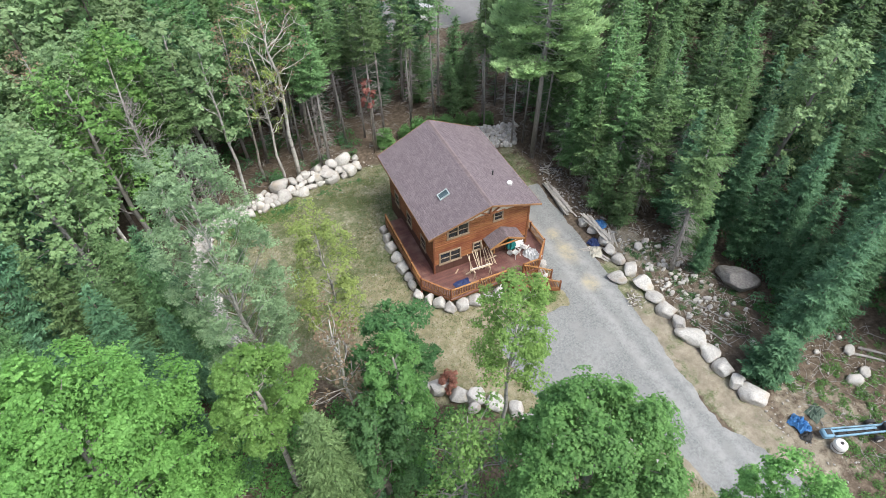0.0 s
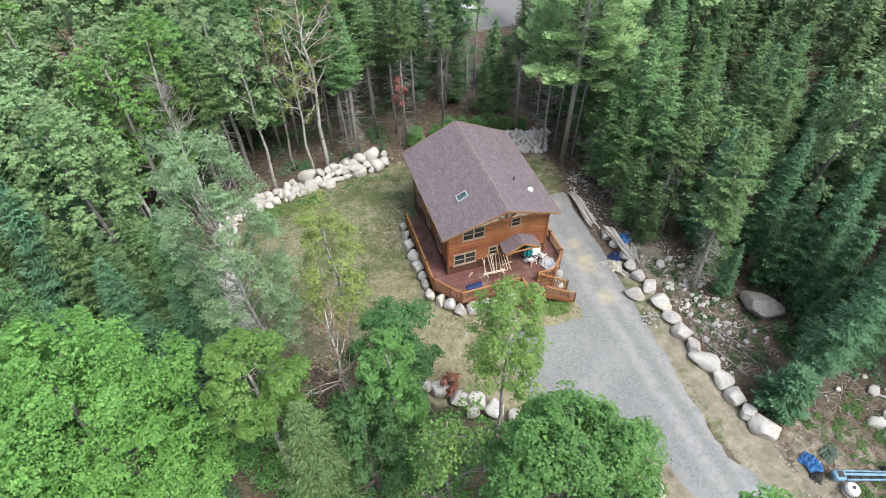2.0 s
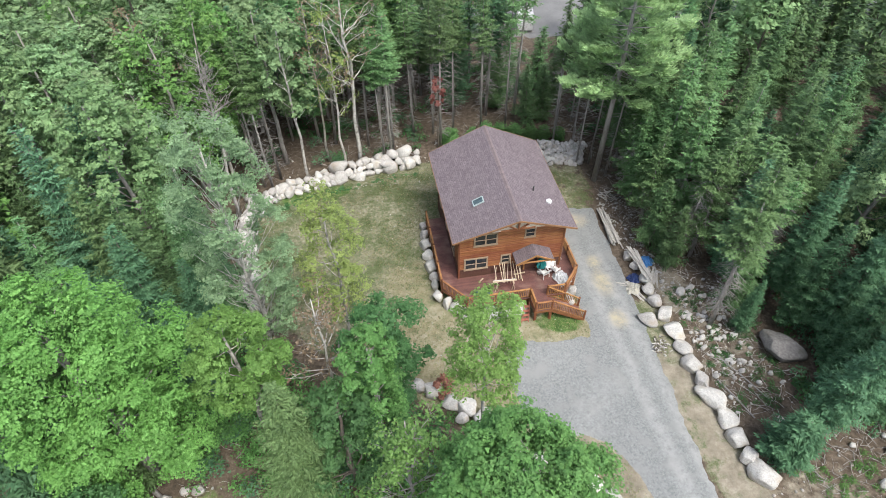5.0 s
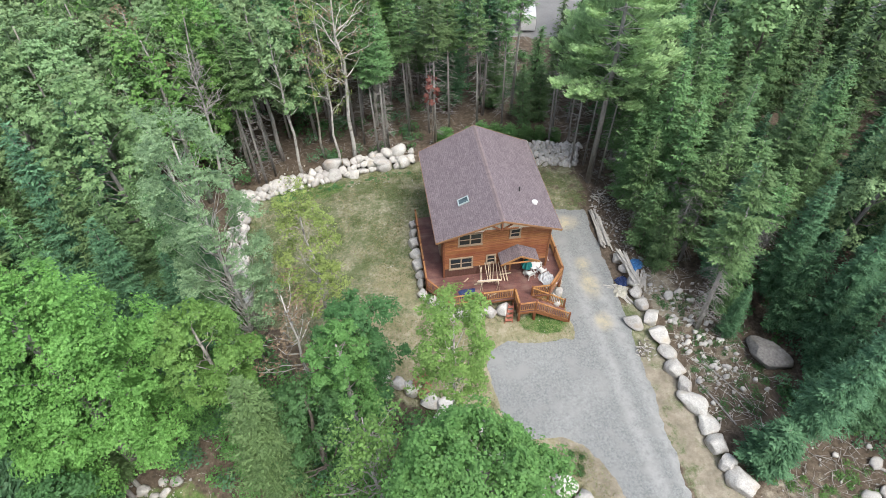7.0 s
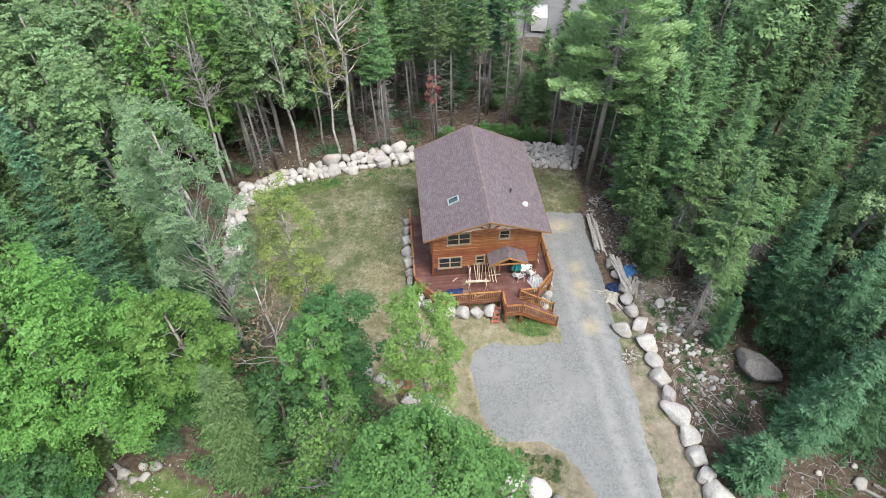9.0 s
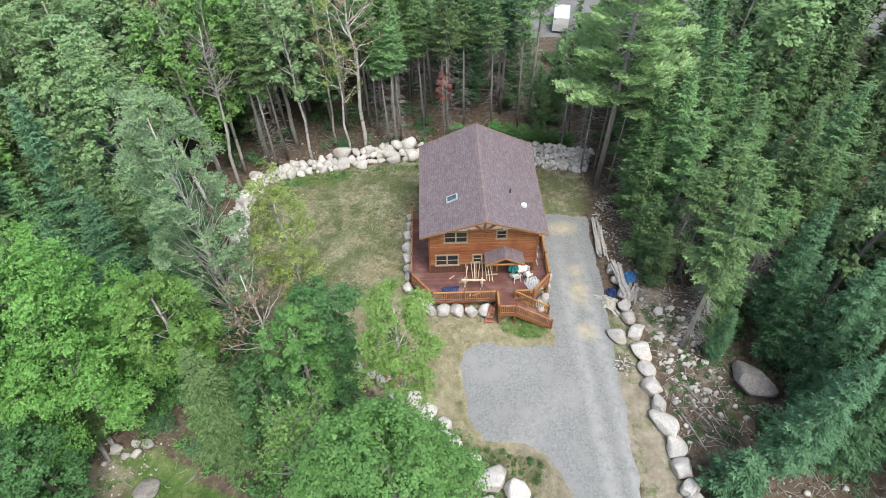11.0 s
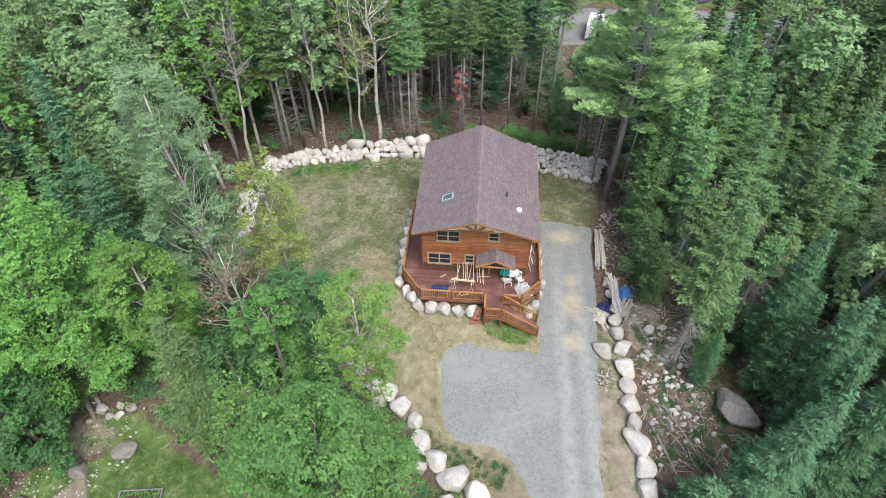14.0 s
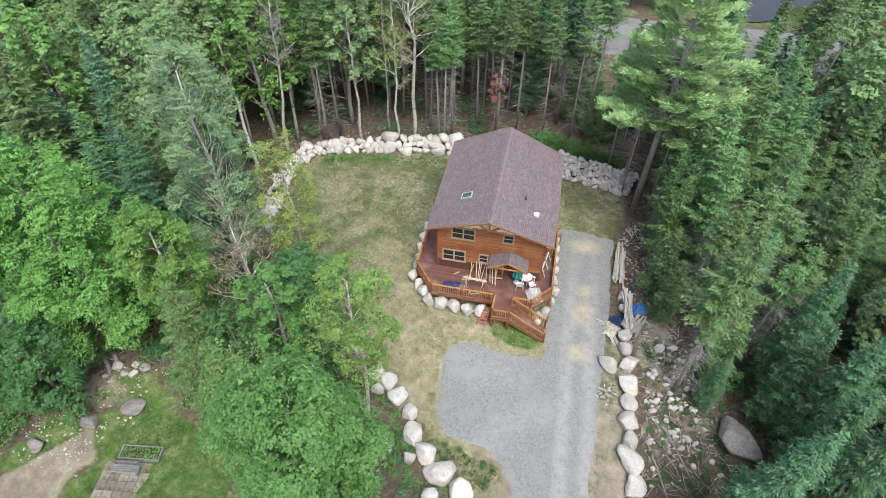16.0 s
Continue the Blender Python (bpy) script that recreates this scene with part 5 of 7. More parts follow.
part("tie_beam", Shape().beam((RX - 1.2, -1.02, 7.5), (RX + 1.2, -1.02, 7.5), 0.08, 0.1, 0.01), M["cedar_dark"], house, "dark tie beam under the gable")
part("floor_beam", Shape().box((0.0, -0.025, 4.62), (WX, 0.03, 4.84), cut=0.01), M["siding"], house)


def roof_side(sgn):
    """One roof slope, thick, with the ridge end brought forward; mapped in metres."""
    xe = RX + sgn * 4.47
    yb = 9.66
    top = [(xe, -0.67, EAVE), (RX, -1.32, RIDGE), (RX, yb, RIDGE), (xe, yb, EAVE)]
    low = [(x, y, z - 0.12) for x, y, z in top]
    me = bpy.data.meshes.new("roof_slope")
    fs = [(0, 1, 2, 3), (7, 6, 5, 4), (0, 4, 5, 1), (2, 6, 7, 3), (3, 7, 4, 0)]
    if sgn > 0:
        fs = [tuple(reversed(q)) for q in fs]
    me.from_pydata(top + low, [], fs)
    uvl = me.uv_layers.new(name="metres")
    for p in me.polygons:
        for li in p.loop_indices:
            v = me.vertices[me.loops[li].vertex_index].co
            uvl.data[li].uv = (v.y, abs(v.x - RX) * math.sqrt(1 + RISE * RISE))
    me.materials.append(M["shingles"])
    return me


roof = part("roof", roof_side(-1), M["shingles"], house, "purple-brown asphalt shingle roof")
part("roof_slope", roof_side(1), M["shingles"], roof)
M["ridge_cap"] = shade("ridge_cap", (0.144, 0.112, 0.115), (0.216, 0.173, 0.176), scale=2, fine=20, rough=0.95, bump=0.5, obj=0.12)
cap_mesh = Shape().add([(-0.16, 0, -0.05), (0, 0, 0.035), (0.16, 0, -0.05), (-0.16, 0.3, -0.065), (0, 0.3, 0.02), (0.16, 0.3, -0.065)], [(0, 1, 4, 3), (1, 2, 5, 4), (0, 2, 1)]).mesh("ridge_cap")
cap_mesh.materials.append(M["ridge_cap"])
for i in range(39):
    ob = new("ridge_cap", cap_mesh)
    ob.parent = roof
    ob.matrix_basis = Matrix.Translation((RX, -1.33 + 0.28 * i, RIDGE))
fas = Shape()
for sgn in (-1, 1):
    xe = RX + sgn * 4.47
    fas.beam((xe, -0.69, EAVE - 0.08), (RX, -1.34, RIDGE - 0.08), 0.04, 0.14)
    fas.beam((xe + sgn * 0.01, -0.67, EAVE - 0.1), (xe + sgn * 0.01, 9.66, EAVE - 0.1), 0.03, 0.17)
    fas.beam((xe, 9.68, EAVE - 0.1), (RX, 9.68, RIDGE - 0.1), 0.04, 0.18)
part("fascia", fas, M["trim_wood"], roof)
sx = 1.75
slope = math.degrees(math.atan(RISE))
sky_m = pose(sx, 2.05, roof_z(sx), 0, -slope, 0)
skl = Shape()
for lo, hi in (((-0.42, -0.3, 0), (0.42, -0.24, 0.12)), ((-0.42, 0.24, 0), (0.42, 0.3, 0.12)), ((-0.42, -0.24, 0), (-0.35, 0.24, 0.12)), ((0.35, -0.24, 0), (0.42, 0.24, 0.12))):
    skl.box(lo, hi, sky_m, 0.008)
M["sky_frame"] = shade("sky_frame", (0.26, 0.32, 0.32), (0.36, 0.42, 0.42), rough=0.5, bump=0.05)
skylight = part("skylight", skl, M["sky_frame"], roof, "pale-framed skylight")
M["sky_pane"] = shade("sky_pane", (0.03, 0.05, 0.055), (0.08, 0.12, 0.13), scale=3, rough=0.03, bump=0, spec=1.0)
part("skylight_pane", Shape().box((-0.35, -0.24, 0.03), (0.35, 0.24, 0.075), sky_m), M["sky_pane"], roof)
part("vent_pipe", Shape().tube([(5.9, 2.5, roof_z(5.9) - 0.1), (5.9, 2.5, roof_z(5.9) + 0.38)], [0.06, 0.06], 10), M["dark_metal"], roof, "black vent pipe")
part("vent_cap", Shape().tube([(6.8, 1.5, roof_z(6.8) - 0.05), (6.8, 1.5, roof_z(6.8) + 0.16), (6.8, 1.5, roof_z(6.8) + 0.2)], [0.2, 0.21, 0.14], 12), M["plastic_white"], roof, "round white roof vent")


def window(x0, x1, z0, z1, units, face, sash=True):
    """A window unit set proud on a wall; face turns plan (u, out) into x, y."""
    w = Shape()

    def bar(u0, u1, a, b, d0, d1):
        p, q = face(u0, d0), face(u1, d1)
        w.box((min(p[0], q[0]), min(p[1], q[1]), a), (max(p[0], q[0]), max(p[1], q[1]), b))

    t = 0.06
    bar(x0 - t, x1 + t, z1, z1 + 0.07, 0.0, 0.07)
    bar(x0 - t - 0.03, x1 + t + 0.03, z0 - 0.1, z0, 0.0, 0.1)
    bar(x0 - t, x0, z0, z1, 0.0, 0.07)
    bar(x1, x1 + t, z0, z1, 0.0, 0.07)
    win = part("window", w, M["tan_trim"], house, "tan-framed double-hung window" if units == 1 else "pair of tan-framed double-hung windows")
    step_u = (x1 - x0) / units
    for i in range(units):
        a, b = x0 + i * step_u, x0 + (i + 1) * step_u
        w = Shape()
        if i:
            bar(a - 0.05, a + 0.05, z0, z1, 0.0, 0.075)
        mid = (z0 + z1) / 2
        for u0, u1, c, d in ((a, a + 0.05, z0, z1), (b - 0.05, b, z0, z1), (a + 0.05, b - 0.05, z0, z0 + 0.06), (a + 0.05, b - 0.05, z1 - 0.05, z1), (a + 0.05, b - 0.05, mid - 0.03, mid + 0.03)):
            bar(u0, u1, c, d, 0.0, 0.06)
        part("sash", w, M["tan_trim"], win)
        w = Shape()
        bar(a + 0.05, b - 0.05, z0 + 0.06, mid - 0.03, 0.0, 0.03)
        part("pane", w, M["glass"], win)
        w = Shape()
        bar(a + 0.05, b - 0.05, mid + 0.03, z1 - 0.05, 0.0, 0.035)
        part("pane", w, M["glass"], win)
    return win


front = lambda u, d: (u, 0.01 - d)
leftside = lambda u, d: (0.01 - d, u)
rightside = lambda u, d: (WX - 0.01 + d, u)
window(1.1, 2.72, 5.3, 6.35, 2, front)
window(4.8, 5.5, 5.58, 6.36, 1, front)
window(0.45, 2.1, 2.9, 3.95, 2, front)
window(3.18, 3.8, 3.15, 3.92, 1, front)
for u in (1.6, 4.4, 7.0):
    window(u, u + 0.85, 2.9, 4.0, 1, leftside)
    window(u, u + 0.85, 5.2, 6.2, 1, leftside)
window(5.5, 6.3, 2.9, 4.0, 1, rightside)

door = part("door", Shape().box((5.06, -0.03, DECK + 0.05), (5.96, 0.03, 4.05), cut=0.01), M["skirt"], house, "dark brown front door under the porch roof")
part("door_pane", Shape().box((5.2, -0.045, 3.1), (5.82, -0.02, 3.9)), M["glass"], door)
part("door_knob", Shape().tube([(5.86, -0.03, 3.0), (5.86, -0.1, 3.0)], [0.03, 0.035], 8), M["dark_metal"], door)
dfr = Shape()
dfr.box((4.95, -0.05, DECK), (5.06, 0.03, 4.15)).box((5.96, -0.05, DECK), (6.07, 0.03, 4.15)).box((4.95, -0.05, 4.07), (6.07, 0.03, 4.18))
part("door_frame", dfr, M["cedar"], house)

# little gabled roof over the door
PX, PE, PR, PY = 5.4, 4.05, 4.78, -1.2
pr = bpy.data.meshes.new("porch_roof")
pv = [(PX - 1.42, PY, PE), (PX, PY, PR), (PX + 1.42, PY, PE), (PX - 1.42, -0.0, PE), (PX, 0.0, PR), (PX + 1.42, 0.0, PE)]
pv += [(x, y, z - 0.09) for x, y, z in pv]
pr.from_pydata(pv, [], [(0, 1, 4, 3), (1, 2, 5, 4), (9, 10, 7, 6), (10, 11, 8, 7), (0, 3, 9, 6), (2, 8, 11, 5), (0, 6, 7, 1), (1, 7, 8, 2)])
puv = pr.uv_layers.new(name="metres")
for p in pr.polygons:
    for li in p.loop_indices:
        v = pr.vertices[pr.loops[li].vertex_index].co
        puv.data[li].uv = (v.y, abs(v.x - PX) * 1.13)
pr.materials.append(M["shingles"])
porch = part("porch_roof", pr, M["shingles"], house, "small shingled gable roof over the door")
pt = Shape()
for sgn in (-1, 1):
    pt.beam((PX + sgn * 1.44, PY - 0.03, PE - 0.06), (PX, PY - 0.03, PR - 0.06), 0.05, 0.14)
    pt.beam((PX + sgn * 1.2, -0.02, 3.05), (PX + sgn * 1.2, PY + 0.15, PE - 0.1), 0.1, 0.1, 0.01)
    pt.beam((PX + sgn * 1.2, 0.0, PE - 0.12), (PX + sgn * 1.2, PY, PE - 0.12), 0.1, 0.12, 0.01)
pt.beam((PX - 1.2, PY + 0.06, PE - 0.03), (PX + 1.2, PY + 0.06, PE - 0.03), 0.09, 0.12, 0.01)
part("porch_bracket", pt, M["cedar"], porch)

# ---- deck ----
deck = thing("deck", pose(0, 0, 0), "red-brown wrap-round timber deck with cedar railings", "deck")
OUT = [(-1.42, 6.7), (-1.42, -0.75), (0.1, -2.72), (4.75, -2.72), (4.75, -4.05), (6.02, -4.05), (6.02, -2.72), (7.4, -2.72), (8.8, -1.15), (8.8, 5.0), (WX, 5.0), (WX, 0.0), (0.0, 0.0), (0.0, 6.7)]
fl = Shape()
fl.plate(OUT, DECK - 0.2, DECK - 0.03)
part("deck_frame", fl, M["skirt"], deck)
w, gap = 0.14, 0.007


def spans(y, poly):
    xs_ = sorted((x1 - x0) * (y - y0) / (y1 - y0) + x0 for (x0, y0), (x1, y1) in zip(poly, poly[1:] + poly[:1]) if (y0 > y) != (y1 > y))
    return list(zip(xs_[::2], xs_[1::2]))


y = -4.05
while y < 6.7:
    for a, b in spans(y + w / 2, OUT):
        x = a
        while x < b - 0.05:
            e = min(b, x + 3.6)
            part("deck_board", Shape().box((x + 0.003, y + gap / 2, DECK - 0.03), (e - 0.003, y + w - gap / 2, DECK)), M["deck_board"], deck)
            x = e
    y += w
rim = Shape()
for (x0, y0), (x1, y1) in zip(OUT[:10], OUT[1:10]):
    rim.beam((x0, y0, DECK - 0.12), (x1, y1, DECK - 0.12), 0.045, 0.22)
part("rim_board", rim, M["cedar_dark"], deck)
bal_mesh = Shape().box((-0.022, -0.022, 0.1), (0.022, 0.022, 0.86)).mesh("baluster")
bal_mesh.materials.append(M["cedar"])
post_mesh = Shape().box((-0.06, -0.06, -1.6), (0.06, 0.06, 1.02), cut=0.012).mesh("post")
post_mesh.materials.append(M["cedar_dark"])


def railing(a, b, za=DECK, zb=DECK, ends=(True, True)):
    a, b = Vector((*a, za)), Vector((*b, zb))
    d = b - a
    s = Shape()
    s.beam(a + Vector((0, 0, 0.9)), b + Vector((0, 0, 0.9)), 0.13, 0.045, 0.006)
    rail = part("railing", s, M["cedar"], deck)
    part("bottom_rail", Shape().beam(a + Vector((0, 0, 0.11)), b + Vector((0, 0, 0.11)), 0.045, 0.07), M["cedar"], rail)
    part("upper_rail", Shape().beam(a + Vector((0, 0, 0.84)), b + Vector((0, 0, 0.84)), 0.04, 0.07), M["cedar"], rail)
    n = max(1, int(Vector((d.x, d.y)).length / 0.135))
    for i in range(n):
        o = new("baluster", bal_mesh)
        o.parent = rail
        p = a + d * ((i + 0.5) / n)
        o.matrix_basis = Matrix.Translation(p)
    k = max(1, round(Vector((d.x, d.y)).length / 2.0))
    for i in range(k + 1):
        if (i == 0 and not ends[0]) or (i == k and not ends[1]):
            continue
        o = new("post", post_mesh)
        o.parent = rail
        o.matrix_basis = Matrix.Translation(a + d * (i / k))
    return rail


railing((-1.38, 6.65), (-1.38, -0.72))
railing((-1.38, -0.72), (0.12, -2.66), ends=(False, True))
railing((0.12, -2.66), (4.72, -2.66), ends=(False, True))
railing((6.05, -2.66), (7.38, -2.66))
railing((7.38, -2.66), (8.74, -1.13), ends=(False, True))
railing((8.74, -1.13), (8.74, 4.95), ends=(False, True))
railing((8.74, 4.95), (WX + 0.1, 4.95), ends=(False, True))
railing((8.7, 2.75), (WX + 0.1, 2.75), ends=(False, False))
railing((4.8, -4.0), (6.0, -4.0))
railing((4.8, -2.66), (4.8, -4.0), ends=(False, False))
FOOT = gz(8.8, -3.4)
railing((6.0, -4.0), (8.7, -4.0), DECK, FOOT + 0.1, (False, True))
railing((6.05, -2.72), (8.7, -2.72), DECK, FOOT + 0.1, (False, True))
n = 10
for i in range(n):
    z = DECK - (DECK - FOOT) * (i + 1) / (n + 0.5)
    x = 6.03 + (8.7 - 6.03) * i / n
    part("stair_tread", Shape().box((x, -3.97, z - 0.04), (x + 0.3, -2.76, z), cut=0.006), M["deck_board"], deck)
st = Shape()
for yy in (-3.99, -2.74):
    st.beam((6.0, yy, DECK - 0.2), (8.75, yy, FOOT - 0.02), 0.05, 0.26)
part("stair_stringer", st, M["cedar_dark"], deck)
for x, y in ((4.85, -3.95), (5.95, -3.95), (7.35, -2.6), (8.7, -1.1), (8.7, 2.0), (8.7, 4.9)):
    part("footing", Shape().box((x - 0.08, y - 0.08, gz(x, y) - 0.2), (x + 0.08, y + 0.08, DECK - 0.2)), M["cedar_dark"], deck)


# ---- boulders and rock walls ----
def rock_mesh(seed, detail=3, rough=0.16, stone="rock", flats=12, deep=(0.52, 0.86)):
    rng = np.random.default_rng(seed)
    b = bmesh.new()
    bmesh.ops.create_icosphere(b, subdivisions=detail, radius=1.0)
    planes = [(unit(rng.normal(size=3)), rng.uniform(*deep)) for k in range(flats)]
    off = rng.uniform(0, 50, 3)
    for v in b.verts:
        p = np.array(v.co)
        for d, h in planes:
            e = float(p @ d) - h
            if e > 0:
                p = p - d * e * 0.94
        p = p * (1 + rough * noise.noise(Vector(p * 1.6 + off)) + 0.05 * noise.noise(Vector(p * 5 + off)))
        v.co = p
    me = bpy.data.meshes.new("boulder")
    b.to_mesh(me)
    b.free()
    me.polygons.foreach_set("use_smooth", [True] * len(me.polygons))
    me.materials.append(M[stone])
    return me


ROCKS = [rock_mesh(s, 3, 0.14, flats=16, deep=(0.5, 0.76)) for s in range(100, 112)]
STONES = [rock_mesh(s, 2, 0.2, flats=15, deep=(0.46, 0.76)) for s in range(120, 128)]
rock_rng = random.Random(3)


def boulder(x, y, lx, ly, h, turn=None, group="boulders along the driveway", label="pale grey granite boulder", mesh=None, lift=0.0):
    ob = new("boulder", mesh or rock_rng.choice(ROCKS))
    t = rock_rng.uniform(-0.5, 0.5) if turn is None else radians(turn)
    ob.matrix_basis = Matrix.LocRotScale((x, y, gz(x, y) + h * 0.36 + lift), Euler((rock_rng.uniform(-0.15, 0.15), rock_rng.uniform(-0.15, 0.15), t)), (lx / 1.4, ly / 1.4, h / 1.36))
    return tagged(ob, label, "boulder", group)


for x, y, lx, ly in ((14.55, -2.3, 0.9, 1.0), (14.6, -3.4, 1.0, 1.1), (14.75, -4.7, 1.15, 1.2), (14.8, -6.25, 1.35, 1.45), (14.8, -7.85, 1.25, 1.3), (14.75, -9.15, 1.15, 1.2), (14.85, -10.4, 1.0, 1.3), (14.9, -11.95, 1.2, 1.9), (15.1, -13.5, 1.25, 1.25), (15.1, -14.75, 1.15, 1.15), (15.2, -15.95, 1.25, 1.2), (15.45, -17.2, 1.3, 1.6), (14.6, -1.3, 0.8, 0.9), (14.5, 0.2, 0.8, 0.8), (14.3, 1.2, 0.8, 0.7)):
    boulder(x, y, lx, ly, rock_rng.uniform(0.75, 1.0))
boulder(13.4, -4.95, 1.35, 1.0, 0.85, label="pale boulder standing alone on the driveway verge")
boulder(13.9, -21.9, 0.7, 0.6, 0.5)
boulder(21.3, -9.2, 1.7, 2.6, 1.5, turn=38, group="", label="large smooth grey boulder at the edge of the woods", mesh=rock_mesh(140, 4, 0.08, "grey_rock"))
for x, y, lx, ly in ((-5.1, -7.1, 0.9, 0.8), (-4.2, -7.5, 1.0, 0.9), (-3.2, -8.05, 1.4, 1.1), (-2.25, -9.0, 1.2, 1.2), (-1.3, -9.65, 1.2, 1.2), (-0.3, -10.5, 1.2, 1.2), (0.7, -11.45, 1.15, 1.1), (1.2, -12.75, 1.4, 1.7), (2.35, -13.9, 1.4, 1.2), (3.5, -15.0, 1.8, 1.4), (4.85, -15.85, 1.5, 1.3), (5.9, -16.8, 1.3, 1.2), (-0.35, -13.7, 1.3, 1.3), (-1.8, -10.3, 0.8, 0.7), (1.4, -14.5, 0.8, 0.6), (3.0, -16.4, 0.9, 0.8), (6.8, -18.2, 1.2, 1.1)):
    boulder(x, y, lx, ly, rock_rng.uniform(0.75, 1.05), group="boulders along the lawn")
# round the deck
for x, y, l in ((-1.62, 6.75, 0.75), (-1.72, 5.75, 0.9), (-1.75, 4.7, 1.0), (-1.72, 3.5, 1.2), (-1.7, 2.3, 1.1), (-1.66, 1.2, 0.9), (-1.72, 0.25, 0.8), (-1.7, -0.75, 0.85), (-1.15, -1.55, 0.8), (-0.6, -2.25, 0.9), (-0.05, -2.95, 0.8), (0.85, -3.1, 0.95), (1.85, -3.12, 1.0), (2.85, -3.12, 1.0), (3.9, -3.1, 1.1), (8.1, -2.2, 1.0), (8.55, -1.5, 0.9), (9.0, -0.4, 0.7), (9.05, 0.8, 0.8), (9.0, 1.9, 0.7), (9.05, 3.0, 0.8), (9.0, 4.1, 0.75), (8.95, 5.2, 0.8), (8.9, 6.3, 0.7)):
    boulder(x, y, l * rock_rng.uniform(0.75, 0.9), l, 0.95 if y < 0.5 else 0.8, turn=0 if x < -1 or x > 8 else 90, group="boulders round the deck", label="pale boulder set against the deck")


def rock_wall(line, rows, size, depth, label, seed, slope=0.5):
    """Dry-laid stones along a line, in leaning rows; each stone is a piece."""
    rng = random.Random(seed)
    wall = thing("rock_wall", pose(0, 0, 0), label, "rock wall", kind="structure")
    for r in range(rows):
        for (x0, y0), (x1, y1) in zip(line, line[1:]):
            length = math.hypot(x1 - x0, y1 - y0)
            nx_, ny_ = -(y1 - y0) / length, (x1 - x0) / length
            d = rng.uniform(0, 0.3)
            while d < length:
                s = size[0] + (size[1] - size[0]) * rng.random() ** 1.6
                o = r * depth + rng.uniform(-0.15, 0.15)
                x = x0 + (x1 - x0) * d / length + nx_ * o
                y = y0 + (y1 - y0) * d / length + ny_ * o
                ob = new("stone", rng.choice(STONES))
                ob.parent = wall
                ob.matrix_basis = Matrix.LocRotScale((x, y, gz(x, y) + s * 0.28 + r * slope * (size[0] + size[1]) / 2), Euler([rng.uniform(-0.6, 0.6), rng.uniform(-0.6, 0.6), rng.uniform(0, 6)]), (s * rng.uniform(0.76, 0.98), s * rng.uniform(0.68, 0.86), s * rng.uniform(0.6, 0.78)))
                d += s * rng.uniform(0.8, 1.0)
    return wall


rock_wall([(-0.5, 16.2), (-5.4, 15.7), (-8.1, 15.1)][::-1], 3, (0.5, 1.35), 0.5, "dry-laid wall of pale boulders at the edge of the lawn", 1, 0.42)
rock_wall([(-15.6, 11.6), (-14.6, 12.8), (-13.0, 14.0), (-10.7, 14.4), (-8.1, 15.1)], 3, (0.35, 1.0), 0.42, "low rubble wall of pale stones at the edge of the lawn", 2, 0.35)
rock_wall([(-14.7, 0.8), (-15.2, 3.4), (-15.7, 6.5), (-16.0, 9.5), (-15.6, 11.6)], 3, (0.35, 0.95), 0.42, "low rubble wall of pale stones beside the lawn", 4, 0.3)
rock_wall([(7.6, 15.5), (9.0, 15.0), (11.6, 14.3), (14.9, 13.5)], 7, (0.36, 0.62), 0.3, "steep bank of stacked pale stones behind the house", 5, 0.34)

# loose stones among the cleared brush
stone_rng = random.Random(8)
for i in range(95):
    while True:
        x, y = stone_rng.gauss(17.6, 1.5), stone_rng.gauss(-7.2, 2.2)
        if 15.7 < x < 21:
            break
    s = stone_rng.uniform(0.14, 0.5) ** 1.0
    boulder(x, y, s, s * stone_rng.uniform(0.7, 1.0), s * 0.7, group="loose stones", label="loose pale field stone", mesh=stone_rng.choice(STONES))
for x, y, s in ((24.1, -17.3, 0.8), (22.6, -19.2, 1.1), (23.6, -19.0, 0.8), (24.4, -16.2, 0.5), (22.0, -16.4, 0.5), (-9.6, 16.9, 0.7), (-4.3, 18.0, 1.2), (-16.3, 14.0, 1.3), (-14.9, 13.9, 0.5), (8.9, 17.6, 1.0), (16.9, -2.9, 0.8), (17.9, -2.6, 0.7), (17.0, -3.6, 0.4), (18.3, -3.5, 0.5), (-20.3, -12.2, 0.9), (-19.6, -12.6, 0.6), (-18.9, -12.4, 0.7), (-20.8, -13.0, 0.5), (-19.2, -11.8, 0.6), (-18.4, -11.9, 0.9)):
    boulder(x, y, s, s * 0.8, s * 0.6, group="loose stones", label="grey field stone half sunk in the ground", mesh=STONES[int(s * 10) % 8])

boulder(-17.6, -14.7, 1.25, 1.0, 0.5, group="", label="flat dark grey rock sunk in the garden soil", mesh=rock_mesh(142, 3, 0.12, "grey_rock"))
boulder(-19.9, -16.2, 1.1, 0.8, 0.5, group="", label="dark grey rock beside the sandy path", mesh=rock_mesh(143, 3, 0.12, "grey_rock"))
boulder(-22.2, -18.4, 0.9, 0.8, 0.5, group="", label="grey rock at the edge of the sandy path", mesh=rock_mesh(144, 3, 0.12, "grey_rock"))

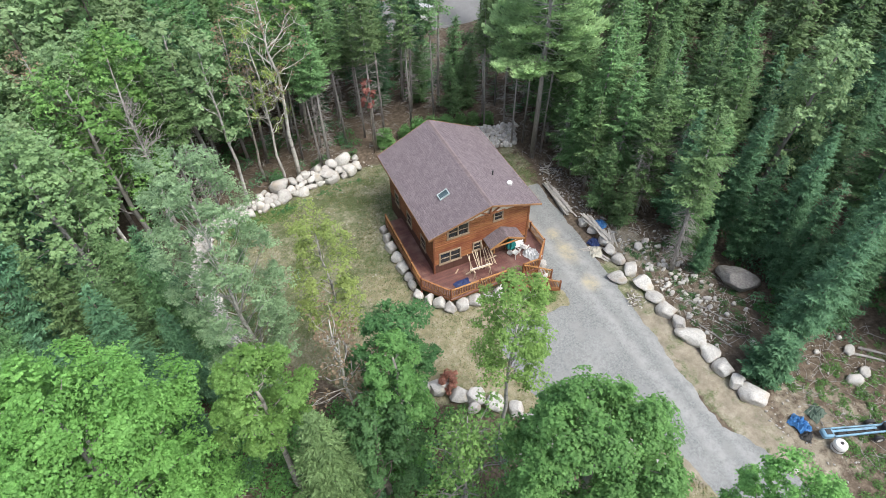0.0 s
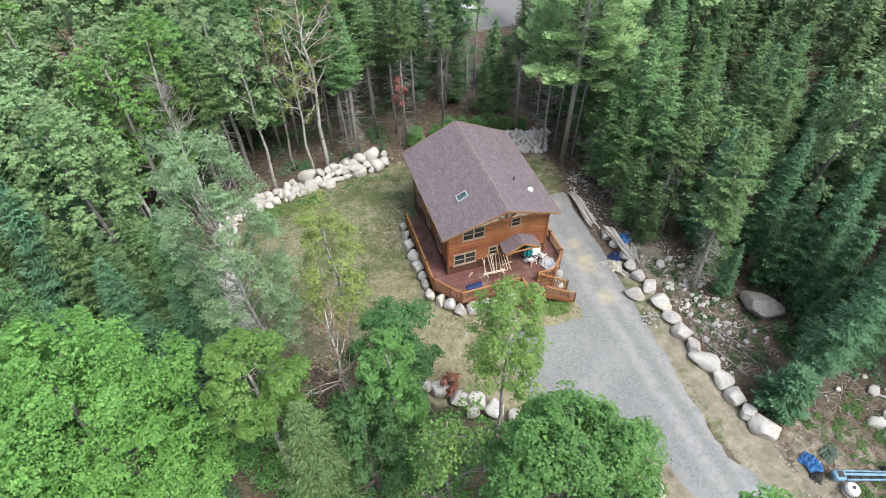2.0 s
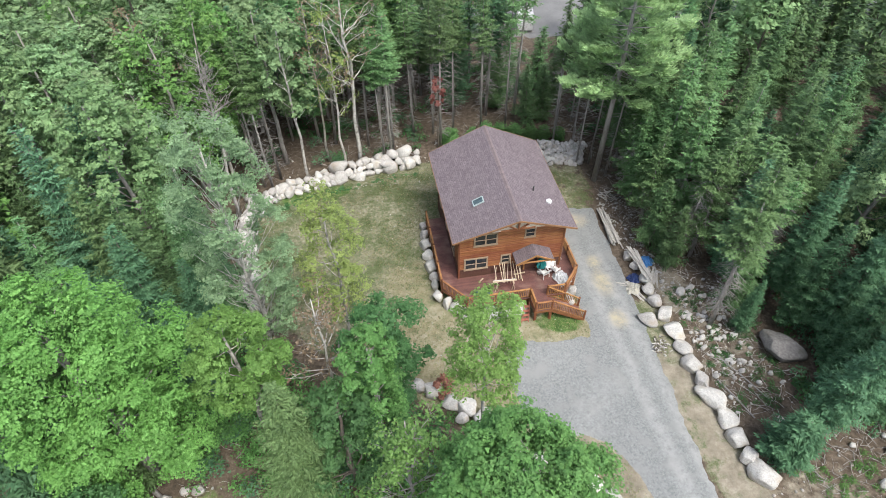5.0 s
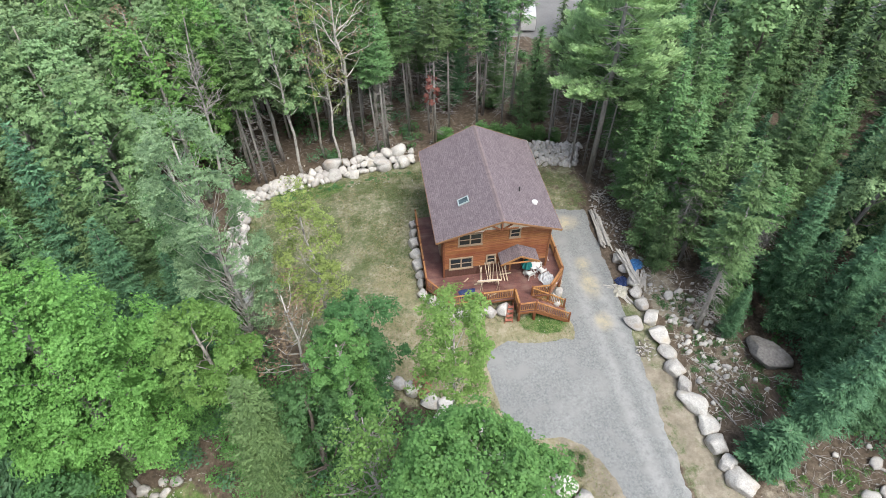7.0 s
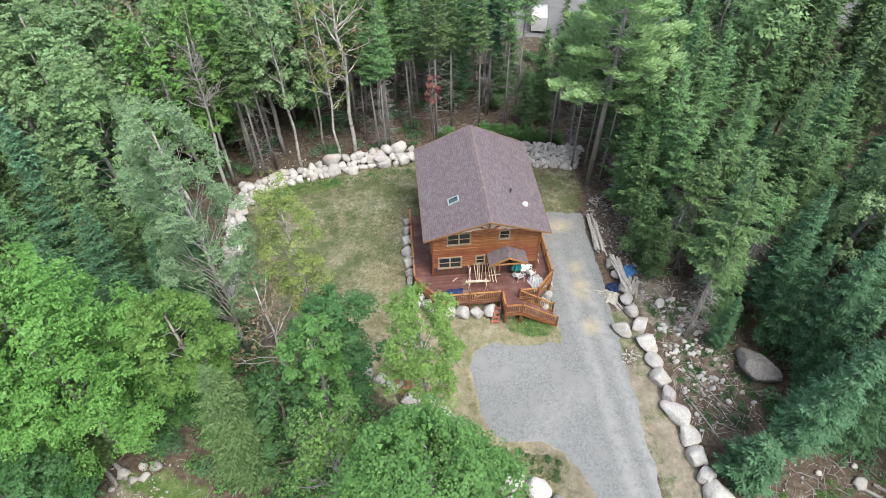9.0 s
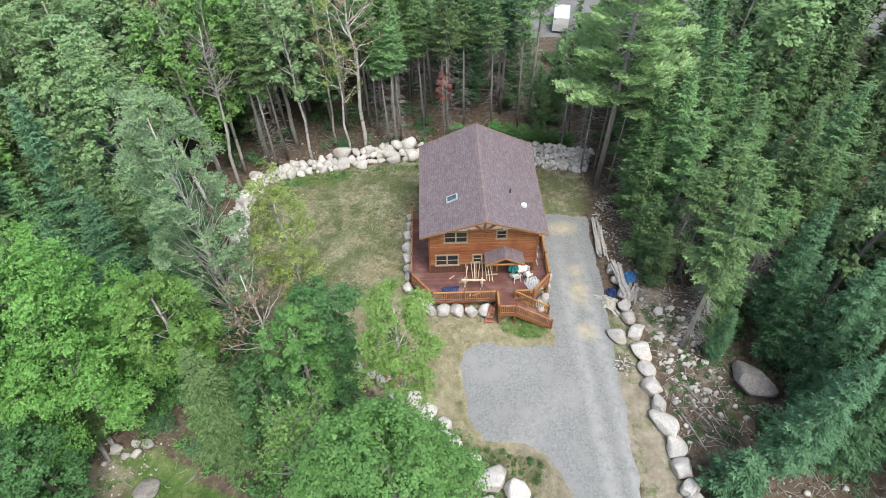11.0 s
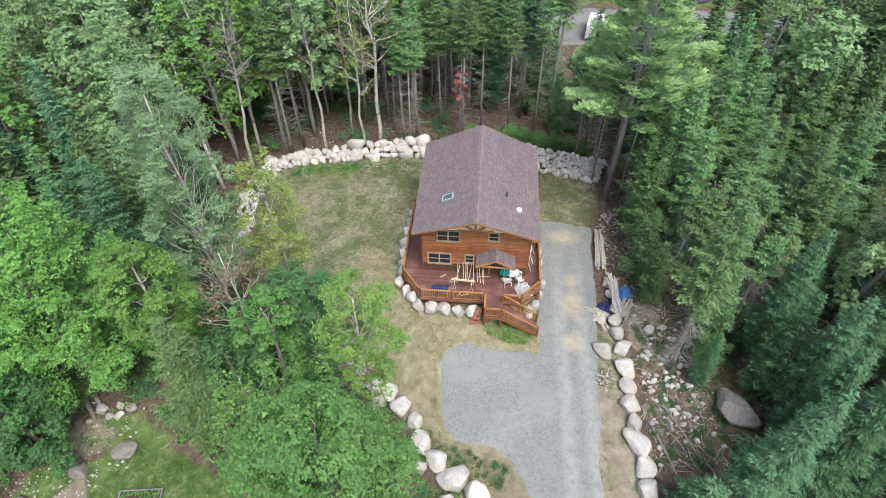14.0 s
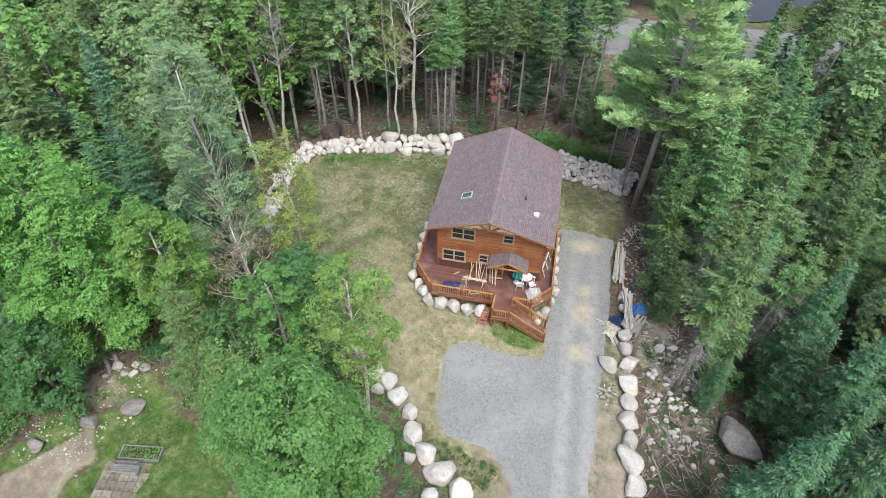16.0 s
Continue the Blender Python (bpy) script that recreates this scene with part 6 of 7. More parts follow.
# rubble beside the plank piles and stray stones on the lawn
def rubble(label, count, seed, where, low, high):
    rng = np.random.default_rng(seed)
    pebble = rock_mesh(150 + seed, 1, 0.3, flats=9, deep=(0.4, 0.7))
    base = np.array([v.co[:] for v in pebble.vertices])
    tri = np.array([p.vertices[:] for p in pebble.polygons])
    vs, fs = [], []
    k = 0
    while len(vs) < count:
        x, y = rng.uniform(where[0], where[1]), rng.uniform(where[2], where[3])
        if -1.6 < x < 9 and -3 < y < 9.3:
            continue
        s = low + (high - low) * rng.uniform() ** 2.2
        a = rng.uniform(0, 6.28)
        c, sn = math.cos(a), math.sin(a)
        m = base * np.array([s * 0.6, s * rng.uniform(0.35, 0.55), s * 0.35]) @ np.array([[c, sn, 0], [-sn, c, 0], [0, 0, 1]])
        vs.append(m + np.array([x, y, gz(x, y) + s * 0.12]))
        fs.append(tri + k)
        k += len(base)
    ob = part("rubble", fast_mesh("rubble", np.concatenate(vs), np.concatenate(fs)), M["rock"])
    return tagged(ob, label, "rubble", kind="stuff")


rubble("small pale rubble along the driveway edge", 260, 31, (14.3, 16.8, -3, 9), 0.08, 0.3)
rubble("small pale rubble among brush", 220, 32, (15.6, 20.5, -13, -2), 0.06, 0.25)
rubble("stray pale stones on the lawn", 320, 33, (-15, 8, -6, 15), 0.05, 0.17)
rubble("pale rubble along the sandy garden path", 240, 37, (-23.5, -18.4, -19.6, -16.0), 0.05, 0.3)
rubble("small stones on the bare garden soil", 170, 38, (-21.5, -17.0, -16.0, -11.6), 0.05, 0.3)
rubble("pale rubble on bare soil", 260, 34, (15, 26, -25, -15), 0.06, 0.28)
rubble("pale rubble in front of the rock wall", 150, 35, (-14, 14, 13.2, 15.5), 0.06, 0.2)
rubble("stray stones behind the rock wall", 140, 36, (-17, 15, 16, 20), 0.08, 0.35)


# ---- things on the deck ----
def plastic_chair(x, y, turn, label="white plastic garden chair"):
    c = thing("garden_chair", pose(x, y, DECK, 0, 0, turn), label, "chair", "chairs on the deck")
    part("seat", Shape().box((-0.24, -0.22, 0.4), (0.24, 0.24, 0.44), cut=0.012), M["plastic_white"], c)
    bk = Shape()
    for i in range(5):
        u = -0.2 + 0.1 * i
        bk.beam((u, 0.22, 0.44), (u, 0.34, 0.86), 0.055, 0.02)
    bk.beam((-0.25, 0.34, 0.87), (0.25, 0.34, 0.87), 0.03, 0.07, 0.008)
    part("backrest", bk, M["plastic_white"], c)
    for sx_ in (-1, 1):
        part("armrest", Shape().box((sx_ * 0.27 - 0.03, -0.22, 0.62), (sx_ * 0.27 + 0.03, 0.28, 0.65), cut=0.008), M["plastic_white"], c)
        for sy_ in (-1, 1):
            part("leg", Shape().beam((sx_ * 0.25, sy_ * 0.22, 0.62 if sy_ < 0 else 0.44), (sx_ * 0.28, sy_ * 0.27, 0.0), 0.045, 0.045, 0.006), M["plastic_white"], c)
    return c


plastic_chair(6.35, -0.95, 200)
plastic_chair(7.25, -0.75, 120)
plastic_chair(7.35, 0.15, 60, "white plastic garden chair beside the table")
tb = thing("garden_table", pose(6.75, -0.35, DECK), "round white plastic garden table", "table")
part("tabletop", Shape().tube([(0, 0, 0.69), (0, 0, 0.72), (0, 0, 0.735)], [0.46, 0.48, 0.46], 20), M["plastic_white"], tb)
for k in range(4):
    a = 0.8 + k * math.pi / 2
    part("leg", Shape().beam((0.3 * math.cos(a), 0.3 * math.sin(a), 0.69), (0.38 * math.cos(a), 0.38 * math.sin(a), 0), 0.05, 0.05, 0.006), M["plastic_white"], tb)
um = thing("patio_umbrella", pose(6.15, -0.5, DECK), "folded teal patio umbrella beside the door", "umbrella")
part("pole", Shape().tube([(0, 0, 0), (0, 0, 1.7)], [0.022, 0.022], 8), M["white_paint"], um)
part("base", Shape().tube([(0, 0, 0), (0, 0, 0.08), (0, 0, 0.12)], [0.24, 0.23, 0.05], 14), M["plastic_white"], um)
cl = Shape()
for i in range(7):
    z = 0.45 + i * 0.2
    r = (0.1, 0.3, 0.36, 0.33, 0.25, 0.14, 0.03)[i]
    for j in range(16):
        a = 2 * math.pi * j / 16
        q = r * (1.15 if j % 2 else 0.75)
        cl.v.append((q * math.cos(a), q * math.sin(a), z))
for i in range(6):
    for j in range(16):
        cl.f.append((i * 16 + j, i * 16 + (j + 1) % 16, i * 16 + 16 + (j + 1) % 16, i * 16 + 16 + j))
part("canopy", cl, M["teal_cloth"], um)

# sawhorse bench with a board on it
bn = thing("work_bench", pose(3.15, -1.45, DECK, 0, 0, -3), "pale plank laid over two sawhorses", "sawhorse")
part("plank", Shape().box((-0.9, -0.07, 0.72), (0.88, 0.05, 0.76), cut=0.006), M["pale_wood"], bn)
part("plank", Shape().box((-0.85, 0.07, 0.72), (0.8, 0.12, 0.75), cut=0.006), M["white_paint"], bn)
for sx_ in (-0.62, 0.62):
    tr = part("trestle", Shape().beam((sx_, -0.3, 0.68), (sx_, 0.3, 0.68), 0.09, 0.08), M["pale_wood"], bn)
    for sy_ in (-1, 1):
        for d in (-0.18, 0.18):
            part("leg", Shape().beam((sx_, sy_ * 0.26, 0.68), (sx_ + d * 0.6, sy_ * 0.3, 0.0), 0.03, 0.045), M["pale_wood"], tr)
# boards leaning on the wall
lean_rng = random.Random(12)
for i in range(11):
    x = 2.65 + i * 0.2 + lean_rng.uniform(-0.06, 0.06)
    h = (1.15, 0.9, 1.35, 1.25, 1.3, 1.2, 1.9, 1.3, 1.5, 1.25, 1.05)[i]
    ob = part("leaning_board", Shape().beam((x + lean_rng.uniform(-0.25, 0.25), -0.9 - 0.2 * lean_rng.random(), DECK + 0.02), (x, -0.12, DECK + h * 0.95), 0.055, 0.03, 0.004), M["pale_wood"])
    tagged(ob, "pale sawn board leaning against the cabin wall", "board", "boards leaning on the wall")
for i, (x, y, a, l_) in enumerate(((2.55, -0.95, 12, 0.9), (2.9, -2.15, 70, 0.5), (3.3, -2.2, 20, 0.6), (1.6, -0.5, 40, 0.5), (4.6, -0.35, 5, 0.9))):
    ob = part("offcut", Shape().box((-l_ / 2, -0.05, 0), (l_ / 2, 0.05, 0.04), cut=0.004), M["pale_wood"])
    ob.matrix_basis = pose(x, y, DECK + 0.004, 0, 0, a)
    tagged(ob, "short pale board lying on the deck", "board", "boards lying on the deck")
for x, y in ((7.95, 1.0), (8.1, 1.8)):
    ob = thing("sawhorse", pose(x, y, DECK, 0, 0, 80), "white folding sawhorse beside the cabin", "sawhorse")
    part("beam", Shape().box((-0.5, -0.05, 0.82), (0.5, 0.05, 0.92), cut=0.006), M["white_paint"], ob)
    for a in (-0.42, 0.42):
        for b in (-1, 1):
            part("leg", Shape().beam((a, 0, 0.86), (a * 1.15, b * 0.3, 0), 0.05, 0.05), M["white_paint"], ob)


def crumple(name, x, y, z, lx, ly, h, material, label, category, seed, turn=0.0, n=16, sag=1.0):
    """A loose sheet lying in folds."""
    s = Shape()
    for j in range(n + 1):
        for i in range(n + 1):
            u, v = i / n * 2 - 1, j / n * 2 - 1
            r = math.hypot(u, v)
            wob = 1 + 0.22 * noise.noise((u * 1.7 + seed, v * 1.7, seed))
            f = max(0.0, 1 - r ** 2 * 0.72) * (0.45 + 0.9 * abs(noise.noise((u * 2.2, v * 2.2 + seed, 2.0)))) + 0.2 * abs(noise.noise((u * 6, v * 6, seed)))
            s.v.append((u * lx / 2 * wob, v * ly / 2 * wob, h * f * sag + 0.012))
    for j in range(n):
        for i in range(n):
            k = j * (n + 1) + i
            s.f.append((k, k + 1, k + n + 2, k + n + 1))
    ob = part(name, s, material, smooth=False)
    ob.matrix_basis = pose(x, y, z, 0, 0, turn)
    so = ob.modifiers.new("thickness", "SOLIDIFY")
    so.thickness = 0.01
    return tagged(ob, label, category)


crumple("tarp", 1.45, -1.75, DECK, 1.25, 0.75, 0.12, M["navy_tarp"], "folded dark blue tarp lying on the deck", "tarp", 3, 4)
crumple("plastic_sheet", 7.55, -1.45, DECK, 1.1, 1.3, 0.5, M["clear_plastic"], "crumpled clear plastic sheet on the deck", "plastic sheet", 5, 20)
ramp = thing("steps_ladder", pose(4.35, -3.35, gz(4.35, -3.4), 0, 0, 0), "old red-brown wooden steps leaning against the deck", "ladder")
for dx in (0.0, 0.55):
    part("stringer", Shape().beam((-0.55 + dx, -0.75, 0.0), (-0.05 + dx * 0.6, 0.25, 1.0), 0.05, 0.16), M["red_wood"], ramp)
for k in range(4):
    q = 0.15 + 0.22 * k
    part("tread", Shape().box((-0.53 + 0.5 * q, -0.75 + q - 0.1, q - 0.02), (0.02 + 0.28 * q, -0.75 + q + 0.1, q + 0.02)), M["red_wood"], ramp)

# ---- beside the driveway ----
def plank_pile(name, x, y, turn, count, length, material, label, group="", spread=0.5, seed=1):
    rng = random.Random(seed)
    t = thing(name, pose(x, y, gz(x, y), 0, 0, turn), label, "lumber pile", group)
    for i in range(count):
        l_ = length * rng.uniform(0.6, 1.0)
        m = pose(rng.uniform(-spread, spread), rng.uniform(-0.4, 0.4), 0.03 + 0.05 * (i // 3), rng.uniform(-2, 2), rng.uniform(-6, 6), rng.uniform(-7, 7))
        part("plank", Shape().box((-0.065, -l_ / 2, 0), (0.065, l_ / 2, 0.035), m, 0.004), material, t)
    return t


plank_pile("plank_pile", 14.05, 4.8, -3, 26, 4.4, M["weathered_wood"], "long pile of pale weathered boards", spread=0.35, seed=2)
plank_pile("plank_pile", 14.55, -0.1, 3, 14, 3.4, M["weathered_wood"], "grey weathered planks laid on the stones", spread=0.22, seed=3).location.z += 0.75
plank_pile("plank_pile", 15.3, -1.2, -25, 18, 1.7, M["weathered_wood"], "heap of broken pale boards", spread=0.4, seed=4).location.z += 0.1
crumple("tarp", 15.6, 0.6, gz(15.6, 0.6), 1.3, 1.1, 0.35, M["blue_tarp"], "bright blue tarp thrown over rubble", "tarp", 8, 30)
crumple("tarp", 13.95, -1.0, gz(14, -1), 1.0, 1.0, 0.5, M["navy_tarp"], "dark navy tarp in a heap", "tarp", 11, 10)
M["sacking"] = shade("sacking", (0.36, 0.346, 0.288), (0.475, 0.454, 0.389), scale=3, rough=0.8, bump=0.3)
crumple("sack", 13.5, -1.9, gz(13.5, -1.9), 1.3, 1.0, 0.5, M["sacking"], "pale building sack with scraps beside it", "sack", 14, 60)
plank_pile("scrap_boards", 13.7, -2.7, 20, 5, 1.2, M["weathered_wood"], "short scraps of weathered board", spread=0.3, seed=6)
plank_pile("scrap_boards", 13.1, -1.3, 70, 5, 0.9, M["weathered_wood"], "short pale scraps of board", spread=0.3, seed=7)
M["white_log"] = shade("white_log", (0.324, 0.31, 0.281), (0.504, 0.49, 0.461), scale=3, fine=12, rough=0.85, bump=0.3, obj=0.2)
log_rng = random.Random(9)
brush = thing("brush_pile", pose(13.3, -7.3, gz(13.3, -7.3)), "small heap of white birch cuttings and dark ash", "brush pile")
for i in range(46):
    a, r = log_rng.uniform(0, 6.28), 0.7 * log_rng.random() ** 0.6
    d, l_ = log_rng.uniform(0, 6.28), log_rng.uniform(0.12, 0.4)
    p = Vector((r * math.cos(a), r * math.sin(a) * 1.3, 0.25 * (1 - r) + 0.04))
    part("cutting", Shape().tube([p, p + Vector((math.cos(d) * l_, math.sin(d) * l_, log_rng.uniform(-0.04, 0.1)))], [0.045, 0.035], 6), M["white_log"] if i % 3 else M["brown_bark"], brush)
scrap = thing("scrap_heap", pose(15.3, 8.6, gz(15.3, 8.6)), "heap of pale scrap wood and dark sheeting under the pine", "scrap heap")
for i in range(30):
    a, r = log_rng.uniform(0, 6.28), 0.8 * log_rng.random()
    d, l_ = log_rng.uniform(0, 6.28), log_rng.uniform(0.3, 0.9)
    p = Vector((r * math.cos(a), r * math.sin(a) * 1.5, 0.3 * (1 - r) + 0.05))
    part("stick", Shape().beam(p, p + Vector((math.cos(d) * l_, math.sin(d) * l_, log_rng.uniform(-0.05, 0.25))), 0.07, 0.03), M["weathered_wood"] if i % 4 else M["dark_metal"], scrap)

# fallen sticks and slash on the cleared strips
def slash(x0, x1, y0, y1, count, seed, label, bark="grey_bark"):
    rng = random.Random(seed)
    s = Shape()
    for i in range(count):
        x, y = rng.uniform(x0, x1), rng.uniform(y0, y1)
        a, l_, r = rng.uniform(0, 6.28), rng.uniform(0.2, 1.2) ** 1.3, rng.uniform(0.008, 0.03)
        p = Vector((x, y, gz(x, y) + r))
        q = p + Vector((math.cos(a) * l_, math.sin(a) * l_, 0))
        q.z = gz(q.x, q.y) + rng.uniform(0.0, 0.3)
        m = (p + q) / 2 + Vector((rng.uniform(-0.1, 0.1), rng.uniform(-0.1, 0.1), 0.03))
        s.tube([p, m, q], [r, r * 0.8, r * 0.4], 4, False)
    ob = part("fallen_branches", s, M[bark])
    return tagged(ob, label, "branches", kind="stuff")


slash(15.6, 21.5, -14, 2, 330, 21, "grey fallen branches and brush among the stones")
slash(18, 27, -24, -14, 420, 22, "bleached fallen branches and brush on bare soil", "dead_wood")
slash(15.6, 20, -13, -1, 150, 26, "pale broken sticks among the loose stones", "white_bark")
slash(14.8, 17, 2, 13, 170, 23, "fallen sticks at the edge of the woods")
slash(-17, 6, 16.6, 22, 300, 24, "fallen branches behind the rock wall")
slash(-22, -10, -15, -4, 120, 25, "fallen branches under the trees")
for (xa, ya), (xb, yb), r in (((16.9, -8.7), (18.7, -12.6), 0.06), ((19.0, -4.5), (20.3, -6.9), 0.05), ((16.0, -10.5), (17.0, -13.6), 0.07), ((24.2, -17.6), (25.6, -18.9), 0.1), ((24.9, -17.4), (26.2, -18.6), 0.1), ((1.5, 19.5), (4.0, 17.4), 0.1), ((-2.2, 19.0), (-0.2, 17.5), 0.07), ((-21.7, -11.6), (-20.4, -12.9), 0.17), ((-21.1, -11.3), (-20.0, -12.5), 0.15), ((-8.5, -13.4), (-7.2, -14.6), 0.12)):
    za, zb = gz(xa, ya), gz(xb, yb)
    ob = part("fallen_log", Shape().tube([(xa, ya, za + r), ((xa + xb) / 2 + 0.05, (ya + yb) / 2, (za + zb) / 2 + r * 1.1), (xb, yb, zb + r)], [r, r * 0.9, r * 0.7], 8), M["dead_wood"])
    tagged(ob, "bleached fallen log lying on the ground", "log", "fallen logs")

# pale blue trailer and its load, beside the drive
tr = thing("boat_trailer", pose(17.3, -21.15, gz(17.3, -21.2), 0, 0, -20), "long steel-blue metal trailer frame on bare soil", "trailer")
for sy_ in (-0.27, 0.27):
    part("side_rail", Shape().beam((0.5, sy_, 0.55), (4.1, sy_ * 0.8, 0.66), 0.1, 0.16, 0.02), M["pale_blue_paint"], tr)
part("bed", Shape().box((0.7, -0.2, 0.44), (3.9, 0.2, 0.48)), M["dark_metal"], tr)
part("winch_beam", Shape().beam((0.4, 0.05, 0.62), (3.2, 0.0, 0.8), 0.14, 0.1, 0.02), M["pale_blue_paint"], tr)
for k in range(6):
    part("cross_bar", Shape().box((0.8 + 0.6 * k, -0.3, 0.5), (0.87 + 0.6 * k, 0.3, 0.55)), M["dark_metal"], tr)
part("front_box", Shape().box((-0.2, -0.3, 0.3), (0.5, 0.3, 0.74), cut=0.1), M["pale_blue_paint"], tr)
# Dark plate on the closed box, painted as the shade inside an opening.
part("box_opening", Shape().box((-0.02, -0.18, 0.735), (0.34, 0.18, 0.76)), M["dark_metal"], tr)
part("engine_block", Shape().box((3.7, -0.34, 0.5), (4.3, 0.34, 1.0), cut=0.12), M["dark_metal"], tr)
part("mast", Shape().beam((3.6, 0.2, 0.7), (4.25, 0.35, 1.35), 0.07, 0.07, 0.01), M["pale_blue_paint"], tr)
for sy_ in (-0.55, 0.55):
    wh = part("wheel", Shape().tube([(3.3, sy_ - 0.1, 0.32), (3.3, sy_ + 0.1, 0.32)], [0.32, 0.32], 18), M["dark_metal"], tr)
    part("rim", Shape().tube([(3.3, sy_ - 0.11, 0.32), (3.3, sy_ + 0.11, 0.32)], [0.16, 0.16], 12), M["plastic_white"], wh)
part("axle", Shape().tube([(3.3, -0.6, 0.32), (3.3, 0.6, 0.32)], [0.04, 0.04], 8), M["dark_metal"], tr)
part("jack_stand", Shape().box((0.1, -0.1, 0.0), (0.3, 0.1, 0.3)), M["dark_metal"], tr)
tank = thing("plastic_tank", pose(17.6, -22.1, gz(17.6, -22.1), 0, 0, 10), "white plastic tank beside the trailer", "tank")
part("body", Shape().tube([(0, 0, 0), (0, 0, 0.1), (0, 0, 0.55), (0, 0, 0.68), (0, 0, 0.72)], [0.36, 0.42, 0.42, 0.34, 0.1], 18), M["plastic_white"], tank)
part("cap", Shape().tube([(0, 0, 0.71), (0, 0, 0.78)], [0.1, 0.09], 10), M["dark_metal"], tank)
part("strap", Shape().tube([(0, 0, 0.3), (0, 0, 0.36)], [0.428, 0.428], 18), M["dark_metal"], tank)
crumple("tarp", 16.7, -20.0, gz(16.7, -20), 1.0, 1.3, 0.8, M["blue_tarp"], "bright blue tarp over a heap of goods", "tarp", 21, 15)
crumple("tarp", 16.5, -20.7, gz(16.5, -20.7), 0.8, 0.7, 0.5, M["dark_metal"], "black plastic sheet in a heap", "tarp", 23, 40)
M["green_canvas"] = shade("green_canvas", (0.05, 0.08, 0.06), (0.1, 0.14, 0.11), rough=0.8)
crumple("canvas_sheet", 18.3, -19.8, gz(18, -20), 1.2, 0.9, 0.4, M["green_canvas"], "dark green canvas sheet over a heap", "tarp", 29, 10)

# ---- neighbour's garden ----
M["paver"] = shade("paver", (0.15, 0.135, 0.115), (0.29, 0.26, 0.225), scale=3, fine=14, rough=0.9, bump=0.4, obj=0.3, stain=(0.09, 0.1, 0.06), stain_scale=2.0)
M["grey_board"] = shade("grey_board", (0.13, 0.135, 0.135), (0.25, 0.255, 0.25), scale=3, fine=20, rough=0.85, bump=0.3, obj=0.12)
M["soil"] = shade("soil", (0.04, 0.03, 0.02), (0.09, 0.065, 0.045), scale=4, fine=20, rough=0.95, bump=0.6)
bed = thing("raised_bed", pose(-15.3, -17.5, gz(-15.3, -17.5), 0, 0, 8), "weathered timber raised garden bed with green plants", "garden bed")
for lo, hi in (((-1.3, -0.45, 0), (1.3, -0.38, 0.35)), ((-1.3, 0.38, 0), (1.3, 0.45, 0.35)), ((-1.3, -0.38, 0), (-1.22, 0.38, 0.35)), ((1.22, -0.38, 0), (1.3, 0.38, 0.35))):
    part("side_board", Shape().box(lo, hi, cut=0.01), M["grey_board"], bed)
part("soil", Shape().box((-1.22, -0.38, 0.02), (1.22, 0.38, 0.28)), M["soil"], bed)
bl = puffs_to_leaves(np.random.default_rng(4), np.array([(x, y, 0.33) for x in np.linspace(-1.0, 1.0, 7) for y in (-0.2, 0.2)]), np.full(14, 0.2), 22, 0.12)
part("plants", fast_mesh("plants", *bl), M["green_leaf"], bed)
gb = thing("garden_bench", pose(-15.6, -18.7, gz(-15.6, -18.7), 0, 0, 8), "grey weathered wooden garden bench on pavers", "bench")
for k in range(4):
    part("slat", Shape().box((-0.85, -0.26 + 0.14 * k, 0.43), (0.85, -0.15 + 0.14 * k, 0.47), cut=0.005), M["grey_board"], gb)
for k in range(2):
    part("slat", Shape().box((-0.85, 0.33, 0.6 + 0.17 * k), (0.85, 0.36, 0.72 + 0.17 * k), cut=0.005), M["grey_board"], gb)
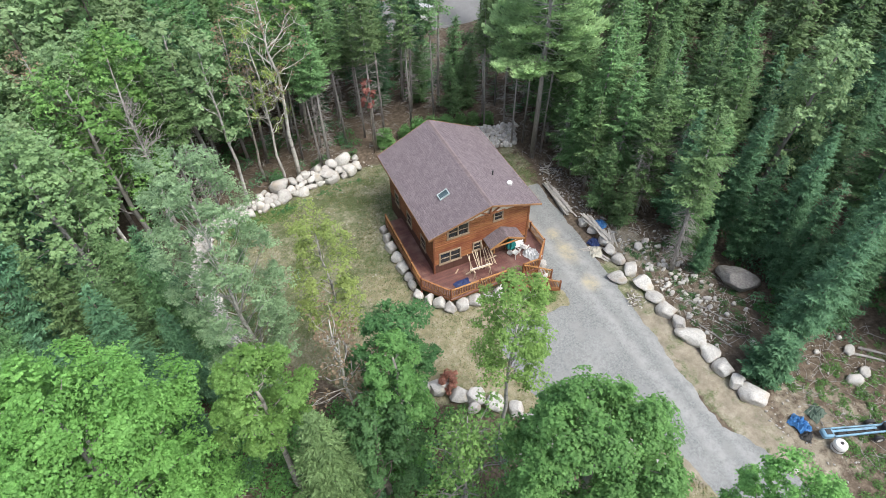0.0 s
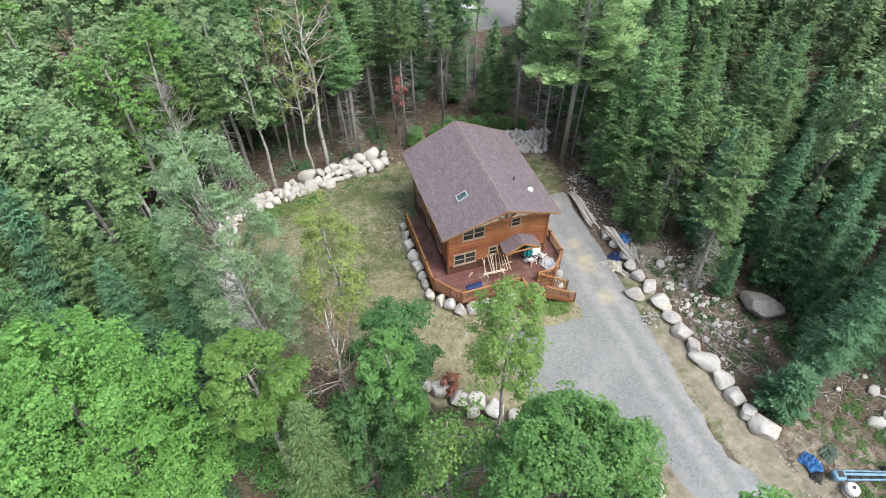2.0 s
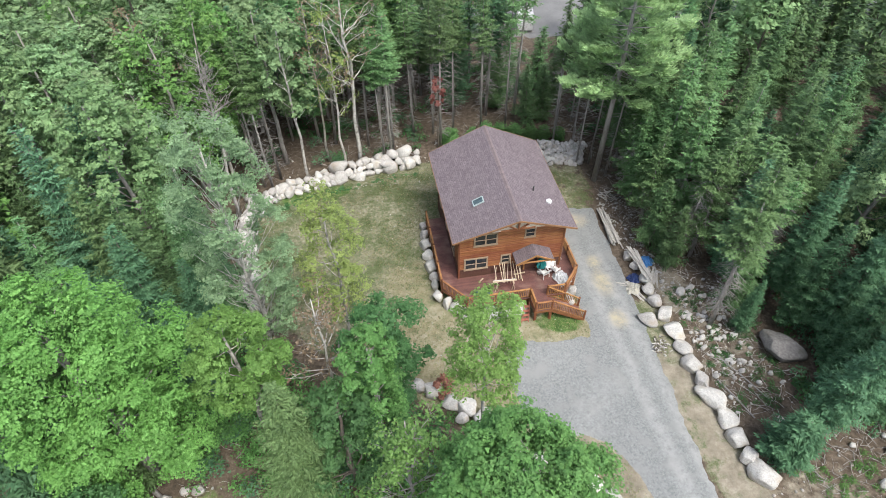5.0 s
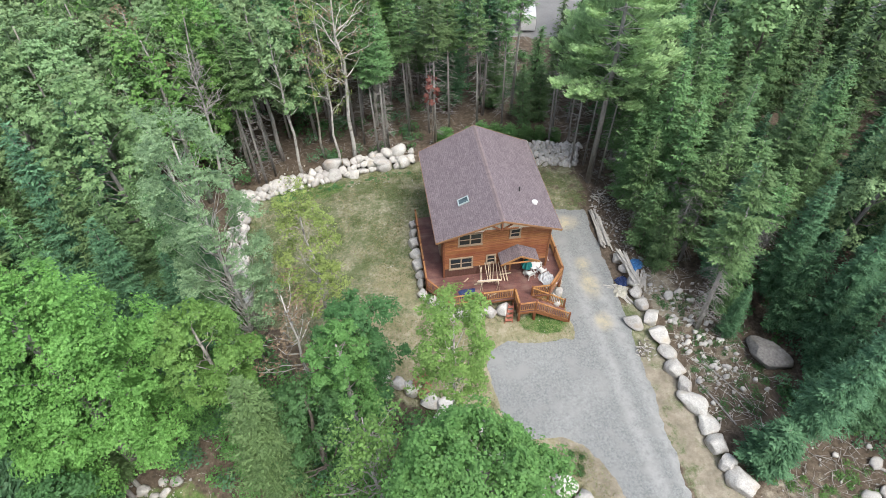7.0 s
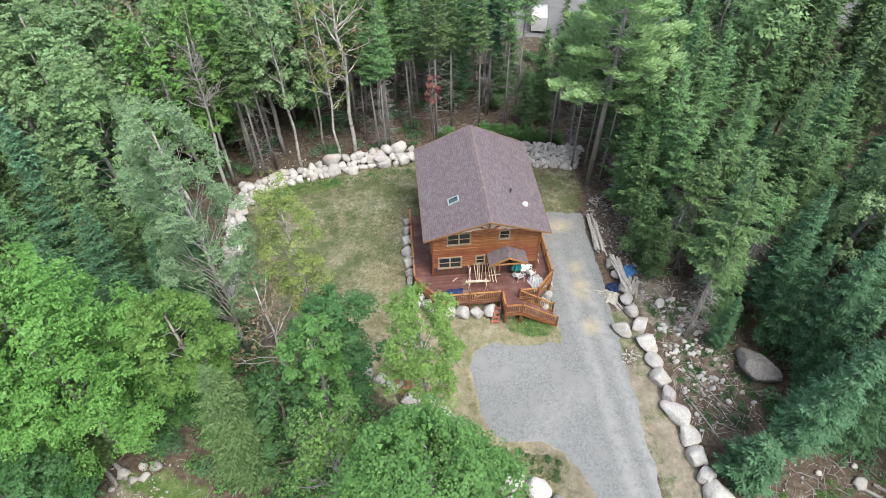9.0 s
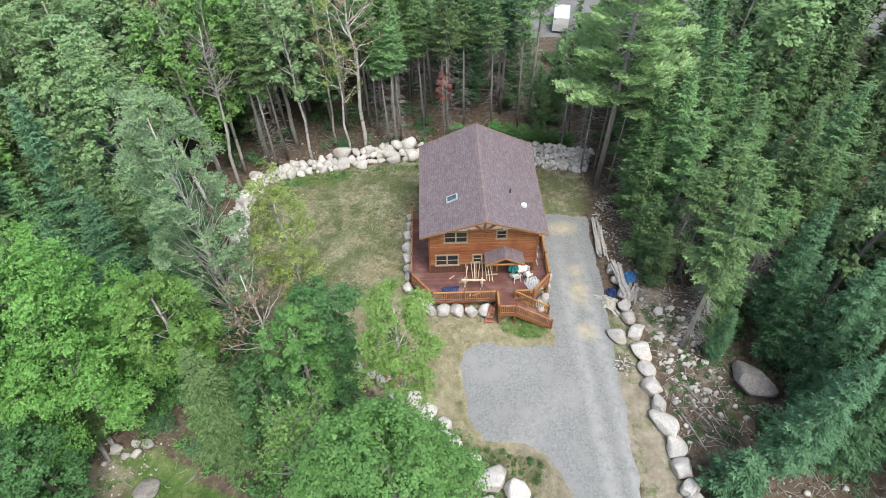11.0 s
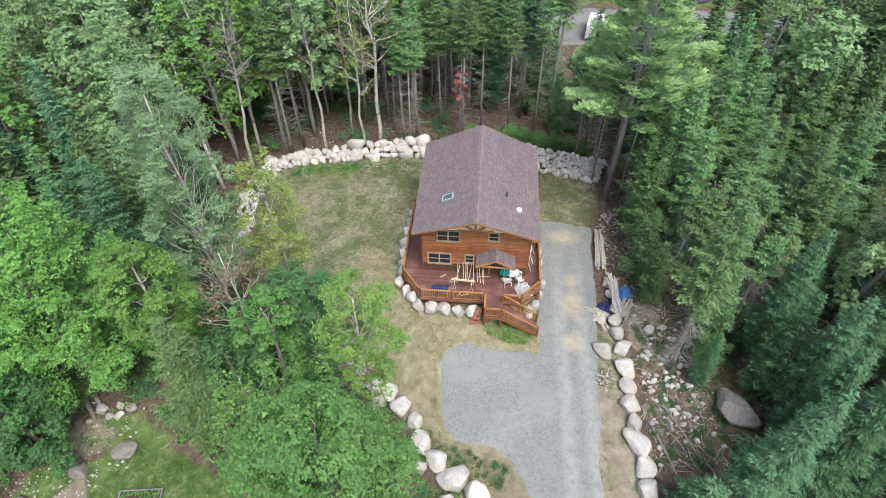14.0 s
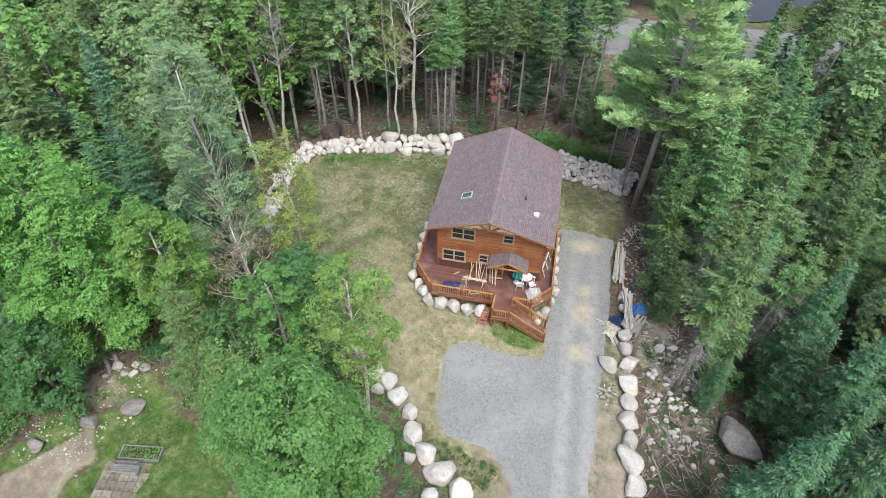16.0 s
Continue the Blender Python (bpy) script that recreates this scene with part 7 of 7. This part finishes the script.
for sx_ in (-0.75, 0.75):
    for sy_ in (-0.2, 0.3):
        part("leg", Shape().box((sx_ - 0.04, sy_ - 0.04, 0.0), (sx_ + 0.04, sy_ + 0.04, 0.43 if sy_ < 0 else 0.9)), M["grey_board"], gb)
terrace = thing("paved_terrace", pose(-15.6, -19.3, gz(-15.6, -19.3) + 0.02, 0, 0, 8), "small terrace of pale square pavers", "terrace", kind="structure")
pav = Shape().box((-0.29, -0.29, -0.05), (0.29, 0.29, 0.025), cut=0.012).mesh("paver")
pav.materials.append(M["paver"])
for i in range(5):
    for j in range(4):
        ob = new("paver", pav)
        ob.parent = terrace
        ob.matrix_basis = Matrix.Translation((-1.2 + 0.6 * i, -0.9 + 0.6 * j, 0.004 * ((i * 3 + j) % 3)))

# ---- parked van behind the trees ----
M["van_paint"] = shade("van_paint", (0.533, 0.54, 0.547), (0.59, 0.59, 0.598), rough=0.3, bump=0, spec=0.5)
van = thing("van", pose(17.0, 42.4, 0.06, 0, 0, 78), "white van parked on the far road", "van")
body = Shape()
prof = [(-2.4, 0.35), (-2.4, 1.2), (-2.3, 2.0), (-2.1, 2.15), (1.0, 2.15), (1.4, 2.0), (1.95, 1.25), (2.5, 1.05), (2.55, 0.35)]
body.add([(x, -0.95, z) for x, z in prof] + [(x, 0.95, z) for x, z in prof], [tuple(range(9)), tuple(reversed(range(9, 18)))] + [(i, 9 + i, 9 + (i + 1) % 9, (i + 1) % 9) for i in range(9)])
part("body", body, M["van_paint"], van)
part("windscreen", Shape().add([(1.46, -0.8, 1.97), (1.46, 0.8, 1.97), (1.99, 0.85, 1.28), (1.99, -0.85, 1.28)], [(0, 1, 2, 3)]), M["glass"], van)
for sy_ in (-0.97, 0.955):
    part("side_window", Shape().box((0.3, sy_, 1.3), (1.3, sy_ + 0.015, 1.9)), M["glass"], van)
for x in (-1.6, 1.6):
    for sy_ in (-0.92, 0.92):
        part("wheel", Shape().tube([(x, sy_ - 0.1, 0.34), (x, sy_ + 0.1, 0.34)], [0.34, 0.34], 16), M["dark_metal"], van)
